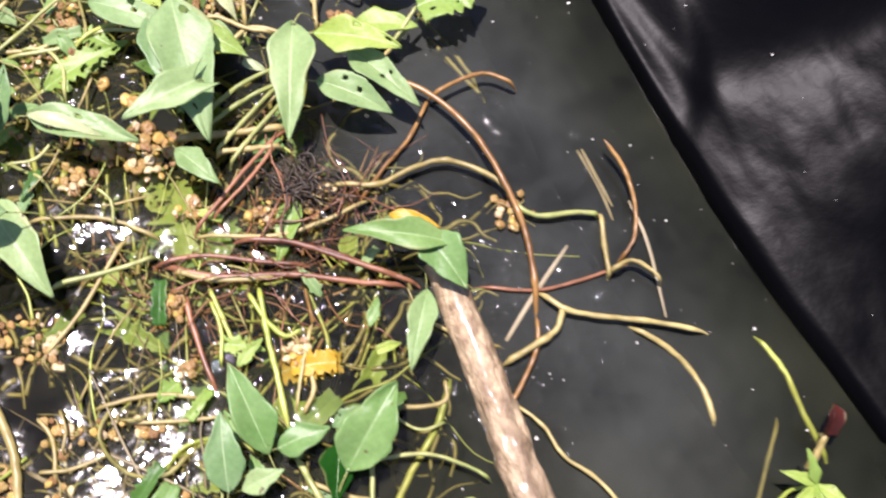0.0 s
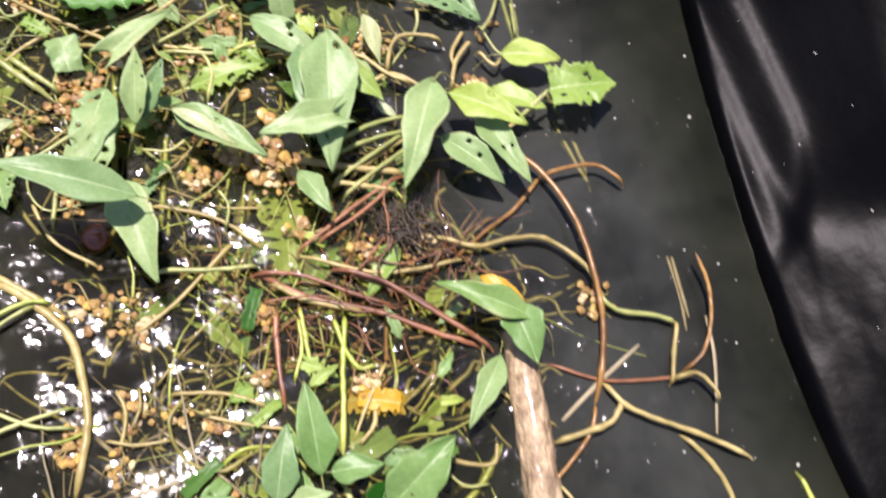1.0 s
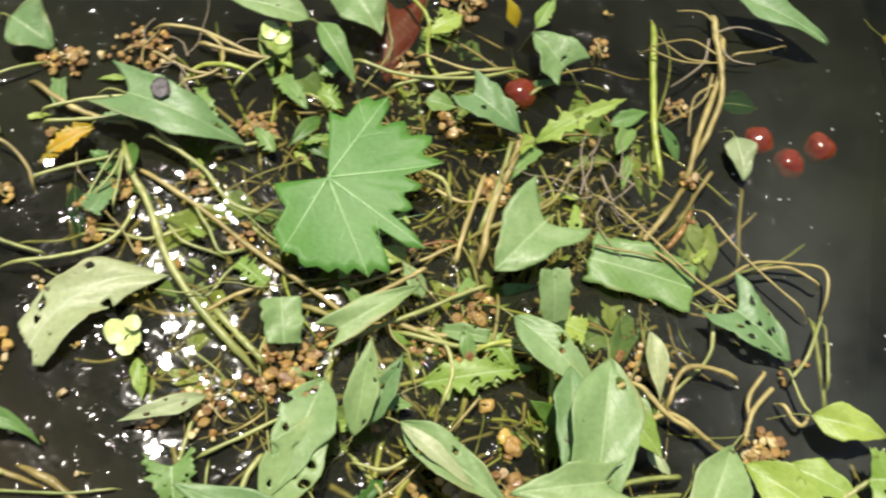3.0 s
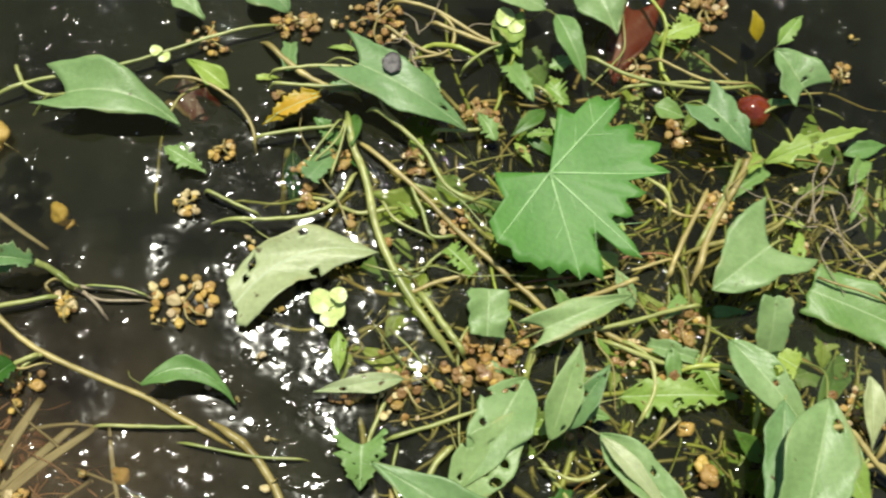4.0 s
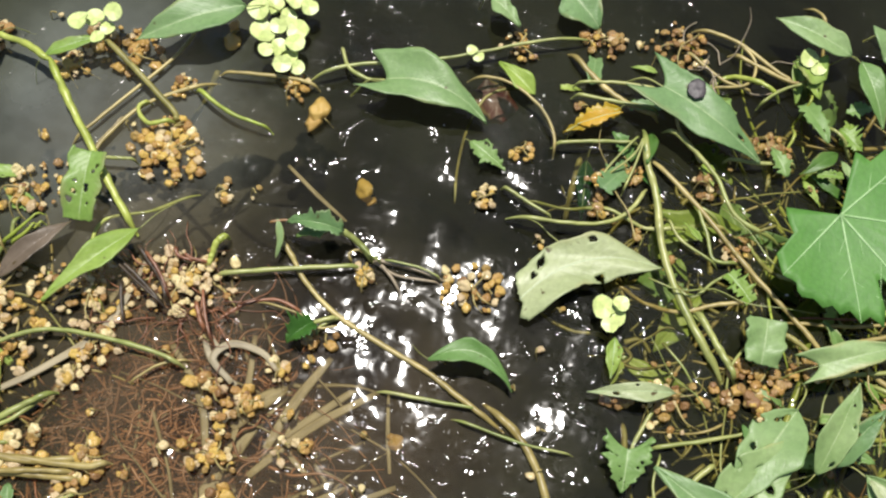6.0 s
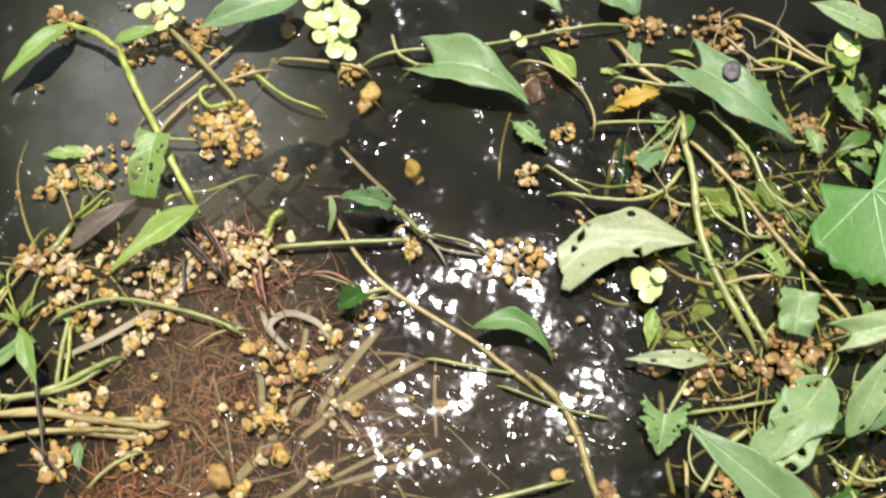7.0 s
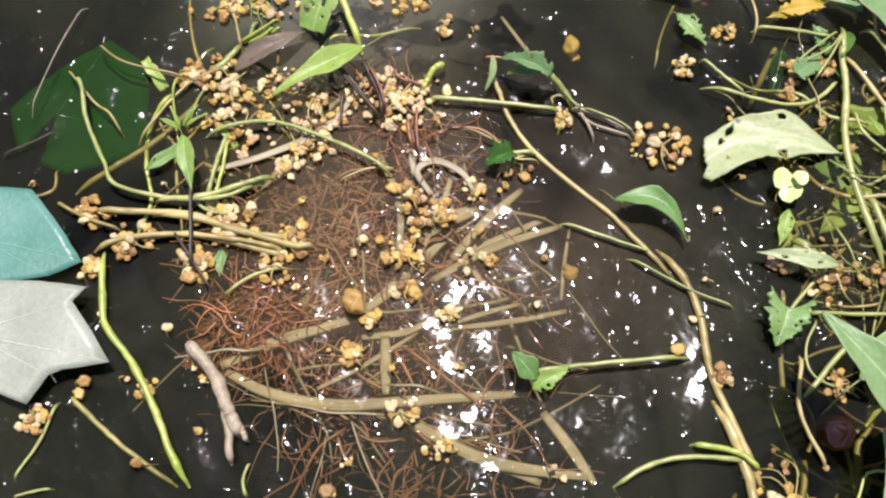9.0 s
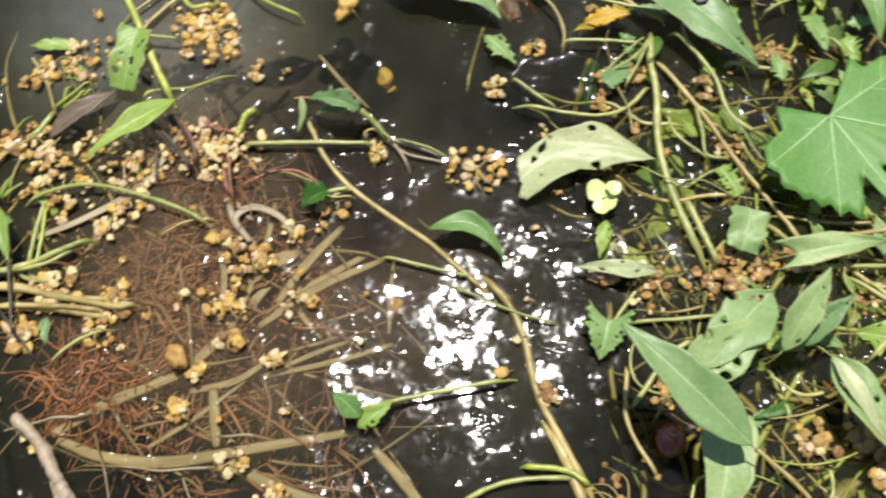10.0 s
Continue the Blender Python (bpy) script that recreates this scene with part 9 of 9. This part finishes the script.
CUT = plain_material("cut_wood", (0.300, 0.150, 0.060), (0.450, 0.260, 0.120), 0.6, 150)
dead_stick([(0.1656, -0.2923, 0.004), (0.1521, -0.3597, 0.002), (0.1318, -0.4523, -0.004)], 0.0099)


def red_fruit(centre, size, seed):
    bm = bmesh.new()
    bmesh.ops.create_icosphere(bm, subdivisions=3, radius=size)
    for q in bm.verts:
        q.co *= 1 + 0.16 * noise.noise(q.co / size * 1.1 + Vector((seed * 3, 0, 0))) + 0.08 * noise.noise(q.co / size * 3.0 + Vector((0, seed * 3, 0)))
        q.co.z *= 0.8
    ob = tagged(part("red_fruit", bm, BERRY), "wet red-brown soft fruit floating at the surface", "fruit", "red fruits")
    ob.location = centre


red_fruit((0.2261, 0.0126, -0.003), 0.0081, 1)
red_fruit((0.2408, -0.0008, -0.005), 0.0086, 2)
red_fruit((0.2585, 0.0063, -0.003), 0.0084, 3)
red_fruit((0.1027, 0.0447, 0.002), 0.0081, 4)
red_fruit((-0.0382, -0.1705, -0.004), 0.0087, 5)
red_fruit((0.1100, 0.0489, -0.001), 0.0038, 6)


def flakes(centre, spread, count, seed, lift):
    """Tiny pale flecks of dust and petals lying on the water or the liner."""
    rng = random.Random(seed)
    bm = bmesh.new()
    for _ in range(count):
        x, y = centre[0] + rng.uniform(-1, 1) * spread[0], centre[1] + rng.uniform(-1, 1) * spread[1]
        z = max(0.0006, liner_height(x, y) + 0.0008) if lift else 0.0006
        s = 0.0003 + 0.0008 * rng.random() ** 3
        ring = [bm.verts.new((x + s * rng.uniform(0.6, 1.3) * math.cos(a), y + s * rng.uniform(0.4, 1.2) * math.sin(a), z + s * 0.2 * rng.random())) for a in (0, 1.25, 2.5, 3.75, 5.0)]
        top = bm.verts.new((x, y, z + s * 0.45))
        for k in range(5):
            bm.faces.new((ring[k], ring[(k + 1) % 5], top))
    tagged(part("floating_flecks", bm, FLAKE), "tiny pale flecks of debris on the water", "debris", kind="stuff")


flakes((-0.05, -0.10), (0.50, 0.30), 420, 31, False)
flakes((0.40, -0.22), (0.16, 0.30), 60, 32, True)
flakes((0.24, -0.22), (0.09, 0.26), 30, 33, False)


# ---- small weed leaves and runners in the mat ----
def weed_patch(centre, spread, leaves, runners, seed):
    """Small torn weed leaves and thin runners that fill the mat, each a thing of its own."""
    rng = random.Random(seed)

    def spot():
        a, r = rng.uniform(0, 6.283), math.sqrt(rng.random())
        return Vector((centre[0] + spread[0] * r * math.cos(a), centre[1] + spread[1] * r * math.sin(a), 0))
    for k in range(leaves):
        p, h, ln = spot(), rng.uniform(0, 6.283), rng.uniform(0.010, 0.026)
        q = p + Vector((math.cos(h), math.sin(h), 0)) * ln
        mat_, words = rng.choice(((LIME, "small torn yellow-green weed leaf in the mat"), (GREEN, "small green weed leaf in the mat"), (SAGE, "small grey-green weed leaf in the mat"),
                                  (LIME, "small torn yellow-green weed leaf in the mat"), (GREEN, "small green weed leaf in the mat"), (GREEN_DEEP, "small dark green weed leaf in the mat")))
        leaf("weed_leaf", rng.choice(("lance", "lance", "torn", "oblong")), (p.x, p.y, rng.uniform(-0.002, 0.006)), (q.x, q.y, rng.uniform(-0.002, 0.010)), ln * rng.uniform(0.28, 0.5), mat_, words,
             teeth=rng.choice((0.0, 0.3, 0.45)), holes=rng.randrange(3), seed=seed * 100 + k, n=16, m=8, fold=rng.uniform(0.1, 0.6), rib=False, group="small weed leaves")
    for k in range(runners):
        p, h, ln = spot(), rng.uniform(0, 6.283), rng.uniform(0.04, 0.11)
        pts, turn = [], rng.gauss(0, 0.45)
        for j in range(5):
            pts.append((p.x, p.y, rng.uniform(-0.006, 0.009)))
            h += turn + rng.gauss(0, 0.38)
            p = p + Vector((math.cos(h), math.sin(h), 0)) * ln / 4
        mat_, words = rng.choice(((STEM, "thin green runner woven through the mat"), (STEM_BUFF, "thin buff runner woven through the mat"), (STEM_LIME, "thin yellow-green runner woven through the mat"),
                                  (SUNK_STEM, "dim thin stem just under the water")))
        r = rng.uniform(0.0006, 0.0014)
        stem("runner", pts, r, r * rng.uniform(0.5, 0.9), mat_, words, "stem", knots=0.03, group="runners in the mat")


def dry_vine(points, twigs):
    """A dead brown vine with its thin side twigs, lying over the mat."""
    top = stem("dry_vine", points, 0.0017, 0.0013, STEM_BUFF, "dead brown vine with thin side twigs over the mat", "vine")
    for k, (a, b) in enumerate(twigs):
        a, b = Vector(a), Vector(b)
        bow = (b - a).cross(Vector((0, 0, 1))) * (0.18 if k % 2 else -0.14)
        bm = bmesh.new()
        tube(bm, smooth_path([a, (a * 2 + b) / 3 + bow, (a + b * 2) / 3 + bow * 0.7, b], 5), lambda x: 0.00065 * (1 - 0.55 * x), 6)
        part("twig", bm, TWIG if k % 3 == 0 else STEM_BUFF, top, "thin dry side twig")


dry_vine([(0.211, 0.083, 0.010), (0.209, 0.067, 0.010), (0.208, 0.047, 0.010), (0.203, 0.028, 0.009), (0.186, 0.001, 0.008)],
         [((0.208, 0.069, 0.010), (0.244, 0.062, 0.012)), ((0.207, 0.057, 0.010), (0.171, 0.062, 0.012)), ((0.202, 0.053, 0.010), (0.176, 0.069, 0.012)), ((0.210, 0.061, 0.010), (0.229, 0.052, 0.006)),
          ((0.203, 0.046, 0.010), (0.172, 0.020, 0.008)), ((0.203, 0.040, 0.010), (0.184, 0.013, 0.008)), ((0.205, 0.066, 0.010), (0.179, 0.040, 0.010)), ((0.210, 0.075, 0.010), (0.190, 0.082, 0.012))])
tangle("pale_tendrils", (0.132, -0.011), (0.018, 0.008), 13, 0.030, 0.00042, TWIG, "pale dry tendrils caught on the mat", 81, 0.004, 0.014, curl=0.35)
tangle("pale_tendrils", (-0.058, 0.070), (0.020, 0.010), 9, 0.032, 0.00045, TWIG, "pale dry tendrils caught on the mat", 82, 0.002, 0.010, curl=0.45)


def sunken_leaves(centre, spread, count, seed):
    """Leaves that hang under the mat, seen through brown water."""
    rng = random.Random(seed)
    for k in range(count):
        a, r, h, ln = rng.uniform(0, 6.283), math.sqrt(rng.random()), rng.uniform(0, 6.283), rng.uniform(0.018, 0.036)
        x, y, z = centre[0] + spread[0] * r * math.cos(a), centre[1] + spread[1] * r * math.sin(a), rng.uniform(-0.030, -0.008)
        leaf("sunken_leaf", rng.choice(("lance", "heart", "torn")), (x, y, z), (x + ln * math.cos(h), y + ln * math.sin(h), z + rng.uniform(-0.006, 0.006)), ln * rng.uniform(0.35, 0.6), rng.choice((LIME, GREEN, LIME)),
             "dim leaf hanging under the floating mat", teeth=rng.choice((0.0, 0.4)), holes=rng.randrange(3), seed=seed * 100 + k, n=14, m=8, fold=rng.uniform(0.1, 0.5), rib=False, group="leaves under the mat")


sunken_leaves((0.055, -0.03), (0.14, 0.12), 60, 91)
sunken_leaves((0.06, -0.25), (0.10, 0.10), 30, 92)
weed_patch((0.075, -0.055), (0.14, 0.11), 40, 18, 61)
weed_patch((0.07, -0.30), (0.11, 0.09), 20, 10, 62)
weed_patch((-0.38, -0.13), (0.08, 0.08), 6, 8, 63)
weed_patch((-0.07, 0.03), (0.10, 0.06), 18, 9, 64)
